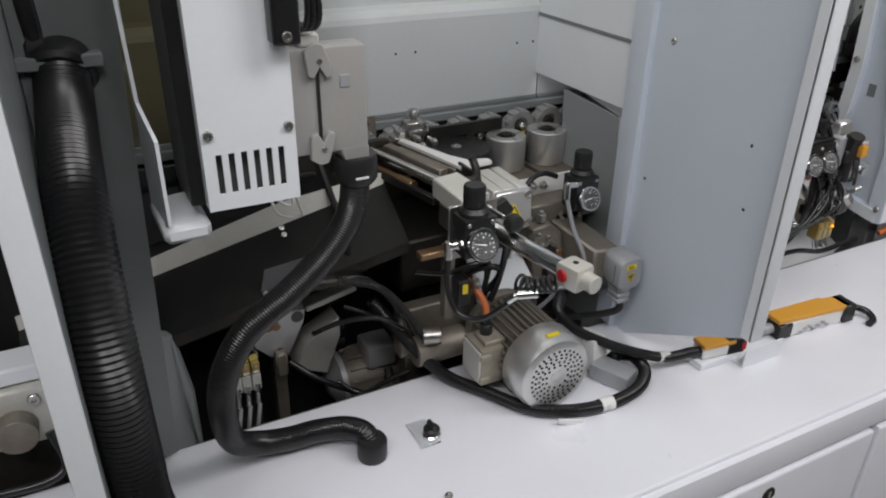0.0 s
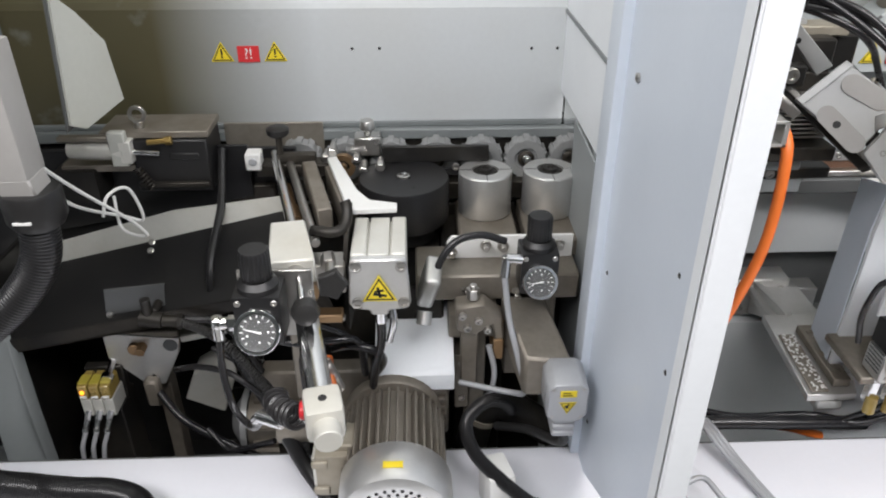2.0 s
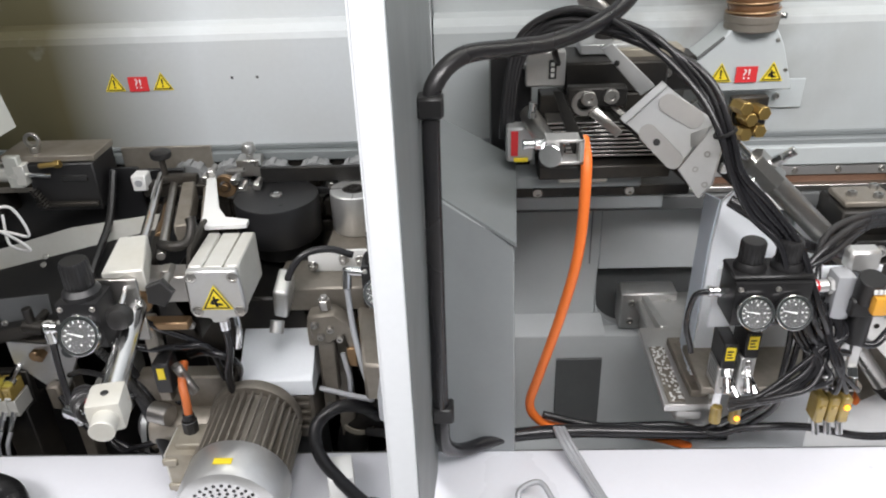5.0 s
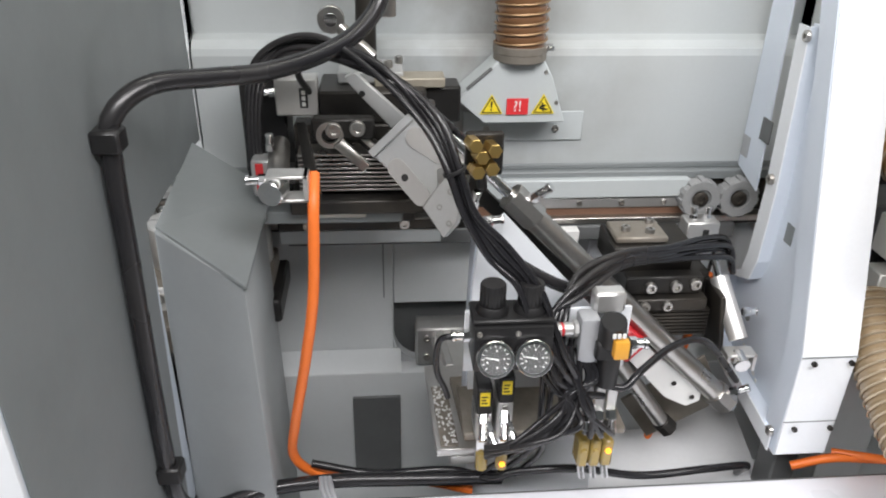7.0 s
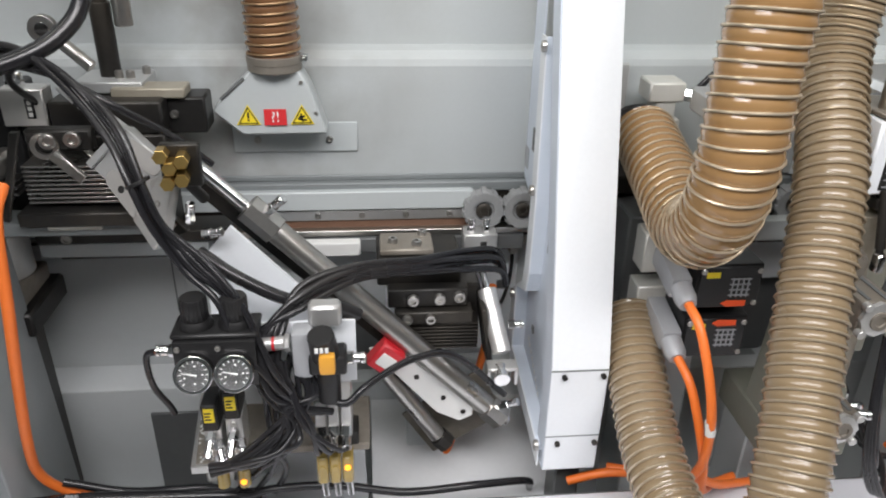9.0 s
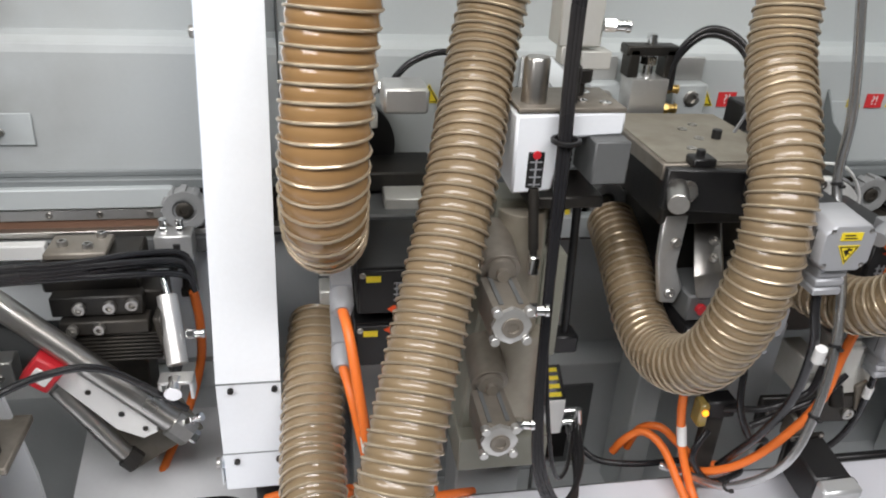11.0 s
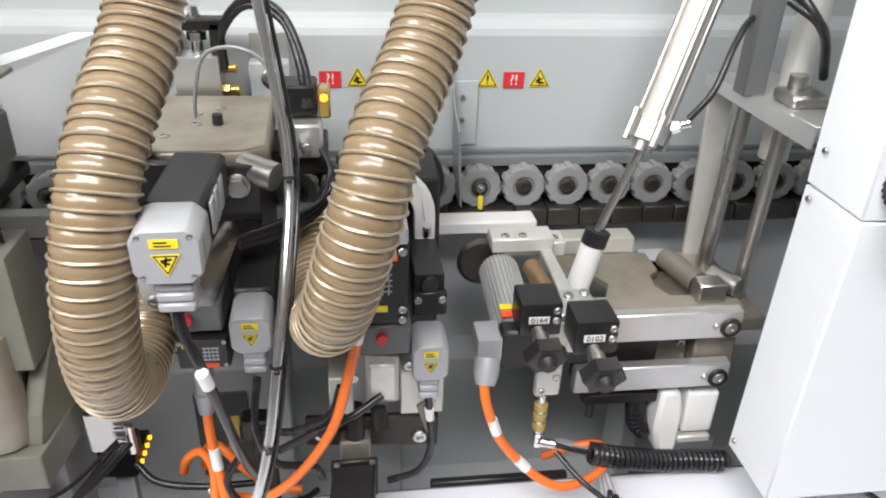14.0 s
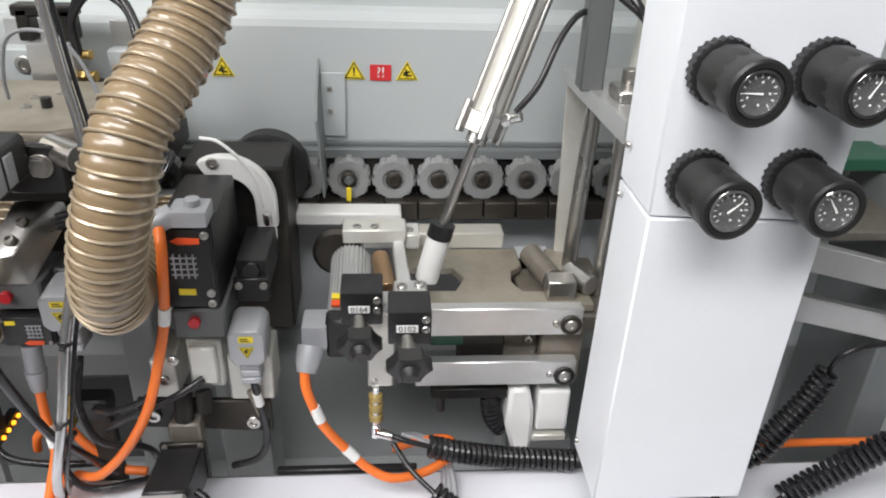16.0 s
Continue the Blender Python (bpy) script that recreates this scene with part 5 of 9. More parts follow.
cable([(0.335, 1.02, 0.78), (0.40, 0.99, 0.765), (0.45, 0.975, 0.70), (0.49, 0.97, 0.62), (0.50, 0.96, 0.58)], 0.0046, CABLE, "black cable core inside a spiral wrap")
for k, pts in enumerate(([(0.34, 1.03, 0.775), (0.39, 1.03, 0.765), (0.43, 1.01, 0.72), (0.46, 1.0, 0.65), (0.47, 1.0, 0.60)], [(0.36, 1.06, 0.70), (0.41, 1.04, 0.68), (0.46, 1.02, 0.66), (0.50, 1.0, 0.65)], [(0.50, 0.93, 0.86), (0.53, 0.94, 0.83), (0.57, 0.95, 0.80), (0.60, 0.98, 0.74), (0.59, 1.0, 0.66)], [(0.45, 0.96, 0.80), (0.50, 0.95, 0.79), (0.55, 0.94, 0.80), (0.585, 0.95, 0.79), (0.59, 0.97, 0.72)], [(0.26, 1.08, 0.60), (0.30, 1.05, 0.57), (0.36, 1.04, 0.53), (0.42, 1.03, 0.50)])):
    cable(pts, (0.005, 0.004, 0.0045, 0.005, 0.006)[k], CABLE, "black machine cable among the linkages", "cable", "loose black cables")
lk = thing("linkage", (0.52, 0.98, 0.70), "oily linkage with a spring and a black sensor", "linkage")
part("bracket", box(0.505, 0.575, 0.95, 0.985, 0.865, 0.905, 0.002), STEEL, lk)
part("side_plate", prism([(0.545, 0.96, 0.87), (0.572, 0.96, 0.90), (0.575, 0.98, 0.94), (0.575, 1.05, 0.94), (0.575, 1.05, 0.80), (0.57, 0.96, 0.80)], (0.005, 0, 0), 0), BLACKM, lk)
bolts([(0.560, 0.958, 0.87), (0.565, 0.958, 0.825)], (0, -1, 0), 0.006, 0.006, lk)
part("cross_bar", box(0.45, 0.57, 0.935, 0.955, 0.83, 0.842, 0.002), COPPER, lk)
part("down_bar", box(0.50, 0.518, 0.945, 0.965, 0.70, 0.84, 0.002), DUSTY, lk)
part("pull_spring", helix([(0.545, 0.925, 0.78), (0.56, 0.93, 0.73)], 0.006, 0.0035, 0.0011), STEEL, lk)
sb = part("sensor", box(0.512, 0.535, 0.92, 0.955, 0.735, 0.785, 0.002), BLACK, lk)
part("sensor_sticker", box(0.519, 0.529, 0.9185, 0.921, 0.76, 0.778, 0.0003), YELLOW, sb)
part("disc", cyl((0.46, 0.985, 0.62), (0.56, 0.985, 0.62), 0.028, seg=24), DUSTY, lk)
part("frame", box(0.44, 0.60, 1.0, 1.03, 0.60, 0.70, 0.003), DUSTY, lk)
part("stand", box(0.45, 0.59, 1.0, 1.03, 0.325, 0.60, 0.002), BLACKM, lk)
part("roll", cyl((0.47, 0.97, 0.66), (0.50, 0.96, 0.66), 0.016), STEEL, lk)
solid("support_block", join(box(0.47, 0.70, 1.06, 1.24, 0.70, 0.80, 0.004), box(0.52, 0.66, 1.08, 1.22, 0.62, 0.72, 0.003), box(0.55, 0.62, 1.1, 1.2, 0.325, 0.62, 0.002)), BLACKM, "dark oily cast support below the carriage", "support")
solid("roller_support", join(box(0.70, 1.02, 1.13, 1.26, 0.775, 0.814, 0.004), box(0.72, 0.80, 1.14, 1.24, 0.325, 0.78, 0.003), box(0.90, 0.98, 1.14, 1.24, 0.325, 0.78, 0.003)), BLACKM, "dark oily cast support below the pressure rollers", "support")

tc = thing("tray_cover", (0.26, 1.06, 0.74), "grey sheet cover hanging under the tray edge", "cover")
part("sheet", prism([(0.228, 1.058, 0.806), (0.314, 1.052, 0.818), (0.302, 1.06, 0.742), (0.217, 1.066, 0.750)], (0, 0.003, 0), 0.0), DGREY, tc)
bolts([(0.226, 1.063, 0.762), (0.294, 1.058, 0.757)], (0, -1, 0), 0.005, 0.004, tc)
hd2 = thing("suction_elbow", (0.80, 1.06, 0.50), "dark curved suction elbow below the roller beam", "elbow")
part("elbow", tube([(0.745, 1.06, 0.50), (0.757, 1.06, 0.555), (0.786, 1.06, 0.580), (0.822, 1.06, 0.560), (0.868, 1.06, 0.52)], 0.026, 18), BLACKM, hd2)
part("clamp_band", ring((0.757, 1.06, 0.552), (0.3, 0, 0.95), 0.0285, 0.026, 0.010, 20), STEELD, hd2)
part("elbow_stand", box(0.735, 0.76, 1.05, 1.08, 0.326, 0.50, 0.002), BLACKM, hd2)
ob2 = thing("oily_bracket", (0.73, 1.0, 0.75), "brown oily casting with studs beside the gearbox cover", "bracket")
part("casting", prism([(0.712, 1.005, 0.800), (0.752, 1.005, 0.806), (0.778, 1.005, 0.782), (0.782, 1.005, 0.745), (0.770, 1.005, 0.738), (0.764, 1.005, 0.768), (0.742, 1.005, 0.752), (0.716, 1.005, 0.760)], (0, 0.03, 0), 0.003), DUSTY, ob2)
bolts([(0.723, 1.005, 0.788), (0.745, 1.005, 0.780), (0.730, 1.005, 0.768), (0.758, 1.005, 0.764)], (0, -1, 0), 0.0055, 0.006, ob2)
part("copper_strap", box(0.766, 0.780, 1.0, 1.005, 0.715, 0.748, 0.001), COPPER, ob2)
part("clamp_stub", join(cyl((0.738, 1.02, 0.806), (0.738, 1.02, 0.822), 0.009, seg=6), cyl((0.738, 1.02, 0.822), (0.738, 1.02, 0.828), 0.005)), STEEL, ob2)
part("bracket_leg", box(0.722, 0.746, 1.012, 1.032, 0.66, 0.755, 0.002), DUSTY, ob2)
for k, (pts, r) in enumerate((([(0.60, 0.99, 0.70), (0.615, 0.965, 0.745), (0.605, 0.95, 0.775), (0.575, 0.955, 0.78), (0.548, 0.97, 0.765)], 0.006), ([(0.760, 1.0, 0.74), (0.768, 0.99, 0.70), (0.762, 0.995, 0.655), (0.74, 1.01, 0.62)], 0.004), ([(0.335, 1.045, 0.555), (0.37, 1.02, 0.535), (0.41, 1.0, 0.56), (0.45, 0.985, 0.585)], 0.0045), ([(0.30, 1.06, 0.66), (0.345, 1.03, 0.69), (0.40, 1.0, 0.70), (0.44, 0.985, 0.675)], 0.0045))):
    cable(pts, r, CABLE if k != 1 else CONN, "loose machine cable in the oily lower part", "cable", "loose black cables")
part("olive_block", box(0.232, 0.256, 1.172, 1.186, 0.940, 0.992, 0.002), AGED, fd, "yellowed alloy block")
part("clamp_bar", box(0.16, 0.235, 1.176, 1.19, 0.976, 0.984, 0.002), DUSTY, fd)
part("brass_screw", join(cyl((0.285, 1.178, 0.975), (0.31, 1.178, 0.977), 0.004), cyl((0.31, 1.178, 0.977), (0.32, 1.178, 0.978), 0.0065, seg=6)), BRASS, fd)
part("front_rail", box(0.262, 0.362, 1.176, 1.184, 0.905, 0.912, 0.001), BLACKM, fd)

# ---- loose parts on the bed ----
lb = thing("plug_housing", (0.775, 0.85, 0.57), "white and grey plug housing lying on the bed", "plug")
part("white_shell", box(0.745, 0.782, 0.845, 0.900, 0.571, 0.637, 0.006, 2, turn=(-8, 0, 12)), LABELW, lb)
part("grey_shell", box(0.752, 0.795, 0.775, 0.850, 0.571, 0.603, 0.006, 2, turn=(0, 0, 24)), CONN, lb)
part("sticker", box(0.772, 0.785, 0.778, 0.783, 0.585, 0.597, 0.0005, turn=(0, 0, 24)), YELLOW, lb)
lc = thing("loop_cable", (0.7, 0.76, 0.58), "thick black corrugated cable looped on the bed", "cable")
part("conduit", ribbed([(0.40, 1.03, 0.72), (0.445, 1.0, 0.65), (0.495, 0.94, 0.592), (0.545, 0.870, 0.583), (0.59, 0.80, 0.583), (0.65, 0.765, 0.583), (0.72, 0.752, 0.583), (0.79, 0.762, 0.584), (0.832, 0.795, 0.587), (0.835, 0.83, 0.592), (0.81, 0.845, 0.595), (0.79, 0.84, 0.594)], 0.0115, 0.0035, 0.001, 14), CORR, lc)
part("white_sleeve", tube([(0.70, 0.7545, 0.583), (0.725, 0.7525, 0.583)], 0.0125, 14), LABELW, lc)
part("tie_tail", box(0.615, 0.66, 0.748, 0.752, 0.571, 0.580, 0.0005, turn=(0, 10, -14)), LABELW, lc)
s1 = thing("safety_switch", (0.99, 0.775, 0.57), "orange-topped safety switch on a small white bracket", "switch", "safety switches")
part("body", box(0.952, 1.022, 0.768, 0.800, 0.585, 0.607, 0.002, turn=(0, 0, -8)), LABELW, s1)
part("orange_lid", prism([(0.950, 0.772, 0.607), (1.02, 0.762, 0.607), (1.024, 0.796, 0.607), (0.954, 0.806, 0.607)], (0, 0, 0.008), 0.001), ORANGEP, s1, "orange lid")
part("black_head", box(1.006, 1.046, 0.762, 0.798, 0.584, 0.616, 0.002, turn=(0, 0, -8)), BLACK, s1)
part("red_mark", box(1.036, 1.046, 0.7590, 0.765, 0.590, 0.606, 0.0005, turn=(0, 0, -8)), REDP, s1)
part("gland", cyl((0.955, 0.785, 0.597), (0.925, 0.788, 0.60), 0.010, seg=10), BLACK, s1)
part("bracket", join(box(1.016, 1.114, 0.7345, 0.7375, 0.570, 0.609, 0.0005), box(1.016, 1.114, 0.7375, 0.79, 0.5702, 0.573, 0.0005), box(0.94, 1.03, 0.762, 0.80, 0.5702, 0.584, 0.001)), WHITE, s1)
c1 = thing("switch_cable", (0.8, 0.8, 0.62), "black ribbed cable with a white sleeve running to a safety switch", "cable")
part("conduit", ribbed([(0.80, 1.02, 0.60), (0.782, 0.99, 0.645), (0.752, 0.96, 0.672), (0.725, 0.925, 0.668), (0.735, 0.885, 0.650), (0.775, 0.845, 0.632), (0.815, 0.815, 0.62), (0.86, 0.79, 0.61), (0.90, 0.788, 0.602), (0.93, 0.788, 0.60)], 0.0095, 0.003, 0.0008, 12), CORR, c1)
part("white_sleeve", tube([(0.856, 0.7915, 0.6115), (0.877, 0.7895, 0.606)], 0.0105, 14), LABELW, c1)
s2 = thing("safety_switch", (1.24, 0.79, 0.57), "long orange-topped safety switch with black ends on the bed", "switch", "safety switches")
part("body", box(1.165, 1.335, 0.765, 0.805, 0.5705, 0.603, 0.002, turn=(0, 0, -4)), LABELW, s2)
part("orange_lid", prism([(1.150, 0.775, 0.603), (1.335, 0.755, 0.603), (1.338, 0.795, 0.603), (1.30, 0.80, 0.603), (1.296, 0.806, 0.603), (1.153, 0.814, 0.603)], (0, 0, 0.009), 0.001), ORANGEP, s2, "orange lid")
part("black_end", box(1.150, 1.185, 0.768, 0.812, 0.5705, 0.6025, 0.002, turn=(0, 0, -4)), BLACK, s2)
part("black_end", box(1.320, 1.350, 0.752, 0.798, 0.572, 0.612, 0.003, turn=(0, 0, -4)), BLACK, s2)
part("gland", cyl((1.152, 0.792, 0.587), (1.125, 0.797, 0.585), 0.011, seg=10), CONN, s2)
part("rating_print", join(*[box(1.20 + 0.012 * k, 1.208 + 0.012 * k, 0.7618 - 0.0008 * k, 0.7655, 0.578 + 0.004 * (k % 3), 0.581 + 0.004 * (k % 3), 0) for k in range(7)]), CONN, s2)
cable([(1.127, 0.797, 0.585), (1.10, 0.80, 0.582), (1.06, 0.84, 0.60), (1.04, 0.87, 0.61), (1.01, 0.86, 0.60), (1.02, 0.83, 0.58)], 0.004, CONN, "thin grey cable between the safety switches")
cable([(1.345, 0.775, 0.592), (1.37, 0.765, 0.59), (1.385, 0.75, 0.585), (1.38, 0.73, 0.578), (1.36, 0.725, 0.576)], 0.007, CABLE, "short black cable at a safety switch")
for k in range(3):
    cable([(1.075 + 0.006 * k, 0.99, 0.60), (1.08 + 0.007 * k, 0.96, 0.602), (1.10 + 0.006 * k, 0.92, 0.588), (1.13 + 0.005 * k, 0.85, 0.578), (1.145 + 0.007 * k, 0.82, 0.5765)], 0.0036, CONN, "grey cable bundle lying over the bed edge", "cable", "grey cables")

# ======== end trimming module ========
dh = thing("dust_hood", (1.375, 1.27, 1.04), "off-white sheet metal dust hood with safety stickers", "dust hood")
part("front", prism([(1.342, 1.243, 1.137), (1.410, 1.243, 1.137), (1.424, 1.243, 1.112), (1.447, 1.243, 1.044), (1.325, 1.243, 1.043), (1.284, 1.243, 1.079), (1.295, 1.243, 1.092), (1.335, 1.243, 1.128)], (0, 0.055, 0), 0.002), PANEL, dh)
part("edge_bead", tube([(1.298, 1.2425, 1.096), (1.333, 1.2425, 1.126)], 0.0025, 8), DGREY, dh)
part("rear_flange", box(1.30, 1.49, 1.2955, 1.299, 0.998, 1.045, 0.001), PANEL, dh)
bolts([(1.337, 1.2955, 1.018), (1.447, 1.2955, 1.018)], (0, -1, 0), 0.0055, 0.004, dh)
bolts([(1.413, 1.243, 1.120), (1.432, 1.243, 1.075)], (0, -1, 0), 0.003, 0.002, dh)
part("socket", lathe((1.376, 1.262, 1.134), (0, 0, 1), [(0.036, 0), (0.0385, 0.002), (0.0385, 0.012), (0.0395, 0.013), (0.0395, 0.022), (0.038, 0.023), (0, 0.023)], 32), DUSTY, dh, "dusty hose clamp")
part("clamp_screw", join(box(1.412, 1.424, 1.25, 1.262, 1.148, 1.157, 0.001), cyl((1.418, 1.246, 1.1525), (1.418, 1.268, 1.1525), 0.003)), CHROME, dh)
label_row(1.3735, 1.242, 1.069, 2, 0.0385)
duct_hose([(1.378, 1.262, 1.62), (1.377, 1.262, 1.40), (1.376, 1.262, 1.25), (1.376, 1.262, 1.155)], 0.0375, HOSEB, "dark bronze ribbed hose rising from the dust hood", 0.0135, COPPER)

rs = thing("brush_rail", (1.45, 1.30, 0.87), "aluminium rail with screws above a brown brush strip", "rail")
part("cover_bar", box(1.02, 1.673, 1.272, 1.291, 0.906, 0.938, 0.002), PANEL, rs, "pale cover bar")
part("screw_rail", box(1.34, 1.70, 1.278, 1.292, 0.886, 0.903, 0.001), ALU, rs)
bolts([(1.34 + 0.071 * k + 0.012, 1.278, 0.895) for k in range(5)], (0, -1, 0), 0.005, 0.003, rs)
part("brush", box(1.30, 1.712, 1.282, 1.2915, 0.862, 0.8855, 0.001), BRUSH, rs, "brown bristle strip")
part("chain_bar", box(1.02, 1.76, 1.262, 1.2915, 0.834, 0.860, 0.002), DGREY, rs)
part("white_bar", box(1.40, 1.49, 1.243, 1.262, 0.838, 0.862, 0.002), NYLON, rs, "white plastic bar")
part("light_beam", box(1.015, 1.262, 1.21, 1.24, 0.864, 0.888, 0.002), PANEL, rs)
part("dark_strip", box(1.015, 1.30, 1.205, 1.26, 0.889, 0.908, 0.002), BLACKM, rs)
bolts([(1.205, 1.205, 0.899), (1.06, 1.205, 0.898)], (0, -1, 0), 0.008, 0.004, rs)

# left trimming head with heat-sink slats
lh = thing("trimming_head", (1.12, 1.18, 0.91), "black trimming head with steel slats and a digital counter", "trimming head", "trimming heads")
for k in range(9):
    part("slat", box(1.062, 1.225, 1.118, 1.16, 0.992 + 0.0062 * k, 0.9950 + 0.0062 * k, 0.0005), STEEL, lh)
part("frame", join(box(1.055, 1.235, 1.162, 1.20, 0.965, 1.07, 0.002), box(1.05, 1.235, 1.10, 1.165, 0.965, 0.985, 0.002)), BLACKM, lh)
part("cross_plate", box(1.085, 1.165, 1.095, 1.115, 1.072, 1.10, 0.003), BLACKM, lh)
bolts([(1.113, 1.095, 1.086), (1.143, 1.095, 1.088)], (0, -1, 0), 0.0105, 0.006, lh)
part("upper_body", box(1.09, 1.235, 1.165, 1.26, 1.07, 1.115, 0.003), BLACKM, lh)
part("top_block", box(1.115, 1.205, 1.20, 1.275, 1.116, 1.132, 0.002), SILVER, lh)
bolts([(1.17, 1.225, 1.132), (1.185, 1.225, 1.132), (1.20, 1.25, 1.132)], (0, 0, 1), 0.006, 0.010, lh)
cb = part("counter", box(1.034, 1.090, 1.162, 1.195, 1.083, 1.133, 0.002), ALU, lh, "aluminium counter box")
part("window", box(1.066, 1.077, 1.1605, 1.164, 1.094, 1.121, 0.001), PRINT, cb)
part("digits", join(*[box(1.069, 1.074, 1.1598, 1.1612, 1.097 + 0.0078 * k, 1.1025 + 0.0078 * k, 0) for k in range(3)]), LABELW, cb)
fitting((1.034, 1.175, 1.112), (-1, -0.1, 0), cb, 0.0055, 0.022)
for x in (1.045, 1.058):
    fitting((x, 1.18, 1.133), (0, 0, 1), cb, 0.0055, 0.018)
part("side_bar", prism([(1.066, 1.10, 1.095), (1.078, 1.10, 1.095), (1.103, 0.985, 1.045), (1.098, 0.985, 1.025), (1.088, 0.99, 1.025)], (0, 0.008, 0.0), 0.001), BLACKM, lh)
part("stand", box(1.06, 1.22, 1.20, 1.26, 0.905, 0.965, 0.002), BLACKM, lh)
part("hopper", box(1.08, 1.15, 1.11, 1.15, 0.955, 0.968, 0.002), ALUW, lh)
part("alloy_bridge", box(1.165, 1.262, 1.19, 1.23, 1.112, 1.126, 0.002), STEELD, lh, "alloy bridge plate")
part("bridge_block", box(1.20, 1.285, 1.20, 1.25, 1.06, 1.111, 0.003), BLACKM, lh)
bolts([(1.225, 1.20, 1.092), (1.243, 1.20, 1.088)], (0, -1, 0), 0.006, 0.006, lh)
part("pivot_ring", ring((1.108, 1.098, 1.079), (0, -1, 0), 0.0175, 0.0105, 0.006), STEEL, lh)
part("pivot_arm", prism([(1.112, 1.094, 1.066), (1.124, 1.094, 1.076), (1.158, 1.080, 1.046), (1.150, 1.080, 1.036)], (0, -0.008, 0), 0.001), STEEL, lh)
sw = part("limit_switch", box(1.004, 1.042, 1.10, 1.13, 0.994, 1.044, 0.003), SILVER, lh, "alloy switch body with red tag")
part("red_tag", box(1.010, 1.020, 1.0975, 1.0998, 1.004, 1.040, 0.0004), REDL, sw)
part("yellow_tag", box(1.014, 1.034, 1.0975, 1.0998, 0.995, 1.001, 0.0004), YELLOW, sw)
for k in range(3):
    part("switch_rib", box(1.043, 1.060, 1.10, 1.125, 1.010 + 0.009 * k, 1.014 + 0.009 * k, 0.001), BLACKM, lh)
part("lower_carriage", box(0.99, 1.20, 1.115, 1.165, 0.945, 0.964, 0.002), GREYP, lh)
part("black_column", box(0.985, 1.045, 1.18, 1.25, 0.92, 1.13, 0.003), BLACK, lh)
lc2 = thing("lifting_cylinder", (1.05, 1.0, 1.04), "small steel air cylinder with a forked end", "air cylinder", "lifting cylinders")
part("tube", cyl((1.038, 1.14, 1.050), (1.052, 0.995, 1.056), 0.0135, seg=24), STEEL, lc2)
part("fork", join(box(1.043, 1.090, 0.965, 0.992, 1.072, 1.076, 0.001), box(1.043, 1.090, 0.965, 0.992, 1.044, 1.048, 0.001), box(1.084, 1.090, 0.965, 0.992, 1.044, 1.076, 0.001)), ALU, lc2)
part("pin", cyl((1.055, 0.978, 1.060), (1.048, 0.955, 1.059), 0.0145), CHROME, lc2)
fitting((1.043, 0.99, 1.063), (-1, -0.1, 0), lc2, 0.006, 0.026)
fitting((1.036, 1.07, 1.068), (0, 0, 1), lc2, 0.005, 0.022)

# swing arm with milled plate
sa = thing("swing_arm", (1.2, 1.11, 1.0), "milled aluminium plate and bars on a diagonal swing arm", "swing arm")
part("milled_plate", prism([(1.156, 1.092, 1.057), (1.207, 1.090, 1.1075), (1.233, 1.071, 1.089), (1.270, 1.046, 1.066), (1.227, 1.041, 1.004)], (0.008, 0.018, -0.008), 0.0015), SILVER, sa, "bright milled alloy plate")
part("edge_step", prism([(1.156, 1.0905, 1.058), (1.207, 1.0885, 1.1085), (1.214, 1.083, 1.1035), (1.163, 1.085, 1.052)], (-0.001, -0.003, 0.001), 0.0006), SILVER, sa)
n = V((-0.38, -0.862, 0.336))
for a, b, w in ((V((1.216, 1.076, 1.081)), V((1.246, 1.058, 1.066)), 0.013), (V((1.192, 1.073, 1.042)), V((1.222, 1.046, 1.014)), 0.0125)):
    u = (b - a).normalized()
    q = u.cross(n).normalized()
    rim = [a + (q * math.cos(radians(k)) - u * math.sin(radians(k))) * w for k in range(0, 181, 20)] + [b + (u * math.sin(radians(k)) - q * math.cos(radians(k))) * w for k in range(0, 181, 20)]
    part("relief", prism([p + n * 0.0015 for p in rim], n * 0.0012, 0.0004), WARMGREY, sa, "milled relief pocket")
for c in ((1.234, 1.066, 1.063), (1.203, 1.065, 1.032)):
    part("pocket", lathe(V(c) + n * 0.004, n, [(0, 0), (0.0048, 0), (0.0048, 0.001), (0, 0.001)], 14), PRINT, sa)
part("clamp_block", prism([(1.227, 1.036, 1.004), (1.271, 1.041, 1.067), (1.283, 1.033, 1.056), (1.268, 1.016, 0.990), (1.252, 1.014, 0.972)], (-0.006, -0.014, 0.006), 0.0015), ALU, sa, "bolted clamp block")
bolts([(1.243, 1.017, 1.012), (1.256, 1.018, 1.032), (1.254, 1.006, 0.995)], n, 0.0042, 0.003, sa)
part("bolt_tab", prism([(1.243, 1.054, 1.047), (1.262, 1.044, 1.060), (1.256, 1.040, 1.040), (1.243, 1.046, 1.030)], n * 0.005, 0.0008), ALU, sa)
part("bar", prism([(1.128, 1.11, 1.147), (1.142, 1.11, 1.155), (1.205, 1.11, 1.095), (1.186, 1.11, 1.082)], (0, 0.012, 0), 0.001), SILVER, sa)
bolt((1.150, 1.1095, 1.128), (0, -1, 0), 0.004, 0.001, sa, PRINT)
part("rail", prism([(1.115, 1.13, 1.085), (1.130, 1.13, 1.092), (1.275, 1.06, 0.975), (1.255, 1.06, 0.965)], (0, 0.012, 0), 0.001), BLACKM, sa)
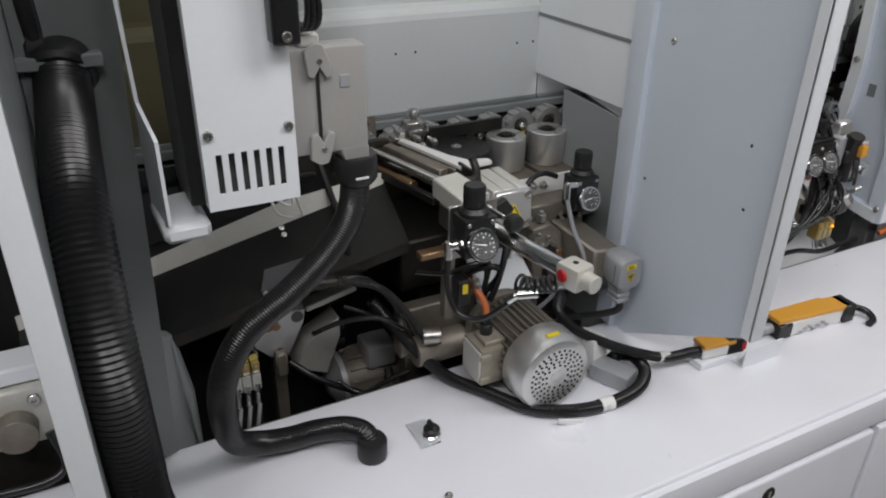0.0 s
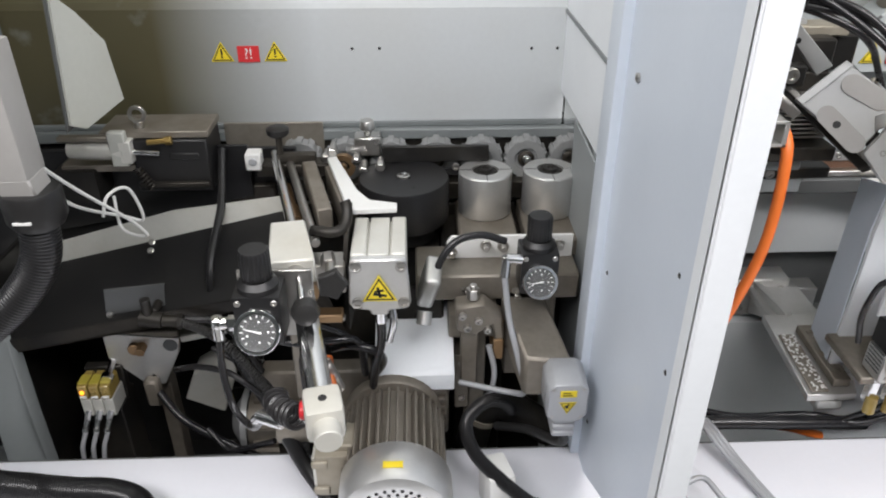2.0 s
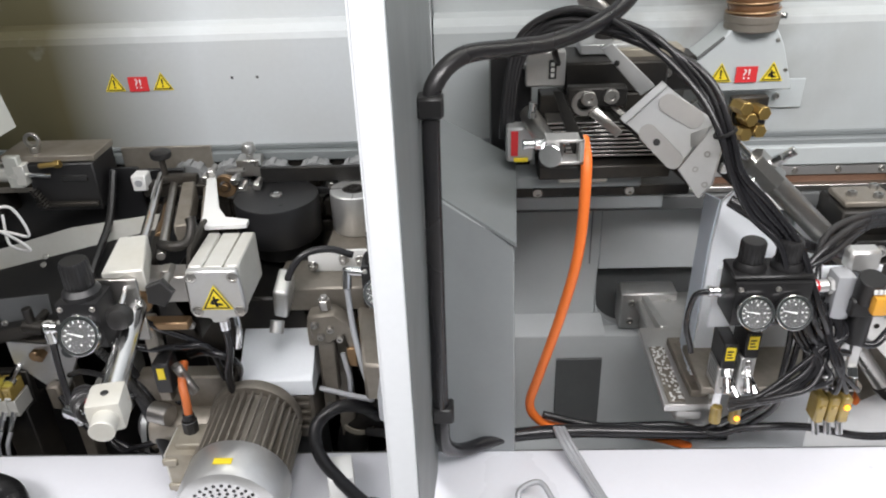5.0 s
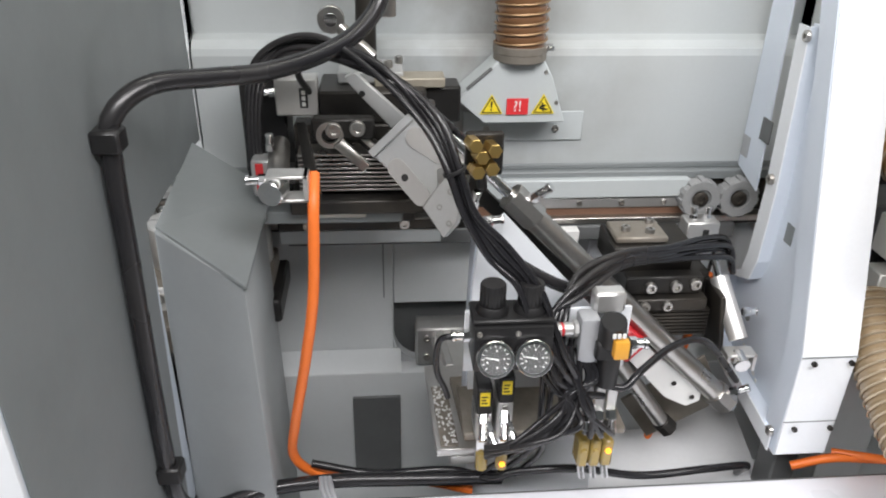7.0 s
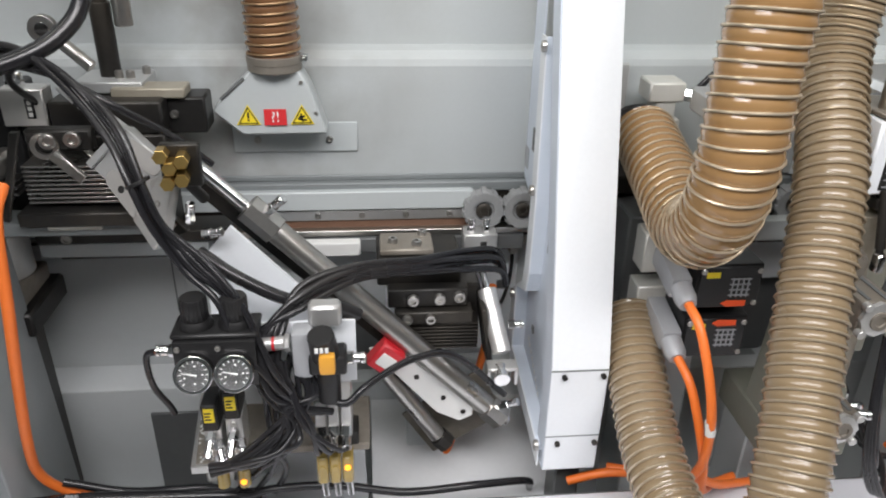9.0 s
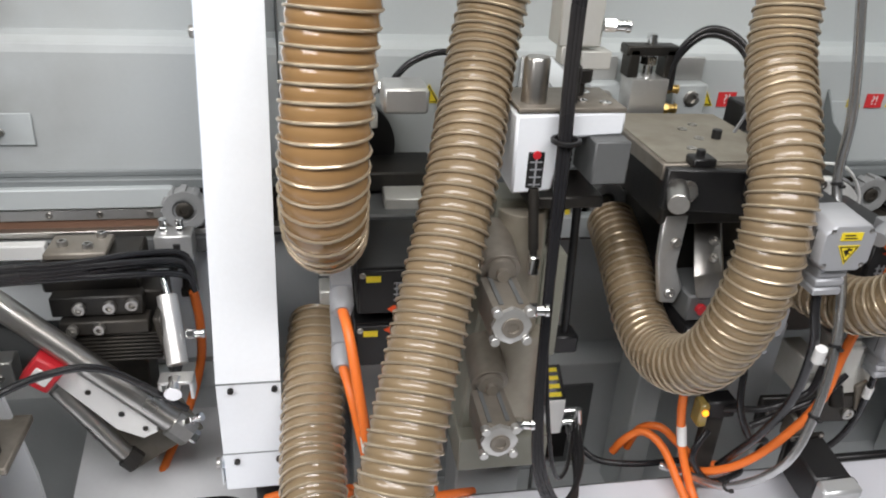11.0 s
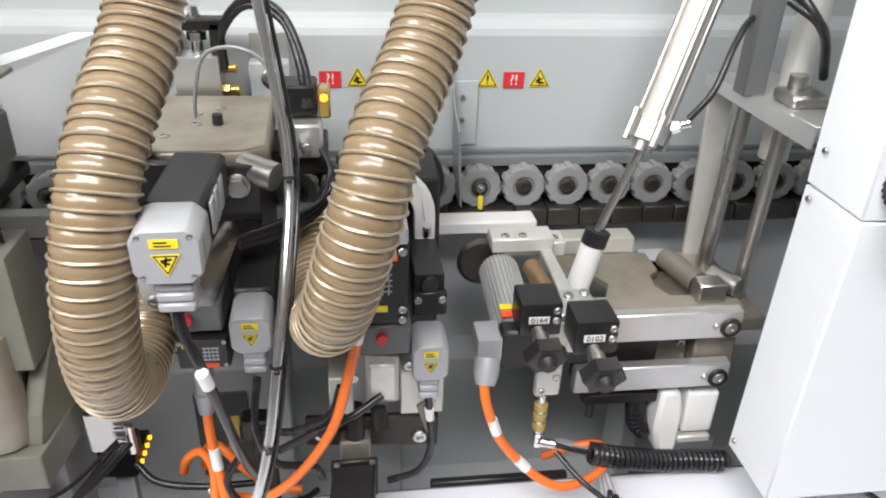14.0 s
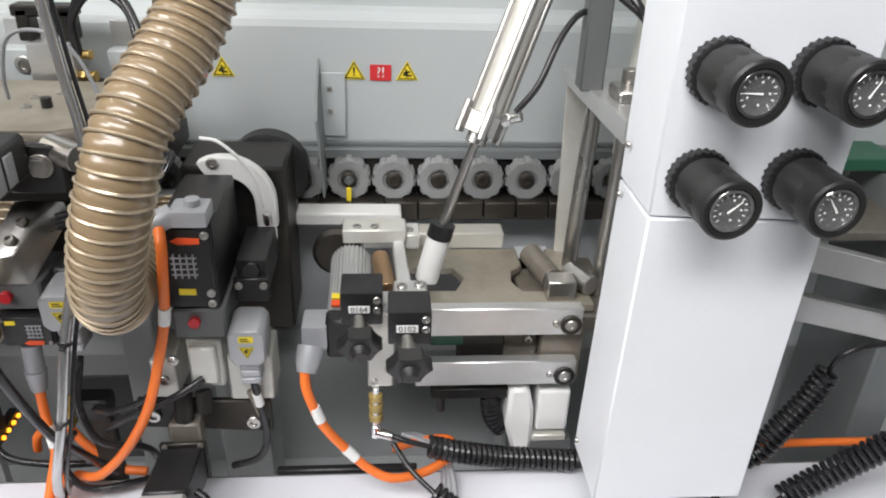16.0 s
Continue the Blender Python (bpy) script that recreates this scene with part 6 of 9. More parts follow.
part("rail_edge", prism([(1.118, 1.128, 1.090), (1.124, 1.128, 1.093), (1.262, 1.058, 0.985), (1.256, 1.058, 0.980)], (0, -0.003, 0), 0.0), STEEL, sa)
fitting((1.262, 1.04, 1.0), (0, -0.2, 1), sa, 0.0055, 0.03)
fitting((1.285, 1.035, 1.0), (0.2, -0.2, 1), sa, 0.0055, 0.028)
fitting((1.30, 1.03, 0.985), (1, -0.2, 0.2), sa, 0.006, 0.026)
part("rod_end", join(ring((1.113, 1.158, 1.211), (0, -1, 0), 0.017, 0.009, 0.012), cyl((1.122, 1.152, 1.203), (1.165, 1.145, 1.165), 0.008)), STEEL, sa)
part("rod_ball", cyl((1.113, 1.156, 1.211), (1.113, 1.146, 1.211), 0.009), CHROME, sa)
part("upright_cylinder", join(cyl((1.155, 1.24, 1.13), (1.155, 1.24, 1.23), 0.014), cyl((1.155, 1.24, 1.19), (1.155, 1.24, 1.6), 0.0105)), BLACKM, sa)
part("upright_tube", cyl((1.185, 1.235, 1.2), (1.185, 1.235, 1.6), 0.012), STEEL, sa)
bm1 = thing("brass_manifold", (1.291, 0.985, 1.06), "brass fitting manifold with hexagon nuts", "manifold")
for dx, dz in ((0, 0.004), (0.014, 0.012), (0.012, -0.010), (-0.008, 0.018), (-0.004, -0.014)):
    part("nut", cyl((1.283 + dx, 1.0, 1.085 + dz), (1.287 + dx, 0.972, 1.088 + dz), 0.0085, seg=6), BRASS, bm1)
part("backplate", box(1.27, 1.315, 1.0, 1.012, 1.06, 1.112, 0.002), BLACKM, bm1)
part("hanger", cyl((1.29, 1.01, 1.07), (1.30, 1.06, 1.02), 0.007), BLACKM, bm1)

# long diagonal cylinder
A, B = V((1.352, 1.098, 0.984)), V((1.684, 1.060, 0.664))
d = (B - A).normalized()
dc = thing("diagonal_cylinder", (1.5, 1.09, 0.83), "long steel air cylinder lying diagonally across the module", "air cylinder")
part("tube", cyl(A, B, 0.0165, seg=28), STEEL, dc)
part("head", cyl(A - d * 0.01, A + d * 0.04, 0.021, seg=8), STEEL, dc)
part("rod", cyl(A - d * 0.13, A, 0.008), CHROME, dc)
part("foot", cyl(B - d * 0.012, B + d * 0.02, 0.021, seg=8), STEEL, dc)
part("foot_nut", cyl(B + d * 0.02, B + d * 0.032, 0.010, seg=6), CHROME, dc)
fitting(A + d * 0.012 + V((0.012, -0.008, 0.012)), (0.7, -0.3, 0.7), dc, 0.0065, 0.034)
fitting(B + V((0.012, -0.008, 0.012)), (0.8, -0.3, 0.5), dc, 0.006, 0.03)
o = V((-0.022, 0.03, -0.028))
part("slide_rail", prism([A + o - d * 0.10 + V((0, 0, 0.016)), B + o - d * 0.06 + V((0, 0, 0.016)), B + o - d * 0.06 - V((0, 0, 0.014)), A + o - d * 0.10 - V((0, 0, 0.014))], (0, 0.012, 0), 0.001), BLACKM, dc)
part("second_rod", cyl(A + o * 0.6 + d * 0.30 + V((-0.03, 0, -0.04)), B + V((-0.08, 0.01, -0.055)), 0.0125), STEEL, dc)
part("second_cap", cyl(B + V((-0.08, 0.01, -0.055)), B + V((-0.065, 0.008, -0.07)), 0.016, seg=8), BLACKM, dc)
part("white_strip", prism([(1.50, 1.085, 0.765), (1.535, 1.08, 0.775), (1.655, 1.06, 0.672), (1.655, 1.06, 0.655), (1.635, 1.06, 0.645), (1.60, 1.065, 0.660)], (0, 0.006, 0), 0.001), NYLON, dc, "white plastic strip")
bolts([(1.57, 1.072, 0.722), (1.61, 1.064, 0.688), (1.64, 1.058, 0.665)], (0, -1, 0), 0.004, 0.002, dc, BLACKM)
part("red_valve", box(1.505, 1.545, 1.05, 1.075, 0.745, 0.790, 0.003, turn=(0, 40, 0)), REDP, dc, "red plastic valve body")
part("red_valve_label", box(1.513, 1.537, 1.047, 1.0505, 0.757, 0.778, 0.001, turn=(0, 40, 0)), LABELW, dc)
part("dark_plate", prism([(1.60, 1.10, 0.55), (1.71, 1.09, 0.63), (1.67, 1.10, 0.71), (1.55, 1.11, 0.62)], (0, 0.005, 0), 0.0005), DUSTY, dc)

# white pedestal with the regulators
pd = thing("valve_pedestal", (1.38, 1.05, 0.33), "white sheet metal pedestal behind the regulators", "pedestal")
part("sheet", prism([(1.290, 1.05, 0.60), (1.292, 1.05, 0.88), (1.298, 1.05, 0.950), (1.330, 1.05, 0.985), (1.46, 1.05, 0.84), (1.49, 1.05, 0.60), (1.50, 1.05, 0.325), (1.31, 1.05, 0.325)], (0.0, 0.006, 0), 0.0), WHITE, pd)
part("side_fold", prism([(1.290, 1.058, 0.60), (1.292, 1.058, 0.88), (1.298, 1.058, 0.948), (1.298, 1.12, 0.930), (1.291, 1.12, 0.60)], (-0.002, 0, 0), 0), BLUEW, pd)
part("mount_plate", box(1.272, 1.486, 0.965, 0.969, 0.800, 0.893, 0.001), WHITE, pd)
part("shelf", box(1.275, 1.50, 0.955, 1.06, 0.690, 0.702, 0.002), DUSTY, pd)
part("stay", box(1.36, 1.40, 0.969, 1.06, 0.80, 0.815, 0.001), WHITE, pd)
rg = thing("twin_regulator", (1.324, 0.93, 0.84), "black twin air regulator with two gauges and knobs", "regulator", "air pressure regulators")
part("body", box(1.277, 1.372, 0.907, 0.962, 0.842, 0.905, 0.003, 2), BLACK, rg)
part("cap", box(1.275, 1.374, 0.912, 0.960, 0.9055, 0.912, 0.002), BLACK, rg)
for x in (1.301, 1.347):
    part("bonnet", lathe((x, 0.936, 0.912), (0, 0, 1), [(0, 0), (0.020, 0), (0.020, 0.004), (0.0165, 0.010), (0, 0.010)], 24), BLACK, rg)
    part("knob", knurled((x, 0.936, 0.920), (0, 0, 1), 0.0158, 0.030, 22), BLACK, rg, "fluted black knob")
    gauge((x, 0.890, 0.872), (0, -0.93, 0.37), 0.0225, rg, 2.95)
    bolt((x - 0.018, 0.907, 0.897), (0, -1, 0), 0.0035, 0.003, rg)
fitting((1.278, 0.931, 0.880), (-1, 0, 0), rg, 0.007, 0.026)
part("outlet", join(cyl((1.372, 0.933, 0.882), (1.402, 0.933, 0.884), 0.0085), cyl((1.402, 0.933, 0.884), (1.408, 0.933, 0.884), 0.011, seg=6)), ALU, rg)
part("outlet_band", cyl((1.386, 0.933, 0.883), (1.391, 0.933, 0.883), 0.0087), REDP, rg)
so = thing("shutoff_valve", (1.455, 0.92, 0.80), "black shut-off valve with an orange slide", "valve")
part("body", join(cyl((1.452, 0.93, 0.80), (1.452, 0.93, 0.875), 0.0145, seg=20), cyl((1.450, 0.925, 0.870), (1.446, 0.915, 0.905), 0.0175, 0.016, seg=20), box(1.43, 1.475, 0.915, 0.95, 0.845, 0.872, 0.003)), BLACK, so)
part("slide", box(1.444, 1.463, 0.893, 0.906, 0.862, 0.888, 0.004, 2), ORANGEP, so, "orange slide")
part("clear_bowl", box(1.410, 1.435, 0.925, 0.955, 0.835, 0.90, 0.006, 2), CONN, so)
part("top_clamp", box(1.43, 1.47, 0.945, 0.968, 0.895, 0.925, 0.004), ALU, so)
fitting((1.472, 0.93, 0.862), (1, -0.1, 0), so, 0.007, 0.026)
part("print", join(*[box(1.440 + 0.006 * k, 1.444 + 0.006 * k, 0.8945, 0.8965, 0.893, 0.899, 0) for k in range(3)]), LABELW, so)
for k, x in enumerate((1.299, 1.327)):
    vv = thing("single_valve", (x, 0.96, 0.70), "slim pneumatic valve with a yellow-marked head", "valve", "single valves")
    dz = 0.018 * k - 0.018
    part("head", box(x - 0.010, x + 0.010, 0.938, 0.985, 0.766 + dz, 0.808 + dz, 0.002), BLACK, vv)
    part("sticker", box(x - 0.0065, x + 0.0065, 0.9365, 0.939, 0.782 + dz, 0.803 + dz, 0.0003), YELLOW, vv)
    part("sticker_print", join(*[box(x - 0.005, x + 0.003 - 0.002 * (q % 2), 0.9358, 0.9366, 0.786 + dz + 0.005 * q, 0.788 + dz + 0.005 * q, 0) for q in range(3)]), PRINT, vv)
    part("body", box(x - 0.0105, x + 0.0105, 0.942, 0.985, 0.703, 0.764 + dz, 0.002), ALU, vv)
    part("vent_slots", join(*[box(x - 0.0108, x - 0.0102, 0.948, 0.980, 0.715 + 0.006 * q, 0.7175 + 0.006 * q, 0) for q in range(6)]), DGREY, vv)
    bolts([(x, 0.942, 0.756 + dz), (x, 0.942, 0.712)], (0, -1, 0), 0.004, 0.002, vv)
    fitting((x, 0.947, 0.748), (-0.1, -0.75, -0.6), vv, 0.006, 0.04)
    fitting((x + 0.004, 0.947, 0.730), (0.3, -0.75, -0.6), vv, 0.006, 0.036)
    part("lower_plug", box(x - 0.006, x + 0.006, 0.955, 0.97, 0.655, 0.703, 0.001), CHROME, vv)
    part("amber_plug", cyl((x + 0.002, 0.955, 0.640), (x + 0.002, 0.957, 0.668), 0.0085), AMBER, vv)
    if k:
        part("led", cyl((x + 0.002, 0.945, 0.652), (x + 0.002, 0.949, 0.652), 0.004), LED, vv)
vr = thing("valve_block", (1.46, 0.95, 0.70), "row of three alloy valves with push-in fittings", "valve block", "valve blocks")
for k in range(3):
    x = 1.437 + 0.0165 * k
    part("valve", box(x - 0.0075, x + 0.0075, 0.945, 0.985, 0.725, 0.785, 0.002), ALU, vr)
    fitting((x, 0.944, 0.745), (0, -0.5, -0.85), vr, 0.0065, 0.032)
    s = part("solenoid", box(x - 0.0075, x + 0.0075, 0.93, 0.96, 0.655, 0.700, 0.003), AMBER, vr, "amber clear solenoid plug")
    part("led", cyl((x, 0.927, 0.685), (x, 0.931, 0.685), 0.004), LED if k == 2 else AMBER, s)
    part("tip", cyl((x, 0.943, 0.655), (x + 0.003, 0.935, 0.632), 0.005), CHROME, s)
part("manifold", box(1.425, 1.485, 0.955, 0.99, 0.700, 0.724, 0.002), BLACKM, vr)
pf = thing("chip_plate", (1.27, 1.08, 0.60), "alloy bracket with a perforated steel chip plate", "bracket")
part("plate", prism([(1.234, 1.168, 0.659), (1.362, 1.168, 0.659), (1.318, 1.008, 0.626), (1.243, 1.008, 0.626)], (0, 0, -0.013), 0.001), ALU, pf)
part("grater", prism([(1.242, 1.122, 0.6505), (1.266, 1.122, 0.6505), (1.276, 1.011, 0.6275), (1.250, 1.011, 0.6275)], (0, 0, 0.003), 0.0008), DUSTY, pf, "perforated steel strip")
rnd = random.Random(4)
part("chips", join(*[lathe((1.243 + 0.022 * u + 0.009 * v, 1.120 - 0.107 * v, 0.6533 - 0.0222 * v), (0, -0.2, 1), [(0, 0), (0.0021, 0), (0.0012, 0.0013), (0, 0.0013)], 6) for u, v in [(rnd.random(), rnd.random()) for _ in range(90)]]), LABELW, pf)
part("bar", prism([(1.272, 1.130, 0.6520), (1.298, 1.130, 0.6520), (1.312, 1.020, 0.6295), (1.285, 1.020, 0.6295)], (0, 0, 0.014), 0.0015), DUSTY, pf, "oily steel bar")
for v in (0.15, 0.55, 0.85):
    bolt((1.285 + 0.013 * v, 1.130 - 0.11 * v, 0.6662 - 0.0225 * v), (0, -0.2, 1), 0.006, 0.002, pf, DUSTY)
part("saw_strip", join(*[box(1.300 + 0.0012 * k, 1.3035 + 0.0012 * k, 1.124 - 0.0088 * k, 1.129 - 0.0088 * k, 0.652 - 0.0018 * k, 0.666 - 0.0018 * k, 0) for k in range(12)]), LABELW, pf)
part("lower_block", box(1.262, 1.304, 1.010, 1.040, 0.592, 0.613, 0.003), ALU, pf)
part("wall_bracket", join(box(1.226, 1.328, 1.272, 1.318, 0.583, 0.660, 0.003), box(1.3285, 1.388, 1.280, 1.318, 0.583, 0.634, 0.002)), ALU, pf)
part("rib", prism([(1.262, 1.272, 0.655), (1.262, 1.272, 0.590), (1.270, 1.166, 0.640), (1.270, 1.166, 0.662)], (0.012, 0, 0), 0.001), ALU, pf)
part("under_arm", box(1.255, 1.345, 1.150, 1.285, 0.628, 0.645, 0.003), ALU, pf)
bolts([(1.245, 1.272, 0.641), (1.245, 1.272, 0.602), (1.312, 1.272, 0.641), (1.300, 1.272, 0.602), (1.368, 1.280, 0.604)], (0, -1, 0), 0.0068, 0.005, pf)

# right trimming head, lowered
rh = thing("trimming_head", (1.6, 1.15, 0.78), "black trimming head with bolts, slats and a digital counter", "trimming head", "trimming heads")
part("front_bar", box(1.53, 1.648, 1.112, 1.135, 0.818, 0.848, 0.002), BLACKM, rh)
part("lower_bar", box(1.54, 1.655, 1.10, 1.13, 0.795, 0.816, 0.002), BLACKM, rh)
bolts([(1.567, 1.112, 0.832), (1.606, 1.112, 0.833), (1.635, 1.112, 0.836)], (0, -1, 0), 0.009, 0.008, rh)
bolts([(1.558, 1.10, 0.806), (1.592, 1.10, 0.807)], (0, -1, 0), 0.008, 0.008, rh)
part("top_body", box(1.515, 1.64, 1.14, 1.225, 0.840, 0.884, 0.003), BLACKM, rh)
part("top_plate", box(1.52, 1.60, 1.15, 1.21, 0.885, 0.895, 0.002), DUSTY, rh)
bolts([(1.54, 1.175, 0.895), (1.575, 1.165, 0.895), (1.585, 1.20, 0.895)], (0, 0, 1), 0.007, 0.008, rh)
for k in range(8):
    part("slat", box(1.555, 1.665, 1.105, 1.14, 0.748 + 0.006 * k, 0.7508 + 0.006 * k, 0.0005), BLACKM, rh)
part("rear", box(1.56, 1.67, 1.14, 1.20, 0.74, 0.84, 0.003), BLACKM, rh)
cb = part("counter", box(1.652, 1.705, 1.205, 1.24, 0.842, 0.890, 0.002), ALU, rh, "aluminium counter box")
part("window", box(1.678, 1.688, 1.2035, 1.207, 0.853, 0.878, 0.001), PRINT, cb)
for x in (1.665, 1.688):
    fitting((x, 1.22, 0.890), (0, 0, 1), cb, 0.006, 0.022)
part("side_plate", box(1.672, 1.680, 1.08, 1.16, 0.72, 0.83, 0.002, turn=(0, -8, 0)), BLACKM, rh)
part("carriage_post", box(1.56, 1.62, 1.20, 1.26, 0.60, 0.84, 0.002), BLACKM, rh)
part("carriage_base", box(1.56, 1.62, 1.17, 1.26, 0.325, 0.60, 0.003), GREYL, rh)
rc = thing("lifting_cylinder", (1.68, 1.1, 0.78), "small steel air cylinder with a forked end", "air cylinder", "lifting cylinders")
part("tube", cyl((1.678, 1.125, 0.838), (1.694, 1.06, 0.768), 0.014, seg=24), ALU, rc)
part("rod", cyl((1.672, 1.14, 0.862), (1.678, 1.125, 0.838), 0.005), CHROME, rc)
part("fork", join(box(1.670, 1.715, 1.035, 1.06, 0.752, 0.757, 0.001), box(1.670, 1.675, 1.035, 1.06, 0.728, 0.757, 0.001), box(1.710, 1.715, 1.035, 1.06, 0.728, 0.757, 0.001)), ALU, rc)
part("pin", cyl((1.690, 1.05, 0.748), (1.690, 1.025, 0.745), 0.012), CHROME, rc)
fitting((1.705, 1.085, 0.80), (1, 0, 0), rc, 0.006, 0.024)

# cables and hoses
cc = thing("wall_cable", (0.9, 0.9, 0.6), "thick black cable clipped to the partition plate", "cable")
part("sheath", tube([(1.34, 1.0, 0.575), (1.20, 0.995, 0.585), (1.10, 0.995, 0.588), (1.0, 0.985, 0.588), (0.935, 0.945, 0.60), (0.909, 0.905, 0.65), (0.907, 0.884, 0.725), (0.907, 0.885, 0.85), (0.908, 0.892, 1.0), (0.909, 0.897, 1.12), (0.914, 0.905, 1.165), (0.945, 0.935, 1.188), (1.0, 0.975, 1.185), (1.05, 1.01, 1.182), (1.11, 1.055, 1.192), (1.155, 1.09, 1.215), (1.18, 1.12, 1.26), (1.19, 1.15, 1.38), (1.19, 1.16, 1.6)], 0.0105, 14), CABLE, cc)
for y, z in ((0.897, 1.145), (0.884, 0.728)):
    part("clip", box(0.895, 0.924, y - 0.014, y + 0.014, z - 0.012, z + 0.012, 0.003), BLACK, cc)
cable([(1.094, 1.0, 1.065), (1.094, 0.966, 1.035), (1.088, 0.952, 0.93), (1.071, 0.961, 0.827), (1.047, 0.985, 0.705), (1.037, 1.007, 0.632), (1.056, 1.022, 0.585), (1.095, 1.032, 0.560), (1.148, 1.035, 0.550), (1.234, 1.027, 0.545), (1.30, 1.03, 0.52)], 0.0070, ORANGE, "orange power cable hanging from the trimming head", "orange_cable", "orange cables")
cable([(1.70, 1.20, 0.80), (1.702, 1.21, 0.74), (1.695, 1.22, 0.66), (1.67, 1.20, 0.58), (1.62, 1.15, 0.48), (1.58, 1.1, 0.40)], 0.0070, ORANGE, "orange power cable behind the lowered head", "orange_cable", "orange cables")
for k in range(4):
    a, b = 0.0045 * (k - 1.5), 0.005 * ((k * 2) % 3 - 1)
    cable([(1.005 + a, 1.13, 1.02), (1.012 + a, 1.12, 1.108), (1.028 + a, 1.11, 1.161 - a), (1.064, 1.10 + b, 1.189 - a * 1.5), (1.112, 1.08 + b, 1.192 - a * 1.5), (1.178 + a, 1.03, 1.176 + b), (1.23 + a, 0.99 + b, 1.13 + a), (1.254 + a, 0.962 + b, 1.08), (1.271 + a, 0.955 + b, 1.034), (1.305 + a * 1.6, 0.945, 0.987 + a), (1.342 + a * 1.8, 0.935 + b, 0.946), (1.362 + a * 2, 0.922 + b, 0.895), (1.385 + a, 0.91, 0.84 - 3 * b), (1.412 + a, 0.92, 0.80)], 0.0044, CABLE, "black air hose in a bundle over the swing arm", "air_hose", "bundled air hoses", "hose")
cable([(1.085, 1.18, 1.10), (1.07, 1.13, 1.15), (1.10, 1.10, 1.178), (1.16, 1.07, 1.166), (1.21, 1.06, 1.14), (1.26, 1.10, 1.09), (1.30, 1.13, 1.04)], 0.0045, CABLE, "black air hose passing behind the milled plate", "air_hose", "air hoses", "hose")
part("tie", ring((1.2535, 0.963, 1.083), (0.4, -0.15, -0.9), 0.0145, 0.0120, 0.004, 16), BLACK, bm1)
cable([(1.295, 1.02, 0.965), (1.34, 1.0, 0.94), (1.40, 1.0, 0.905), (1.45, 1.02, 0.885), (1.49, 1.03, 0.86)], 0.0085, CABLE, "thick black hose crossing behind the cylinder", "air_hose", "air hoses", "hose")
for k in range(5):
    a, b = 0.007 * (k - 2), 0.005 * ((k * 3) % 5 - 2)
    cable([(1.44 + a, 0.935, 0.775), (1.40 + a, 0.925, 0.795), (1.378 + a, 0.93, 0.84), (1.382 + a, 0.95, 0.885), (1.42, 0.985 + a, 0.918 + b), (1.49, 1.03, 0.925 + b), (1.57, 1.08, 0.905 + b), (1.65, 1.13 + a, 0.888 + b), (1.70, 1.16 + a, 0.868 + b), (1.712, 1.15, 0.83)], 0.0048, CABLE, "black air hose in a bundle to the lowered head", "air_hose", "bundled air hoses", "hose")
rnd = random.Random(11)
for k in range(7):
    j1, j2, j3 = rnd.uniform(-0.012, 0.012), rnd.uniform(-0.012, 0.012), rnd.uniform(-0.012, 0.012)
    cable([(1.298 + 0.013 * (k % 3), 0.912, 0.716 - 0.008 * (k // 3)), (1.33 + 0.008 * k, 0.90 + j2, 0.733 + j1), (1.372 + 0.007 * k, 0.90 + j3, 0.762 + j2), (1.408 + j1, 0.915, 0.788 + j3), (1.425 + j2, 0.922, 0.812), (1.418 + j3, 0.935, 0.85 + j1)], 0.0040, CABLE, "black air hose fanning out to the slim valves", "air_hose", "valve air hoses", "hose")
for k in range(3):
    j1, j2 = rnd.uniform(-0.01, 0.01), rnd.uniform(-0.01, 0.01)
    cable([(1.437 + 0.0165 * k, 0.925, 0.722), (1.434 + 0.012 * k, 0.905, 0.745 + j1), (1.428 + j2, 0.902, 0.785), (1.415 + j1, 0.915, 0.825), (1.40 + j2, 0.93, 0.86)], 0.0038, CABLE, "black air hose rising from an alloy valve", "air_hose", "valve air hoses", "hose")
for k in range(3):
    cable([(1.37 + 0.018 * k, 0.945, 0.86), (1.372 + 0.012 * k, 0.935, 0.80), (1.375 + 0.006 * k * k, 0.94, 0.72), (1.385 - 0.018 * k, 0.96, 0.66), (1.36 - 0.03 * k, 1.0, 0.58)], 0.0042, CABLE, "black cable hanging between the valves", "cable", "hanging cables")
cable([(1.455, 0.925, 0.80), (1.475, 0.92, 0.80), (1.50, 0.935, 0.815), (1.56, 0.98, 0.82), (1.62, 1.01, 0.80), (1.70, 1.05, 0.70)], 0.005, CABLE, "black air hose to the foot of the diagonal cylinder", "air_hose", "air hoses", "hose")
cable([(1.256, 0.93, 0.88), (1.238, 0.935, 0.87), (1.236, 0.945, 0.82), (1.248, 0.955, 0.78), (1.252, 0.957, 0.765)], 0.004, CABLE, "black air hose curving down from the twin regulator", "air_hose", "air hoses", "hose")
cable([(1.06, 1.02, 0.60), (1.15, 1.02, 0.575), (1.26, 1.02, 0.575), (1.32, 0.99, 0.585), (1.36, 0.985, 0.60), (1.45, 0.985, 0.60), (1.55, 0.99, 0.575), (1.66, 1.0, 0.572), (1.74, 1.03, 0.545), (1.76, 1.08, 0.48)], 0.006, CABLE, "black cable lying along the bed edge")
cable([(1.80, 1.01, 0.56), (1.85, 1.0, 0.582), (1.90, 0.99, 0.588), (1.96, 0.985, 0.582), (2.02, 1.0, 0.55)], 0.0070, ORANGE, "orange cable lying along the bed edge", "orange_cable", "orange cables")
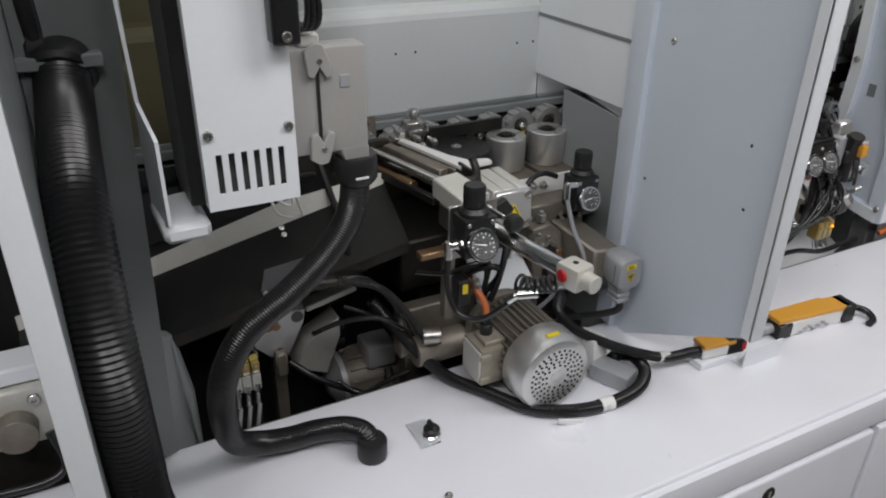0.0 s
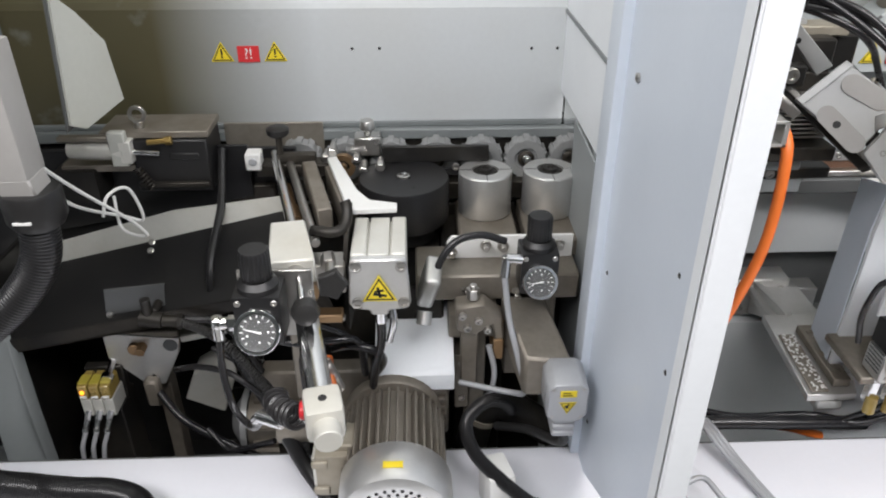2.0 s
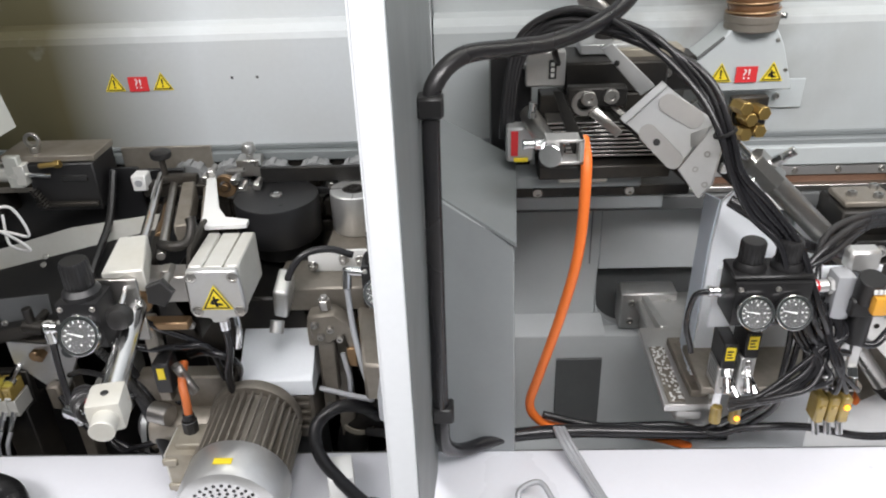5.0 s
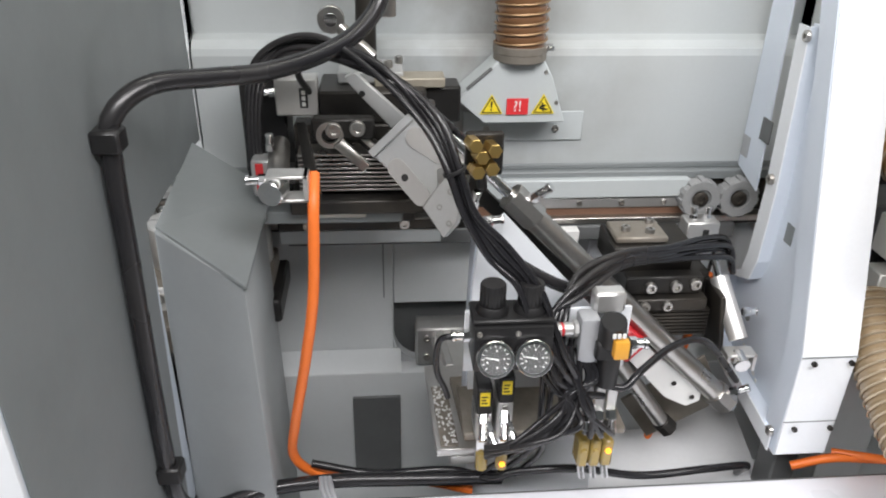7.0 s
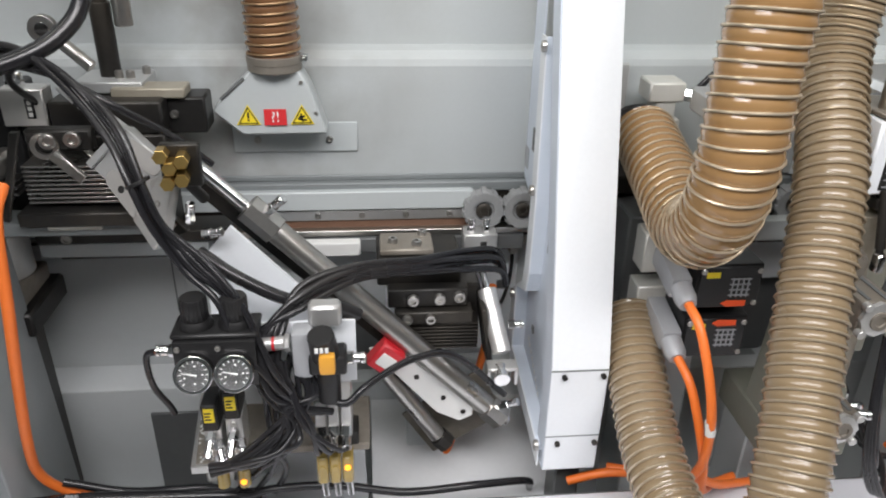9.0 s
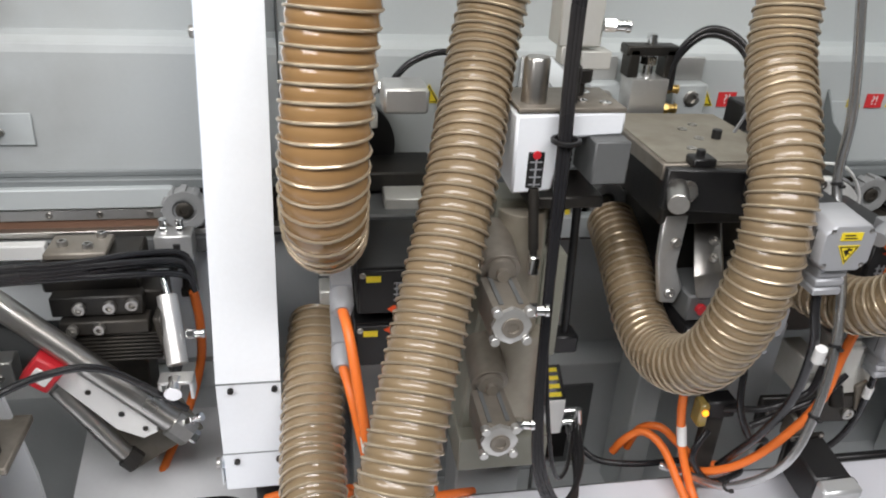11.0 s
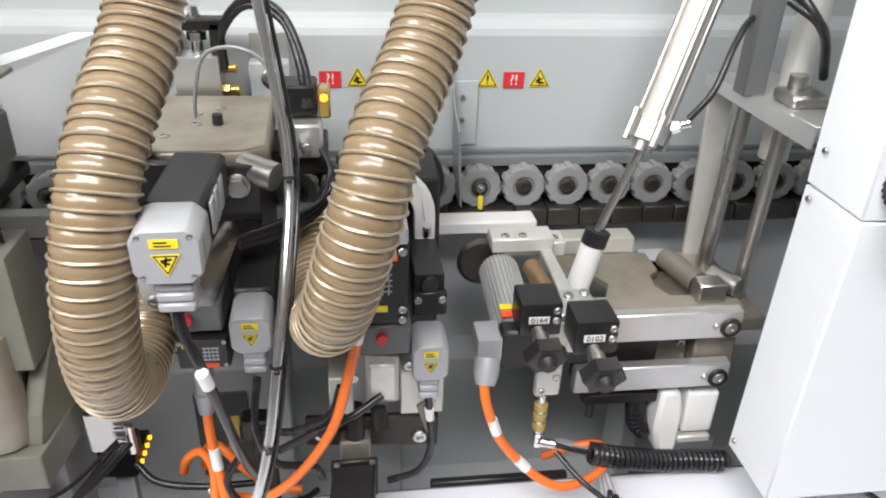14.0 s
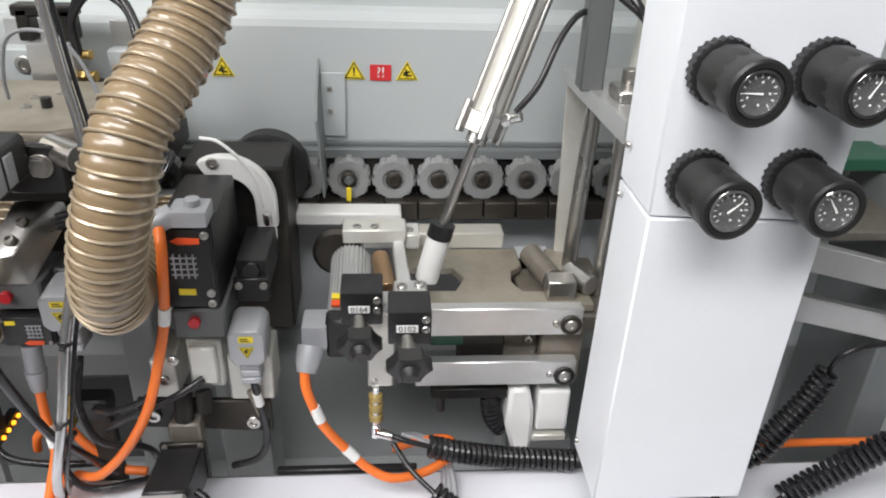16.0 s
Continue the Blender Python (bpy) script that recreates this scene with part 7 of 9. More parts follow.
for x, z in ((1.655, 0.79), (1.648, 0.69), (1.67, 0.74)):
    solid("sensor_clip", join(box(x - 0.008, x + 0.008, 1.30, 1.317, z - 0.008, z + 0.008, 0.002), cyl((x, 1.30, z + 0.006), (x + 0.004, 1.295, z + 0.045), 0.005)), BLACKM, "small dark sensor clip on the back wall", "clip", "sensor clips")
solid("name_plate", box(1.757, 1.7595, 1.215, 1.245, 1.015, 1.05, 0.0005), DGREY, "small dark plate on the bracket", "plate")

# ---- hoses of the milling module ----
duct_hose([(1.955, 0.93, 1.62), (1.925, 0.91, 1.42), (1.902, 0.89, 1.24), (1.893, 0.875, 1.13), (1.892, 0.895, 1.055), (1.896, 0.96, 1.012), (1.902, 1.06, 1.03), (1.908, 1.19, 1.06)], 0.044, HOSEA, "amber ribbed chip extraction hose hanging in a bend", 0.0165)
duct_hose([(2.165, 1.10, 1.62), (2.13, 1.07, 1.42), (2.085, 1.05, 1.22), (2.04, 0.93, 1.08), (1.995, 0.835, 0.952), (1.955, 0.745, 0.84), (1.925, 0.70, 0.76), (1.895, 0.72, 0.705), (1.875, 0.80, 0.69), (1.870, 0.90, 0.72), (1.875, 1.0, 0.775), (1.885, 1.08, 0.82)], 0.0395, HOSE, "tan ribbed chip extraction hose looping over the bed")
duct_hose([(2.44, 1.01, 1.62), (2.418, 0.99, 1.42), (2.396, 0.955, 1.236), (2.374, 0.880, 1.154), (2.364, 0.845, 1.112), (2.355, 0.825, 1.065), (2.348, 0.816, 1.015), (2.340, 0.822, 0.95), (2.333, 0.846, 0.89), (2.327, 0.89, 0.846), (2.325, 0.95, 0.823), (2.325, 1.01, 0.832), (2.326, 1.06, 0.860), (2.330, 1.12, 0.888), (2.338, 1.19, 0.905)], 0.0358, HOSE, "tan ribbed chip extraction hose bent up to a spindle")
duct_hose([(2.745, 1.03, 1.62), (2.708, 0.98, 1.40), (2.660, 0.918, 1.231), (2.612, 0.840, 1.142), (2.596, 0.817, 1.094), (2.578, 0.814, 1.034), (2.560, 0.832, 0.968), (2.546, 0.878, 0.926), (2.537, 0.94, 0.908), (2.537, 1.013, 0.905), (2.548, 1.11, 0.912)], 0.0350, HOSE, "tan ribbed chip extraction hose bent to a trimming motor")

# ---- post between the gluing and the milling module ----
post = thing("leaning_post", (1.79, 1.0, 0.6), "white sheet metal post leaning back between two modules", "post", kind="structure")
part("front_plate", prism([(1.752, 0.988, 0.606), (1.830, 0.988, 0.606), (1.832, 0.988, 0.783), (1.751, 0.988, 0.783)], (0, 0.003, 0), 0.0006), WHITE, post)
part("front_plate", prism([(1.751, 0.988, 0.7845), (1.832, 0.988, 0.7845), (1.833, 1.214, 1.60), (1.755, 1.214, 1.60)], (0, 0.003, 0), 0.0006), WHITE, post)
for x in (1.751, 1.827):
    # left fold gets the bluish shade tone, right fold plain white
    part("side_fold", prism([(x, 0.991, 0.606), (x, 1.03, 0.606), (x, 1.03, 0.783), (x, 1.256, 1.60), (x, 1.217, 1.60), (x, 0.991, 0.7845)], (0.003, 0, 0), 0.0), WHITE if x > 1.8 else BLUEW, post)
part("base_cap", box(1.752, 1.830, 0.991, 1.03, 0.603, 0.606, 0), WHITE, post)
outline = [(1.000, 0.604), (1.264, 0.642), (1.262, 0.761), (1.188, 0.816), (1.179, 0.849), (1.173, 0.963), (1.185, 1.201)]
# plate's shade put into a bluish tone; the brighter flange stays white
part("bracket", prism([(1.766, y, z) for y, z in outline + [(1.137, 1.201), (1.03, 0.783)]], (0.004, 0, 0), 0), BLUEW, post, "white cranked bracket in a bluish shade tone")
part("rear_plate", prism([(1.760, 1.225, 0.935), (1.760, 1.297, 0.953), (1.760, 1.297, 1.66), (1.760, 1.262, 1.66)], (0.003, 0, 0), 0), BLUEW, post, "bluish white rear plate")
inner = [(1.0, 0.634), (1.228, 0.664), (1.228, 0.784), (1.160, 0.812), (1.148, 0.849), (1.143, 0.963), (1.157, 1.201)]
for a0, a1, b0, b1 in zip(outline, outline[1:], inner, inner[1:]):
    fold = part("bracket_flange", prism([(1.745, *a0), (1.745, *a1), (1.745, *b1), (1.745, *b0)], (0.002, 0, 0), 0), WHITE, post, "white bracket flange")
    part("return_fold", prism([(1.747, *b0), (1.747, *b1), (1.766, *b1), (1.766, *b0)], (0, 0.002, 0.001), 0), BLUEW, fold)
part("sticker", box(1.7585, 1.7595, 1.272, 1.294, 0.972, 1.006, 0), CONN, post)
# dark colour makes the foot read as the shaded gap under the post
part("foot", box(1.785, 1.825, 1.03, 1.08, 0.325, 0.604, 0.003), DGREY, post, "foot of the post, coloured dark as the shaded gap beneath it")
part("bracket_hole", cyl((1.7645, 1.170, 0.735), (1.7656, 1.170, 0.735), 0.008, seg=12), GREYP, post)
part("bracket_slot", box(1.7645, 1.7656, 1.105, 1.125, 0.898, 0.928, 0), GREYP, post)
part("stamped_print", join(*[box(1.7648, 1.7656, 1.10 + 0.011 * k, 1.107 + 0.011 * k, 0.652 + 0.006 * k, 0.658 + 0.006 * k, 0) for k in range(9)]), LABELW, post)
bolts([(1.745, 1.155, 1.19), (1.745, 1.160, 0.982), (1.745, 1.242, 0.762), (1.745, 1.002, 0.642)], (-1, 0, 0), 0.008, 0.006, post)
es = thing("earth_strap", (1.74, 1.3, 0.76), "short black earth cable with two lugs on the back wall", "cable")
part("wire", tube([(1.750, 1.300, 0.806), (1.748, 1.292, 0.785), (1.742, 1.288, 0.745), (1.734, 1.294, 0.712), (1.731, 1.302, 0.704)], 0.0032, 8), CABLE, es)
for x, z in ((1.750, 0.812), (1.731, 0.700)):
    part("lug", cyl((x, 1.309, z), (x, 1.297, z), 0.007, seg=6), STEEL, es)
for x in (1.769, 1.824):
    for z in (0.657, 0.775):
        y = 0.985
        part("screw", lathe((x, y + 0.002, z), (0, -1, 0), [(0, 0), (0.004, 0), (0.004, 0.0045), (0, 0.006)], 10), BLACKM, post)
for z in (0.668, 0.783):
    part("cover_seam", box(1.7505, 1.8325, 0.9872, 0.9882, z, z + 0.0015, 0), GREYP, post)

# ---- cabinet with four regulators ----
cab = thing("control_cabinet", (3.2, 0.9, 0.64), "bluish white sheet metal cabinet with four black pressure knobs", "cabinet")
part("lower_body", prism([(3.098, 0.845, 0.640), (3.291, 0.845, 0.640), (3.295, 0.845, 1.034), (3.103, 0.845, 1.040)], (0, 0.105, 0), 0.002), WHITE, cab)
part("upper_body", prism([(3.103, 0.845, 1.0425), (3.295, 0.845, 1.0365), (3.31, 0.845, 1.7), (3.095, 0.845, 1.7)], (0, 0.105, 0), 0.002), WHITE, cab)
bolts([(3.0985, 0.93, 1.03), (3.0965, 0.935, 0.66), (3.0985, 0.925, 1.09)], (-1, 0, 0), 0.004, 0.003, cab)


def knob_gauge(x, z, needle):
    k = thing("pressure_regulator", (x, 0.845, z), "black fluted pressure knob with a gauge in its end", "pressure regulator", "pressure knobs")
    part("collar", knurled((x, 0.845, z), (0, -1, 0.0), 0.0325, 0.014, 26, 0.07), BLACK, k)
    part("grip", join(lathe((x, 0.831, z), (0.05, -1, 0.0), [(0.0265, 0), (0.027, 0.012), (0.0285, 0.050), (0.0295, 0.056), (0.0295, 0.064), (0.027, 0.066), (0.0225, 0.066), (0.022, 0.060), (0, 0.060)], 32), knurled((x, 0.830, z), (0.05, -1, 0.0), 0.0288, 0.044, 14, 0.035)), BLACK, k)
    gauge((x + 0.0033, 0.7665, z), (0.05, -1, 0.0), 0.0215, k, needle)
    return k


knob_gauge(3.144, 1.193, 3.1)
knob_gauge(3.144, 1.085, 0.7)
knob_gauge(3.243, 1.194, 1.1)
knob_gauge(3.243, 1.086, 2.2)

# ======== milling and trimming module ========
label_row(2.555, 1.3, 1.066, 2, 0.040)
label_row(2.829, 1.3, 1.064, 2, 0.040)
label_row(2.10, 1.3, 1.070, 2, 0.040)
lbm = solid("guide_beam", box(1.845, 2.70, 1.235, 1.258, 0.852, 0.89, 0.002), PANEL, "pale painted guide beam under the rollers", "beam")

# copying unit with the white upright block
cu = thing("copying_unit", (2.14, 1.0, 0.63), "copying unit with white block, scale and steel guide column", "copying unit")
part("front_block", prism([(2.103, 0.955, 1.145), (2.229, 0.955, 1.149), (2.229, 0.955, 1.122), (2.158, 0.955, 1.118), (2.152, 0.955, 1.055), (2.104, 0.955, 1.052)], (0, 0.055, 0.002), 0.003), WHITE, cu)
part("top_plate", box(2.104, 2.229, 0.955, 1.045, 1.148, 1.153, 0.001), DUSTY, cu)
bolts([(2.185, 0.985, 1.153), (2.21, 0.975, 1.153), (2.20, 1.02, 1.153)], (0, 0, 1), 0.007, 0.002, cu, CHROME)
sc = part("scale_slot", box(2.120, 2.139, 0.953, 0.9565, 1.060, 1.103, 0.002), BLACK, cu, "black scale window")
part("marks", join(*[box(2.1225, 2.1365, 0.9522, 0.9534, 1.064 + 0.009 * k, 1.0655 + 0.009 * k, 0) for k in range(4)], box(2.1285, 2.1305, 0.9522, 0.9534, 1.062, 1.095, 0)), CONN, sc)
part("red_cap", cyl((2.1295, 0.9532, 1.100), (2.1295, 0.9515, 1.100), 0.005), REDP, sc)
part("steel_pin", lathe((2.128, 0.983, 1.150), (0, 0, 1), [(0, 0), (0.0145, 0), (0.0145, 0.050), (0.0125, 0.053), (0, 0.053)], 28), STEEL, cu)
part("black_cover", box(2.190, 2.232, 0.935, 1.0, 1.070, 1.121, 0.002), DGREY, cu)
part("diagonal_beam", prism([(2.205, 1.04, 1.15), (2.245, 1.29, 1.135), (2.245, 1.29, 0.95), (2.232, 1.0, 1.07), (2.229, 1.0, 1.15)], (-0.034, 0, 0), 0.001), WHITE, cu)
part("wall_flange", box(2.198, 2.256, 1.287, 1.297, 0.952, 1.135, 0.002), SILVER, cu)
bolts([(2.238, 1.287, 1.02), (2.238, 1.287, 0.985)], (0, -1, 0), 0.009, 0.005, cu)
part("head_block", join(box(2.155, 2.205, 1.0, 1.04, 1.21, 1.32, 0.002), box(2.16, 2.175, 1.0, 1.02, 1.19, 1.21, 0.001), box(2.185, 2.22, 1.0, 1.03, 1.185, 1.205, 0.001)), ALUW, cu)
part("head_stem", join(cyl((2.188, 1.01, 1.153), (2.188, 1.01, 1.19), 0.008), cyl((2.188, 1.01, 1.17), (2.188, 1.01, 1.185), 0.015)), BLACKM, cu)
part("sensor_stub", join(cyl((2.168, 0.975, 1.153), (2.168, 0.975, 1.166), 0.008), cyl((2.168, 0.975, 1.166), (2.168, 0.975, 1.195), 0.009)), BLACK, cu)
fitting((2.205, 1.0, 1.235), (1, -0.2, 0), cu, 0.007, 0.03)
part("scale_rod", join(cyl((2.1295, 0.952, 1.06), (2.132, 0.935, 0.99), 0.006), cyl((2.132, 0.935, 0.99), (2.133, 0.932, 0.972), 0.0045)), BLACKM, cu)
part("rod_clamp", box(2.126, 2.139, 0.925, 0.938, 0.960, 0.985, 0.002), CHROME, cu)
part("lower_plate", box(2.13, 2.22, 0.96, 1.05, 1.03, 1.045, 0.002), BLACKM, cu)
part("spring", helix([(2.171, 1.015, 1.028), (2.171, 1.02, 0.955)], 0.011, 0.0085, 0.0023), BLACKM, cu)
part("spring_core", cyl((2.171, 1.015, 1.10), (2.171, 1.022, 0.94), 0.006), BLACKM, cu)
part("upper_spring", helix([(2.172, 0.985, 1.12), (2.172, 0.99, 1.05)], 0.0095, 0.008, 0.002), BLACKM, cu)
part("column", prism([(2.10, 0.99, 1.03), (2.165, 0.99, 1.03), (2.165, 0.975, 0.66), (2.065, 0.975, 0.66)], (0, 0.06, 0), 0.004), OLIVEG, cu)
part("round_column", cyl((2.132, 0.985, 0.855), (2.130, 0.99, 1.02), 0.029, seg=28), STEELD, cu, "dusty steel guide column")
part("lower_column", join(cyl((2.142, 0.985, 0.70), (2.140, 0.985, 0.852), 0.033, seg=28), cyl((2.142, 0.985, 0.684), (2.142, 0.985, 0.70), 0.026, seg=28)), STEELD, cu, "dusty steel guide column")
part("column_block", box(2.165, 2.196, 0.985, 1.06, 0.80, 0.955, 0.004, 2), OLIVEG, cu)
part("base", prism([(2.065, 0.95, 0.640), (2.190, 0.95, 0.640), (2.205, 1.10, 0.640), (2.065, 1.10, 0.640)], (0, 0, 0.055), 0.002), OLIVEG, cu)
part("base_wing", prism([(2.188, 0.97, 0.695), (2.205, 1.10, 0.695), (2.207, 1.11, 0.822), (2.196, 1.04, 0.805), (2.190, 0.98, 0.735)], (-0.022, 0, 0), 0.002), OLIVEG, cu)
bolts([(2.203, 1.085, 0.80), (2.2, 1.06, 0.72)], (1, -0.1, 0), 0.007, 0.005, cu)
part("base_leg", box(2.08, 2.18, 1.02, 1.10, 0.325, 0.640, 0.003), GREYL, cu)
part("side_lever", join(cyl((2.236, 1.08, 0.985), (2.245, 1.08, 0.75), 0.006), box(2.225, 2.262, 1.065, 1.10, 0.745, 0.775, 0.003)), BLACK, cu)


def stop_cylinder(z):
    t = thing("stop_cylinder", (2.09, 0.9, z), "small clear-capped air cylinder with dusty ram", "air cylinder", "stop cylinders")
    part("body", box(2.067, 2.111, 0.855, 0.925, z - 0.021, z + 0.021, 0.004, 2), DUSTY, t)
    for x in (2.078, 2.100):
        part("groove", box(x - 0.0025, x + 0.0025, 0.86, 0.925, z + 0.0215, z + 0.0225, 0), DGREY, t)
    part("end_cap", join(lathe((2.089, 0.855, z), (0, -1, 0), [(0, 0), (0.0225, 0), (0.0225, 0.006), (0.014, 0.008), (0.0, 0.008)], 8), *[cyl((2.089 + sx * 0.018, 0.855, z + sz * 0.018), (2.089 + sx * 0.018, 0.845, z + sz * 0.018), 0.0055, seg=10) for sx in (-1, 1) for sz in (-1, 1)]), ALU, t)
    part("cap_recess", lathe((2.089, 0.8475, z), (0, -1, 0), [(0, 0), (0.0125, 0), (0.012, 0.003), (0.007, 0.003), (0.006, 0.001), (0, 0.001)], 16), DUSTY, t)
    part("ram", join(cyl((2.092, 0.925, z + 0.028), (2.093, 0.99, z + 0.046), 0.024), lathe((2.092, 0.925, z + 0.030), (0, -1, -0.1), [(0, 0), (0.018, 0), (0.016, 0.008), (0.008, 0.010), (0.008, 0.016), (0, 0.016)], 18)), DUSTY, t)
    fitting((2.112, 0.875, z + 0.004), (1, -0.3, 0.1), t, 0.007, 0.026)
    return t


stop_cylinder(0.942)
stop_cylinder(0.780)
vd = thing("valve_terminal", (2.235, 1.06, 0.60), "valve terminal with yellow-marked coils and lit amber indicators", "valve terminal")
part("coil_block", prism([(2.212, 1.04, 0.682), (2.246, 1.04, 0.682), (2.246, 1.085, 0.712), (2.212, 1.085, 0.712)], (0, 0.006, -0.02), 0.001), BLACK, vd)
for k in range(4):
    part("coil_mark", prism([(2.219, 1.042 + 0.0108 * k, 0.684 + 0.0072 * k), (2.239, 1.042 + 0.0108 * k, 0.684 + 0.0072 * k), (2.239, 1.0475 + 0.0108 * k, 0.6876 + 0.0072 * k), (2.219, 1.0475 + 0.0108 * k, 0.6876 + 0.0072 * k)], (0, -0.0007, 0.001), 0), YELLOW, vd)
part("body", box(2.210, 2.247, 1.04, 1.09, 0.612, 0.680, 0.003), NYLON, vd)
part("lower_body", box(2.212, 2.262, 1.05, 1.09, 0.555, 0.612, 0.002), BLACK, vd)
for k in range(4):
    part("indicator", cyl((2.2615, 1.121 - 0.0167 * k, 0.564 - 0.0000 * k), (2.266, 1.121 - 0.0167 * k, 0.564 - 0.0000 * k), 0.0038, seg=12), LED, vd)
part("indicator_strip", box(2.247, 2.2615, 1.061, 1.131, 0.556, 0.572, 0.001), BLACK, vd)
for k in range(2):
    part("elbow", join(cyl((2.247, 1.045, 0.652 - 0.02 * k), (2.268, 1.04, 0.656 - 0.02 * k), 0.006), cyl((2.267, 1.04, 0.660 - 0.02 * k), (2.269, 1.035, 0.635 - 0.02 * k), 0.0065)), CHROME, vd)
part("stand", box(2.222, 2.246, 1.07, 1.09, 0.325, 0.555, 0.002), GREYL, vd)

for k in range(3):
    a = 0.0085 * k
    cable([(2.15 + a * 0.6, 0.95, 1.40), (2.148 + a * 0.5, 0.94, 1.20), (2.148 + a * 0.5, 0.93, 1.10), (2.142 + a * 0.3, 0.90, 0.95), (2.137 + a * 0.4, 0.87, 0.80), (2.142 + a * 0.6, 0.855, 0.72), (2.165 + a, 0.855, 0.667 - a * 0.5), (2.20 + a * 0.5, 0.875, 0.650 - a * 0.3), (2.240 - a * 0.5, 0.94, 0.645), (2.268 - a, 1.03, 0.635)], 0.0040, CABLE, "black cable hanging down the copying unit in a loop", "cable", "copying unit cables")
cable([(2.16, 0.96, 1.40), (2.158, 0.95, 1.18), (2.150, 0.935, 1.02), (2.15, 0.90, 0.88), (2.16, 0.875, 0.76), (2.178, 0.875, 0.69), (2.215, 0.93, 0.655), (2.255, 1.02, 0.65)], 0.003, CABLE, "thin black cable beside the copying unit", "cable", "copying unit cables")
part("tie", ring((2.155, 0.936, 1.12), (0, 0, 1), 0.017, 0.013, 0.005, 14), BLACK, cu)

# suction funnels and small wall parts
wd = thing("cutter_guard", (1.93, 1.25, 1.0), "black round cutter guard with an alloy clamp", "guard")
part("disc", lathe((1.935, 1.292, 1.0), (0, -1, 0), [(0, 0), (0.072, 0), (0.072, 0.014), (0.06, 0.018), (0, 0.018)], 36), BLACK, wd)
part("clamp", join(box(1.92, 1.975, 1.215, 1.265, 1.095, 1.125, 0.003), box(1.935, 1.965, 1.22, 1.26, 1.065, 1.095, 0.002), box(1.92, 1.975, 1.22, 1.27, 1.045, 1.068, 0.002)), ALUW, wd)
fitting((1.975, 1.23, 1.105), (1, -0.3, -0.1), wd, 0.009, 0.035)
part("slotted_strip", box(1.868, 1.912, 1.288, 1.2985, 1.03, 1.136, 0.002), SILVER, wd)
bolts([(1.89, 1.288, 1.105), (1.89, 1.288, 1.075)], (0, -1, 0), 0.005, 0.001, wd, PRINT)
part("hub_block", box(1.86, 2.06, 1.20, 1.29, 0.955, 0.985, 0.003), BLACKM, wd)
part("side_bar", box(1.98, 2.08, 1.15, 1.20, 0.94, 0.965, 0.002), ALUW, wd)
part("steel_block", box(1.975, 2.035, 1.14, 1.20, 1.09, 1.125, 0.004), ALU, wd)
cable([(1.985, 1.225, 1.10), (2.02, 1.22, 1.14), (2.07, 1.22, 1.155), (2.12, 1.24, 1.13)], 0.005, CABLE, "black sensor cable arching along the back panel")


def spindle_motor(x, y, z, arrow_up, label, size=1.0):
    """Black square router motor with vent grille, sticker and red arrow; (x, y, z): centre of its face."""
    t = thing("router_motor", (x, y + 0.05, z - 0.05), label, "router motor", "router motors")
    part("body", box(x - 0.045, x + 0.045, y, y + 0.14, z - 0.033, z + 0.033, 0.004, 2), BLACK, t)
    part("cover", box(x - 0.042, x + 0.042, y - 0.004, y - 0.0002, z - 0.030, z + 0.030, 0.001), BLACK, t)
    for k in range(4):
        part("grille_bar", box(x + 0.000, x + 0.028, y - 0.0058, y - 0.004, z - 0.012 + 0.008 * k, z - 0.0105 + 0.008 * k, 0), CONN, t)
        part("grille_bar", box(x + 0.003 + 0.007 * k, x + 0.0045 + 0.007 * k, y - 0.0058, y - 0.004, z - 0.014, z + 0.014, 0), CONN, t)
    part("sticker", box(x - 0.034, x - 0.016, y - 0.0052, y - 0.004, z + 0.015, z + 0.023, 0), YELLOW, t)
    zz = z + 0.024 if arrow_up else z - 0.024
    part("arrow", prism([(x - 0.008, y - 0.0042, zz), (x + 0.000, y - 0.0042, zz + 0.005), (x + 0.026, y - 0.0042, zz + 0.004), (x + 0.026, y - 0.0042, zz - 0.004), (x + 0.000, y - 0.0042, zz - 0.005)], (0, -0.001, 0), 0), LEDR, t, "red-orange direction arrow")
    bolts([(x - 0.038, y - 0.004, z + 0.024), (x + 0.038, y - 0.004, z + 0.024), (x + 0.038, y - 0.004, z - 0.024)], (0, -1, 0), 0.004, 0.002, t)
    if size != 1.0:
        for o in t.children_recursive:
            if o.parent == t:
                o.data.transform(Matrix.Translation((0, -0.05, 0.05)) @ Matrix.Diagonal((size, 1, size, 1)) @ Matrix.Translation((0, 0.05, -0.05)))
    return t


r1 = spindle_motor(1.975, 0.985, 0.914, False, "black router motor with vent grille and red arrow")
r2 = spindle_motor(1.972, 0.990, 0.832, True, "black router motor with vent grille and red arrow")
for t, z in ((r1, 0.905), (r2, 0.822)):
    part("plug", join(box(1.898, 1.925, 0.985, 1.06, z - 0.002, z + 0.03, 0.004, 2, turn=(12, 0, 0)), lathe((1.911, 0.985, z + 0.008), (0, -1, -0.35), [(0, 0), (0.0145, 0), (0.0145, 0.02), (0.011, 0.03), (0, 0.03)], 16)), CONN, t, "grey cable plug")
    part("plug_bracket", box(1.885, 1.93, 1.06, 1.10, z - 0.01, z + 0.05, 0.002), ALUW, t)
part("motor_frame", box(1.885, 2.055, 1.13, 1.25, 0.78, 0.95, 0.003), DGREY, r2)
part("motor_post", box(1.93, 2.02, 1.12, 1.22, 0.325, 0.79, 0.003), GREYL, r2)
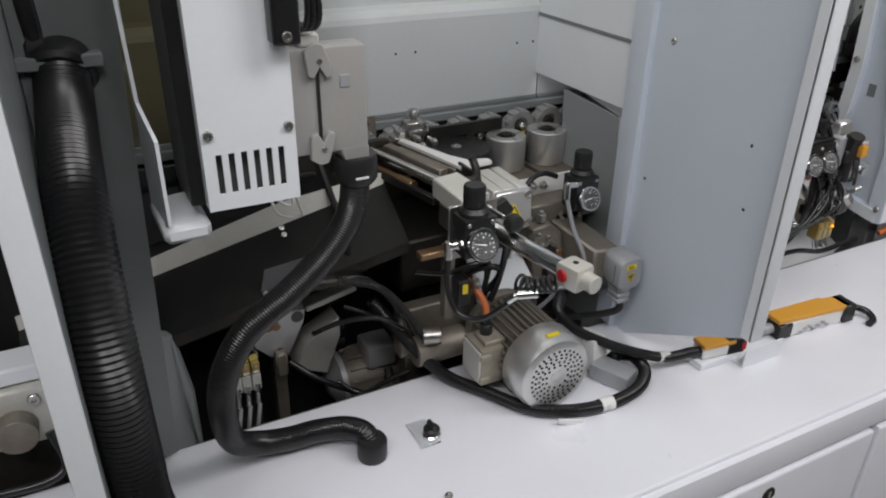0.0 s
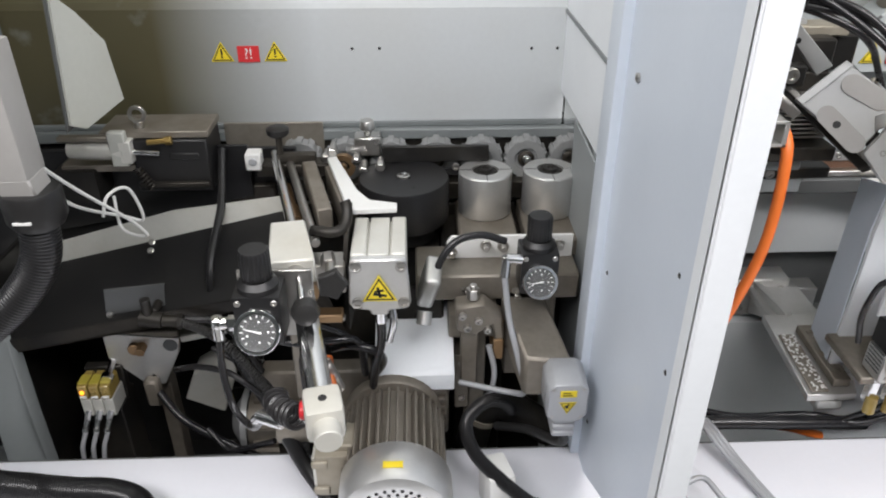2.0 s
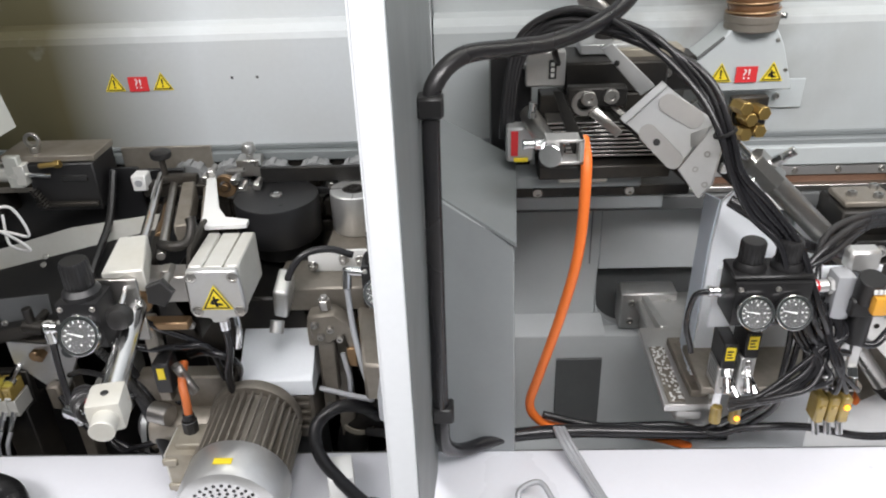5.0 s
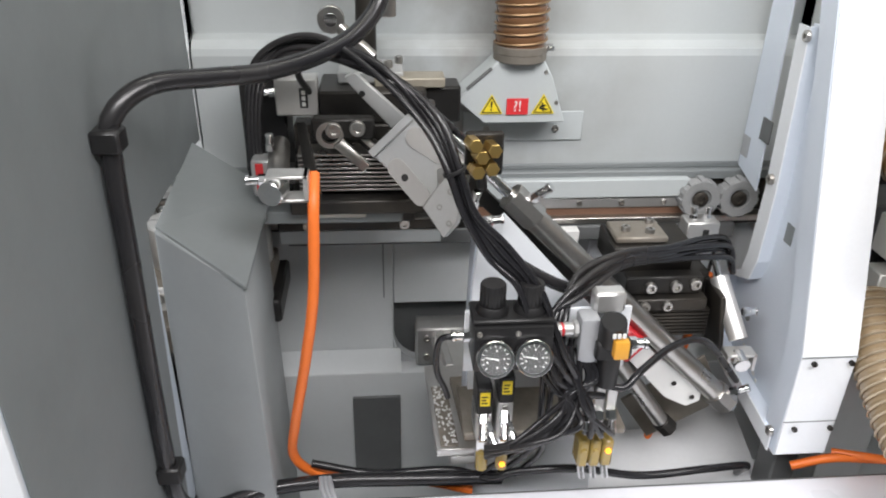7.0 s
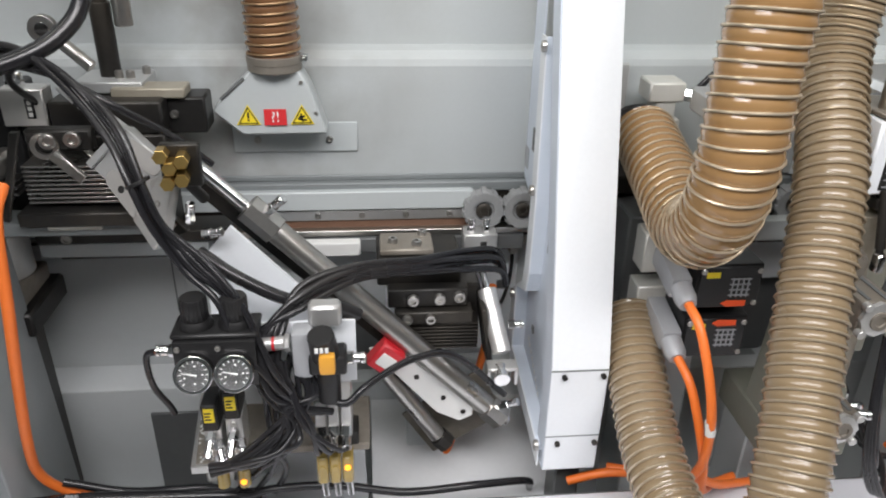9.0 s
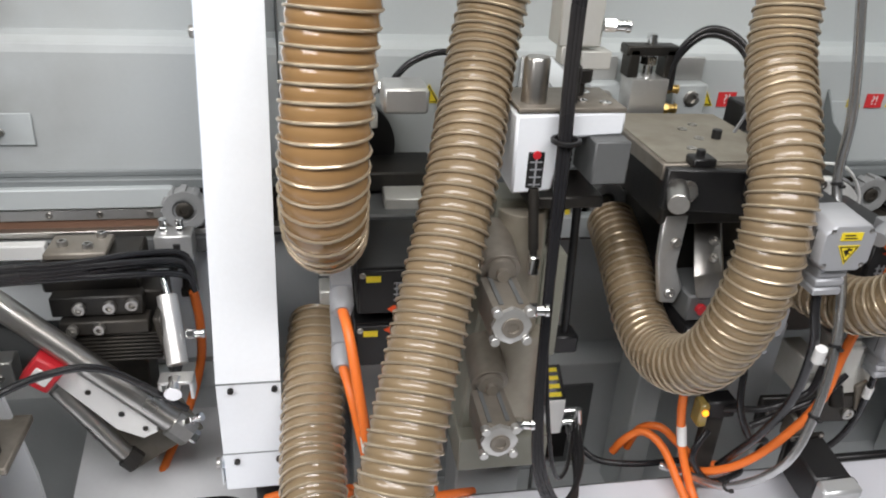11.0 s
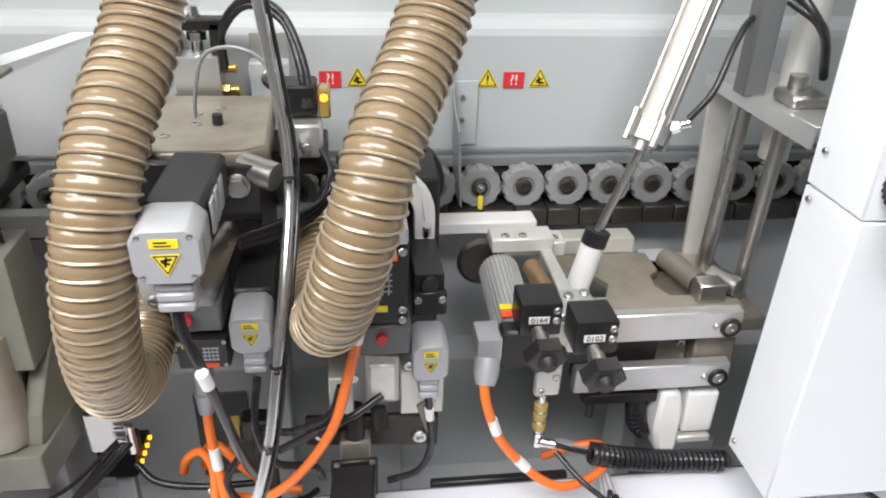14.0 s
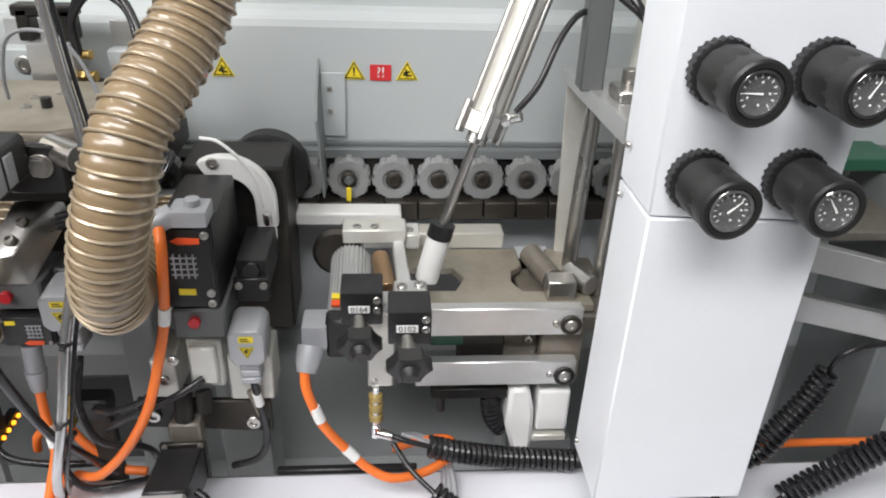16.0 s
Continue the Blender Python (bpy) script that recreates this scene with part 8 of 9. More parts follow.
cable([(1.911, 0.958, 0.906), (1.918, 0.925, 0.885), (1.928, 0.89, 0.82), (1.935, 0.88, 0.76), (1.938, 0.89, 0.69), (1.93, 0.92, 0.64), (1.90, 0.98, 0.60), (1.86, 1.01, 0.585)], 0.0063, ORANGE, "orange motor cable with white marker sleeve", "orange_cable", "orange cables")
cable([(1.911, 0.958, 0.822), (1.92, 0.925, 0.80), (1.932, 0.90, 0.745), (1.945, 0.895, 0.69), (1.96, 0.91, 0.63), (2.0, 0.95, 0.60), (2.04, 0.97, 0.592)], 0.0063, ORANGE, "orange motor cable with white marker sleeve", "orange_cable", "orange cables")
solid("marker_sleeve", tube([(1.9335, 0.882, 0.775), (1.936, 0.880, 0.755)], 0.0072, 12), LABELW, "white marker sleeve on an orange cable", "marker", "cable markers")
cable([(1.95, 0.90, 0.66), (1.985, 0.915, 0.632), (2.03, 0.94, 0.608), (2.075, 0.965, 0.585), (2.10, 0.99, 0.56)], 0.0063, ORANGE, "orange cable end lying at the bed edge", "orange_cable", "orange cables")

# ---- scraper unit with the big steel plate ----
sp = thing("scraper_unit", (2.4, 1.1, 1.0), "scraper unit with a dusty steel top plate and alloy cylinder", "scraper unit")
part("top_plate", prism([(2.307, 1.215, 1.070), (2.484, 1.209, 1.070), (2.490, 1.015, 1.070), (2.462, 0.998, 1.070), (2.308, 0.998, 1.070)], (0, 0, -0.022), 0.002), DUSTY, sp, "dusty steel plate")
part("top_face", prism([(2.312, 1.21, 1.0703), (2.480, 1.204, 1.0703), (2.485, 1.018, 1.0703), (2.460, 1.003, 1.0703), (2.313, 1.003, 1.0703)], (0, 0, 0.0008), 0), STEELD, sp)
bolts([(2.395, 1.13, 1.071), (2.40, 1.09, 1.071), (2.42, 1.15, 1.071), (2.37, 1.05, 1.071)], (0, 0, 1), 0.0065, 0.002, sp)
part("plug_stub", cyl((2.425, 1.09, 1.071), (2.425, 1.09, 1.084), 0.0065), BLACK, sp)
part("lower_frame", box(2.318, 2.478, 1.0, 1.20, 0.985, 1.048, 0.003), BLACKM, sp)
for x in (2.30, 2.445):
    w = part("wall_block", box(x - 0.002, x + 0.055, 1.265, 1.298, 1.040, 1.100, 0.003), PANEL, sp)
    bolt((x + 0.028, 1.265, 1.078), (0, -1, 0), 0.0125, 0.005, w)
    part("wall_strip", box(x, x + 0.054, 1.290, 1.2985, 1.100, 1.136, 0.001), SILVER, sp)
cy2 = part("cylinder", box(2.352, 2.412, 1.225, 1.27, 1.055, 1.118, 0.004, 2), ALU, sp, "alloy square cylinder")
part("clevis", join(box(2.345, 2.362, 1.23, 1.26, 1.118, 1.160, 0.002), box(2.402, 2.418, 1.23, 1.26, 1.118, 1.160, 0.002), box(2.340, 2.422, 1.23, 1.26, 1.150, 1.165, 0.002)), BLACKM, cy2)
part("piston", join(cyl((2.383, 1.247, 1.118), (2.383, 1.247, 1.18), 0.008), cyl((2.383, 1.247, 1.135), (2.383, 1.247, 1.147), 0.013, seg=6)), CHROME, cy2)
part("foot", box(2.34, 2.43, 1.215, 1.28, 1.044, 1.056, 0.002), BLACKM, cy2)
fitting((2.412, 1.24, 1.10), (1, -0.2, 0), cy2, 0.0065, 0.022, BRASS)
fitting((2.412, 1.24, 1.07), (1, -0.2, 0), cy2, 0.0075, 0.024, BRASS)
part("black_bracket", prism([(2.300, 0.968, 1.075), (2.482, 0.968, 1.066), (2.482, 0.968, 1.010), (2.430, 0.968, 1.010), (2.300, 0.968, 1.022)], (0, 0.012, 0), 0.002), BLACK, sp)
for x, z in ((2.328, 1.046), (2.459, 1.044)):
    part("hex_bolt", join(cyl((x, 0.968, z), (x, 0.958, z), 0.0115, seg=6), cyl((x, 0.9685, z), (x, 0.965, z), 0.014)), STEEL, sp)
part("round_bar", cyl((2.325, 0.99, 1.052), (2.30, 0.93, 1.045), 0.013), STEEL, sp)
part("end_bar", cyl((2.462, 0.99, 1.058), (2.50, 0.97, 1.052), 0.016), STEEL, sp)
part("steel_arm", prism([(2.325, 1.0, 1.0), (2.358, 1.0, 1.0), (2.350, 0.99, 0.93), (2.365, 0.99, 0.895), (2.357, 0.99, 0.872), (2.335, 0.99, 0.875), (2.322, 0.99, 0.94)], (0, 0.012, 0), 0.002), ALU, sp, "curved alloy arm")
bolts([(2.341, 0.99, 0.965), (2.346, 0.989, 0.89)], (0, -1, 0), 0.0075, 0.005, sp)
part("slide_block", prism([(2.365, 0.97, 0.925), (2.405, 0.97, 0.930), (2.432, 1.05, 0.985), (2.392, 1.05, 0.985)], (0.012, 0, -0.04), 0.002), STEEL, sp)
bolts([(2.404, 1.005, 0.957), (2.396, 0.985, 0.942)], (0, -0.5, 0.85), 0.007, 0.006, sp)
rm = spindle_motor(2.398, 0.968, 0.828, False, "black router motor below the scraper unit", 0.68)
part("junction", box(2.366, 2.424, 0.970, 1.05, 0.855, 0.895, 0.003), DGREY, rm)
part("red_button", cyl((2.384, 0.970, 0.876), (2.384, 0.962, 0.876), 0.0075), REDP, rm, "red push button")
part("rear_block", box(2.38, 2.47, 1.05, 1.24, 0.80, 1.0, 0.003), BLACKM, rm)
part("cable_plug", join(cyl((2.393, 0.975, 0.803), (2.392, 0.972, 0.765), 0.012), cyl((2.392, 0.972, 0.765), (2.391, 0.97, 0.735), 0.0135, 0.010)), CONN, rm)
part("post", box(2.425, 2.475, 1.16, 1.24, 0.325, 0.80, 0.003), GREYL, rm)
sv1 = thing("servo_motor", (2.42, 0.85, 1.03), "black servo motor with a grey octagonal plug", "servo motor", "servo motors")
servo_plug(2.420, 0.794, 1.053, 0.060, 0.054, sv1)
part("housing", prism([(2.392, 0.845, 1.032), (2.445, 0.845, 1.032), (2.445, 0.845, 1.080), (2.392, 0.845, 1.082)], (0.006, 0.12, 0.004), 0.004), BLACK, sv1)
for k in range(3):
    part("side_vent", box(2.4475, 2.4505, 0.862 + 0.026 * k, 0.880 + 0.026 * k, 1.040, 1.074, 0.001), CONN, sv1)
bolts([(2.397, 0.845, 1.076), (2.441, 0.845, 1.074)], (0, -1, 0), 0.0045, 0.003, sv1)
cable([(2.417, 0.815, 0.995), (2.42, 0.81, 0.965), (2.432, 0.81, 0.92), (2.445, 0.83, 0.83), (2.45, 0.87, 0.74), (2.46, 0.92, 0.66), (2.47, 0.96, 0.60)], 0.0055, CABLE, "black plug cable with white sleeve")
solid("marker_sleeve", tube([(2.4335, 0.799, 0.925), (2.437, 0.804, 0.905)], 0.0066, 12), LABELW, "white marker sleeve on a black cable", "marker", "cable markers")
sv2 = thing("servo_motor", (2.47, 0.93, 0.85), "small servo motor with a grey warning-labelled plug", "servo motor", "servo motors")
servo_plug(2.462, 0.925, 0.878, 0.046, 0.05, sv2)
part("housing", box(2.440, 2.486, 0.975, 1.06, 0.862, 0.91, 0.003), BLACK, sv2)

# ---- corner rounding unit ----
ce = thing("corner_unit", (2.62, 1.0, 0.7), "black corner rounding unit with vent grille and servo plug", "corner rounding unit")
part("motor_cover", box(2.580, 2.642, 0.937, 1.08, 0.880, 0.990, 0.006, 2), BLACK, ce)
part("front_plate", box(2.582, 2.640, 0.931, 0.9368, 0.882, 0.985, 0.002), BLACK, ce)
for k in range(4):
    part("grille_bar", box(2.593, 2.622, 0.9295, 0.9312, 0.926 + 0.0072 * k, 0.9275 + 0.0072 * k, 0), CONN, ce)
    part("grille_bar", box(2.596 + 0.0072 * k, 2.5975 + 0.0072 * k, 0.9295, 0.9312, 0.922, 0.953, 0), CONN, ce)
part("arrow", prism([(2.596, 0.9305, 0.970), (2.604, 0.9305, 0.9745), (2.628, 0.9305, 0.9735), (2.628, 0.9305, 0.9665), (2.604, 0.9305, 0.9655)], (0, -0.001, 0), 0), LEDR, ce, "red-orange direction arrow")
part("sticker", box(2.598, 2.617, 0.9295, 0.9308, 0.900, 0.908, 0), YELLOW, ce)
bolts([(2.634, 0.931, 0.977), (2.634, 0.931, 0.902), (2.634, 0.931, 0.888)], (0, -1, 0), 0.005, 0.003, ce)
part("lower_cover", box(2.584, 2.645, 0.933, 1.08, 0.836, 0.878, 0.003), DGREY, ce)
part("red_button", cyl((2.610, 0.933, 0.862), (2.610, 0.926, 0.862), 0.007), REDP, ce)
part("cable_plug", join(box(2.598, 2.640, 0.925, 0.965, 0.988, 1.008, 0.004, 2), lathe((2.600, 0.938, 0.999), (-0.9, -0.5, -0.25), [(0, 0), (0.013, 0), (0.013, 0.018), (0.0105, 0.026), (0, 0.026)], 16), cyl((2.622, 0.945, 1.008), (2.622, 0.945, 1.016), 0.009)), CONN, ce, "grey cable plug")
part("right_motor", join(box(2.652, 2.690, 0.985, 1.08, 0.865, 0.915, 0.004, 2), box(2.650, 2.692, 0.975, 0.986, 0.862, 0.895, 0.002), cyl((2.671, 0.985, 0.903), (2.671, 0.978, 0.903), 0.011)), BLACK, ce)
bolts([(2.656, 0.975, 0.885), (2.686, 0.975, 0.885)], (0, -1, 0), 0.005, 0.003, ce)
servo_plug(2.668, 0.925, 0.826, 0.044, 0.052, ce)
arc = [(2.624 + 0.066 * math.cos(radians(a)), 1.095, 0.940 + 0.066 * math.sin(radians(a))) for a in range(120, -1, -12)] + [(2.690, 1.095, 0.905), (2.662, 1.095, 0.905)] + [(2.624 + 0.038 * math.cos(radians(a)), 1.095, 0.940 + 0.038 * math.sin(radians(a))) for a in range(0, 121, 12)]
part("horn", prism(arc, (0, 0.017, 0), 0.0015), NYLON, ce, "white curved arm")
bolt((2.612, 1.095, 0.998), (0, -1, 0), 0.0075, 0.004, ce)
part("horn_fitting", join(cyl((2.678, 1.093, 0.912), (2.678, 1.088, 0.93), 0.006), box(2.666, 2.69, 1.085, 1.10, 0.888, 0.905, 0.002)), CHROME, ce)
part("horn_sticker", box(2.669, 2.687, 1.0835, 1.0855, 0.892, 0.901, 0), YELLOW, ce)
part("cutter_disc", lathe((2.66, 1.262, 0.928), (0, -1, 0), [(0, 0), (0.060, 0), (0.060, 0.026), (0.05, 0.030), (0, 0.030)], 36), BLACK, ce)
part("rear_mass", box(2.56, 2.70, 1.125, 1.23, 0.72, 0.98, 0.004), BLACKM, ce)
part("low_block", box(2.545, 2.575, 0.94, 1.0, 0.742, 0.80, 0.002), ALUW, ce)
part("low_block", box(2.59, 2.632, 0.947, 1.0, 0.752, 0.825, 0.003), ALUW, ce)
part("low_block", box(2.634, 2.69, 0.96, 1.02, 0.72, 0.79, 0.002), ALUW, ce)
bolts([(2.56, 0.94, 0.77), (2.575, 0.94, 0.80), (2.645, 0.96, 0.80)], (0, -1, 0), 0.007, 0.004, ce)
part("bronze_block", box(2.594, 2.628, 0.935, 0.946, 0.765, 0.82, 0.003), ALUW, ce)
part("cross_plate", prism([(2.512, 0.960, 0.722), (2.684, 0.960, 0.716), (2.684, 0.960, 0.664), (2.512, 0.960, 0.676)], (0, 0.010, 0), 0.002), BLACKM, ce)
bolts([(2.532, 0.960, 0.697), (2.660, 0.960, 0.683)], (0, -1, 0), 0.010, 0.005, ce)
part("stand", box(2.57, 2.65, 1.12, 1.22, 0.325, 0.74, 0.003), GREYL, ce)
part("spindle_nut", join(cyl((2.575, 0.955, 0.745), (2.575, 0.945, 0.70), 0.012), cyl((2.605, 0.94, 0.752), (2.608, 0.93, 0.725), 0.010)), BLACKM, ce)
part("lever", prism([(2.655, 0.955, 0.735), (2.672, 0.955, 0.745), (2.680, 0.955, 0.69), (2.668, 0.955, 0.69)], (0, 0.006, 0), 0.001), DUSTY, ce)
st = thing("stepper_motor", (2.56, 0.88, 0.60), "black stepper motor with an alloy end face pointing over the bed", "stepper motor")
part("body", prism([(2.546, 0.925, 0.672), (2.600, 0.925, 0.674), (2.600, 0.925, 0.618), (2.546, 0.925, 0.616)], (-0.006, -0.075, -0.004), 0.003), BLACK, st)
part("end_face", prism([(2.539, 0.8495, 0.670), (2.596, 0.8495, 0.672), (2.596, 0.8495, 0.612), (2.539, 0.8495, 0.610)], (-0.002, -0.026, -0.002), 0.004), SILVER, st)
part("flange", prism([(2.543, 0.933, 0.676), (2.603, 0.933, 0.678), (2.603, 0.933, 0.614), (2.543, 0.933, 0.612)], (0, -0.0075, 0), 0.002), BLACKM, st)
bolts([(2.551, 0.9255, 0.673), (2.596, 0.9255, 0.675)], (0, -1, 0), 0.004, 0.003, st)
part("shaft_block", box(2.555, 2.595, 0.936, 0.962, 0.655, 0.70, 0.003), DUSTY, st)
cable([(2.600, 0.87, 0.65), (2.615, 0.86, 0.64), (2.612, 0.85, 0.59), (2.60, 0.85, 0.578), (2.595, 0.80, 0.576)], 0.005, CABLE, "black motor cable beside the stepper motor")

# ---- cables of the module ----
cable([(2.588, 0.925, 0.993), (2.593, 0.908, 0.974), (2.589, 0.908, 0.93), (2.582, 0.913, 0.88), (2.570, 0.91, 0.828), (2.551, 0.90, 0.762), (2.519, 0.905, 0.70), (2.482, 0.915, 0.650), (2.45, 0.935, 0.615), (2.41, 0.97, 0.585)], 0.0063, ORANGE, "orange motor cable with white marker sleeves", "orange_cable", "orange cables")
cable([(2.391, 0.97, 0.737), (2.392, 0.965, 0.70), (2.398, 0.955, 0.65), (2.408, 0.93, 0.60), (2.41, 0.905, 0.583), (2.398, 0.895, 0.582), (2.392, 0.93, 0.60), (2.385, 0.98, 0.625), (2.365, 1.01, 0.632), (2.342, 1.02, 0.61), (2.332, 1.03, 0.578)], 0.0063, ORANGE, "orange motor cable looped over the bed edge", "orange_cable", "orange cables")
cable([(2.36, 1.04, 0.575), (2.37, 1.03, 0.62), (2.392, 1.01, 0.638), (2.42, 0.995, 0.615), (2.46, 0.985, 0.583), (2.50, 0.98, 0.578)], 0.0063, ORANGE, "orange motor cable looped over the bed edge", "orange_cable", "orange cables")
solid("marker_sleeve", tube([(2.5848, 0.911, 0.895), (2.5808, 0.9135, 0.872)], 0.0072, 12), LABELW, "white marker sleeve on an orange cable", "marker", "cable markers")
solid("marker_sleeve", tube([(2.3945, 0.961, 0.682), (2.398, 0.955, 0.652)], 0.0072, 12), LABELW, "white marker sleeve on an orange cable", "marker", "cable markers")
mc = thing("metal_conduit", (2.38, 0.97, 0.60), "grey metal-braided conduit hanging in a long bow", "conduit")
MCP = [(2.47, 0.99, 1.40), (2.506, 0.955, 1.17), (2.515, 0.95, 1.06), (2.508, 0.89, 0.97), (2.497, 0.85, 0.89), (2.483, 0.83, 0.80), (2.462, 0.83, 0.72), (2.432, 0.88, 0.64), (2.41, 0.95, 0.60), (2.38, 0.97, 0.60)]
part("sheath", tube(MCP, 0.0056, 14), CHROMED, mc)
part("companion_cable", tube([(x + 0.0085, y + 0.004, z - 0.002) for x, y, z in MCP[:-2]], 0.0024, 10), CABLE, mc, "thin black cable tied to the conduit")
for k in (2, 4, 5, 7):
    p, q = V(MCP[k]), (V(MCP[k + 1]) - V(MCP[k - 1])).normalized()
    part("cable_tie", join(ring(p - q * 0.002, q, 0.0075, 0.0058, 0.004, 14), box(p.x - 0.002, p.x + 0.004, p.y - 0.012, p.y - 0.006, p.z - 0.002, p.z + 0.002, 0.0005)), BLACK, mc, "black cable tie")
cable([(2.412, 1.03, 1.10), (2.417, 1.02, 1.129), (2.428, 1.02, 1.167), (2.451, 1.02, 1.179), (2.48, 1.02, 1.173), (2.501, 1.02, 1.148), (2.517, 1.02, 1.096), (2.519, 1.02, 1.033), (2.51, 1.02, 0.97)], 0.0022, CONN, "thin pale cable bowing over the scraper unit", "cable", "thin cables")
sq = solid("sensor_stub", join(cyl((2.352, 0.995, 1.04), (2.352, 0.995, 1.09), 0.0055), box(2.338, 2.368, 0.98, 1.005, 1.071, 1.082, 0.002)), BLACK, "black sensor standing on the steel plate", "sensor")
for k in range(2):
    cable([(2.412 + 0.006 * k, 1.235, 1.10), (2.42, 1.23, 1.15 + 0.006 * k), (2.455, 1.22, 1.185 + 0.008 * k), (2.50, 1.20, 1.17 + 0.008 * k), (2.52 + 0.006 * k, 1.17, 1.12), (2.525 + 0.006 * k, 1.15, 1.07)], 0.0052, CABLE, "black air hose arching behind the scraper unit", "air_hose", "scraper air hoses", "hose")
vh = thing("solenoid_valve", (2.53, 1.15, 1.06), "black valve with a lit amber plug beside the scraper plate", "valve")
part("body", box(2.495, 2.540, 1.15, 1.20, 1.06, 1.10, 0.003), BLACK, vh)
part("plug", box(2.541, 2.557, 1.155, 1.185, 1.055, 1.095, 0.003), AMBER, vh)
part("led", cyl((2.549, 1.153, 1.083), (2.549, 1.156, 1.083), 0.005), LED, vh)
part("alloy_block", box(2.490, 2.545, 1.13, 1.19, 1.01, 1.055, 0.003), ALU, vh)
part("foot", box(2.47, 2.55, 1.15, 1.24, 0.98, 1.012, 0.002), BLACKM, vh)
fitting((2.52, 1.13, 1.03), (0.3, -1, 0.1), vh, 0.0065, 0.026)
for k in range(3):
    cable([(2.545, 1.11, 1.03 - 0.01 * k), (2.555 + 0.006 * k, 1.08, 1.01), (2.54, 1.05, 0.985 - 0.006 * k), (2.50, 1.02, 0.975 - 0.008 * k), (2.45, 0.99, 0.97 - 0.006 * k)], 0.0045, CABLE, "black air hose curling under the scraper unit", "air_hose", "scraper air hoses", "hose")
cable([(2.60, 1.10, 1.03), (2.63, 1.08, 1.03), (2.665, 1.08, 0.99), (2.676, 1.085, 0.94)], 0.0024, LABELW, "thin white cable to the white curved arm", "cable", "thin cables")
for k, pts in enumerate(([(2.56, 0.925, 0.80), (2.545, 0.92, 0.76), (2.50, 0.93, 0.73), (2.47, 0.95, 0.715), (2.45, 0.97, 0.70)], [(2.61, 0.935, 0.775), (2.57, 0.92, 0.755), (2.52, 0.92, 0.73), (2.48, 0.93, 0.70)], [(2.46, 0.95, 0.80), (2.455, 0.93, 0.74), (2.475, 0.92, 0.69), (2.52, 0.94, 0.66), (2.53, 0.96, 0.62)], [(2.668, 0.945, 0.765), (2.672, 0.95, 0.72), (2.675, 0.96, 0.66), (2.66, 0.97, 0.61), (2.62, 0.98, 0.585)], [(2.43, 0.95, 0.68), (2.41, 0.94, 0.64), (2.44, 0.93, 0.60), (2.50, 0.95, 0.59), (2.52, 0.98, 0.575)], [(2.27, 1.03, 0.60), (2.30, 1.01, 0.582), (2.36, 1.0, 0.577), (2.44, 1.0, 0.577)])):
    cable(pts, 0.005, CABLE, "black cable among the trimming motors", "cable", "loose black cables")
solid("marker_sleeve", tube([(2.670, 0.947, 0.74), (2.672, 0.95, 0.72)], 0.006, 12), LABELW, "white marker sleeve on a black cable", "marker", "cable markers")
sl = thing("amber_plug", (2.46, 0.96, 0.70), "lit amber valve plug between the cables", "plug")
part("body", box(2.415, 2.43, 0.955, 0.98, 0.68, 0.72, 0.003), AMBER, sl)
part("led", cyl((2.422, 0.951, 0.708), (2.422, 0.956, 0.708), 0.0045), LED, sl)
part("block", box(2.43, 2.475, 0.96, 0.99, 0.69, 0.72, 0.003), BLACK, sl)
part("stand", box(2.44, 2.47, 0.975, 0.99, 0.325, 0.69, 0.002), BLACKM, sl)

# ======== buffing module and cabinet surroundings ========
gp = thing("guard_fin", (2.75, 1.25, 0.95), "grey sheet metal guard fin on the back panel", "guard")
part("fin", prism([(2.735, 1.297, 1.085), (2.733, 1.262, 1.04), (2.735, 1.215, 1.015), (2.742, 1.215, 0.895), (2.742, 1.297, 0.895)], (0.003, 0, 0), 0), GREYP, gp)
part("flange", box(2.738, 2.775, 1.294, 1.2985, 0.965, 1.065, 0.001), PANEL, gp)
bolts([(2.752, 1.294, 1.04), (2.752, 1.294, 1.005)], (0, -1, 0), 0.004, 0.003, gp)
solid("white_guide", box(2.70, 2.86, 1.20, 1.238, 0.855, 0.876, 0.003), NYLON, "white plastic guide bar below the rollers", "guide bar")
solid("back_bar", box(2.80, 3.02, 1.20, 1.236, 0.815, 0.842, 0.002), ALUW, "alloy bar behind the buffing slide", "bar")

bf = thing("buffing_slide", (3.0, 1.1, 0.75), "alloy buffing slide with dusty plate and parallel link bars", "slide")
part("plate", prism([(2.86, 1.20, 0.803), (2.86, 1.14, 0.803), (2.935, 1.14, 0.803), (2.95, 1.11, 0.803), (2.935, 1.075, 0.803), (2.86, 1.075, 0.803), (2.86, 1.035, 0.803), (3.125, 1.035, 0.803), (3.125, 1.20, 0.803), (3.085, 1.20, 0.803), (3.085, 1.072, 0.803), (3.03, 1.072, 0.803), (3.018, 1.10, 0.803), (3.022, 1.13, 0.803), (3.04, 1.145, 0.803), (3.04, 1.20, 0.803)], (0, 0, 0.012), 0.001), STEELD, bf, "dusty cranked plate")
part("bearing_tube", join(cyl((3.055, 1.16, 0.828), (3.075, 1.085, 0.826), 0.017, seg=20), cyl((3.08, 1.08, 0.826), (3.095, 1.05, 0.825), 0.010)), DUSTY, bf)
part("bearing_fork", join(box(3.06, 3.10, 1.045, 1.075, 0.815, 0.845, 0.002), cyl((3.10, 1.10, 0.832), (3.125, 1.06, 0.83), 0.015)), STEEL, bf)
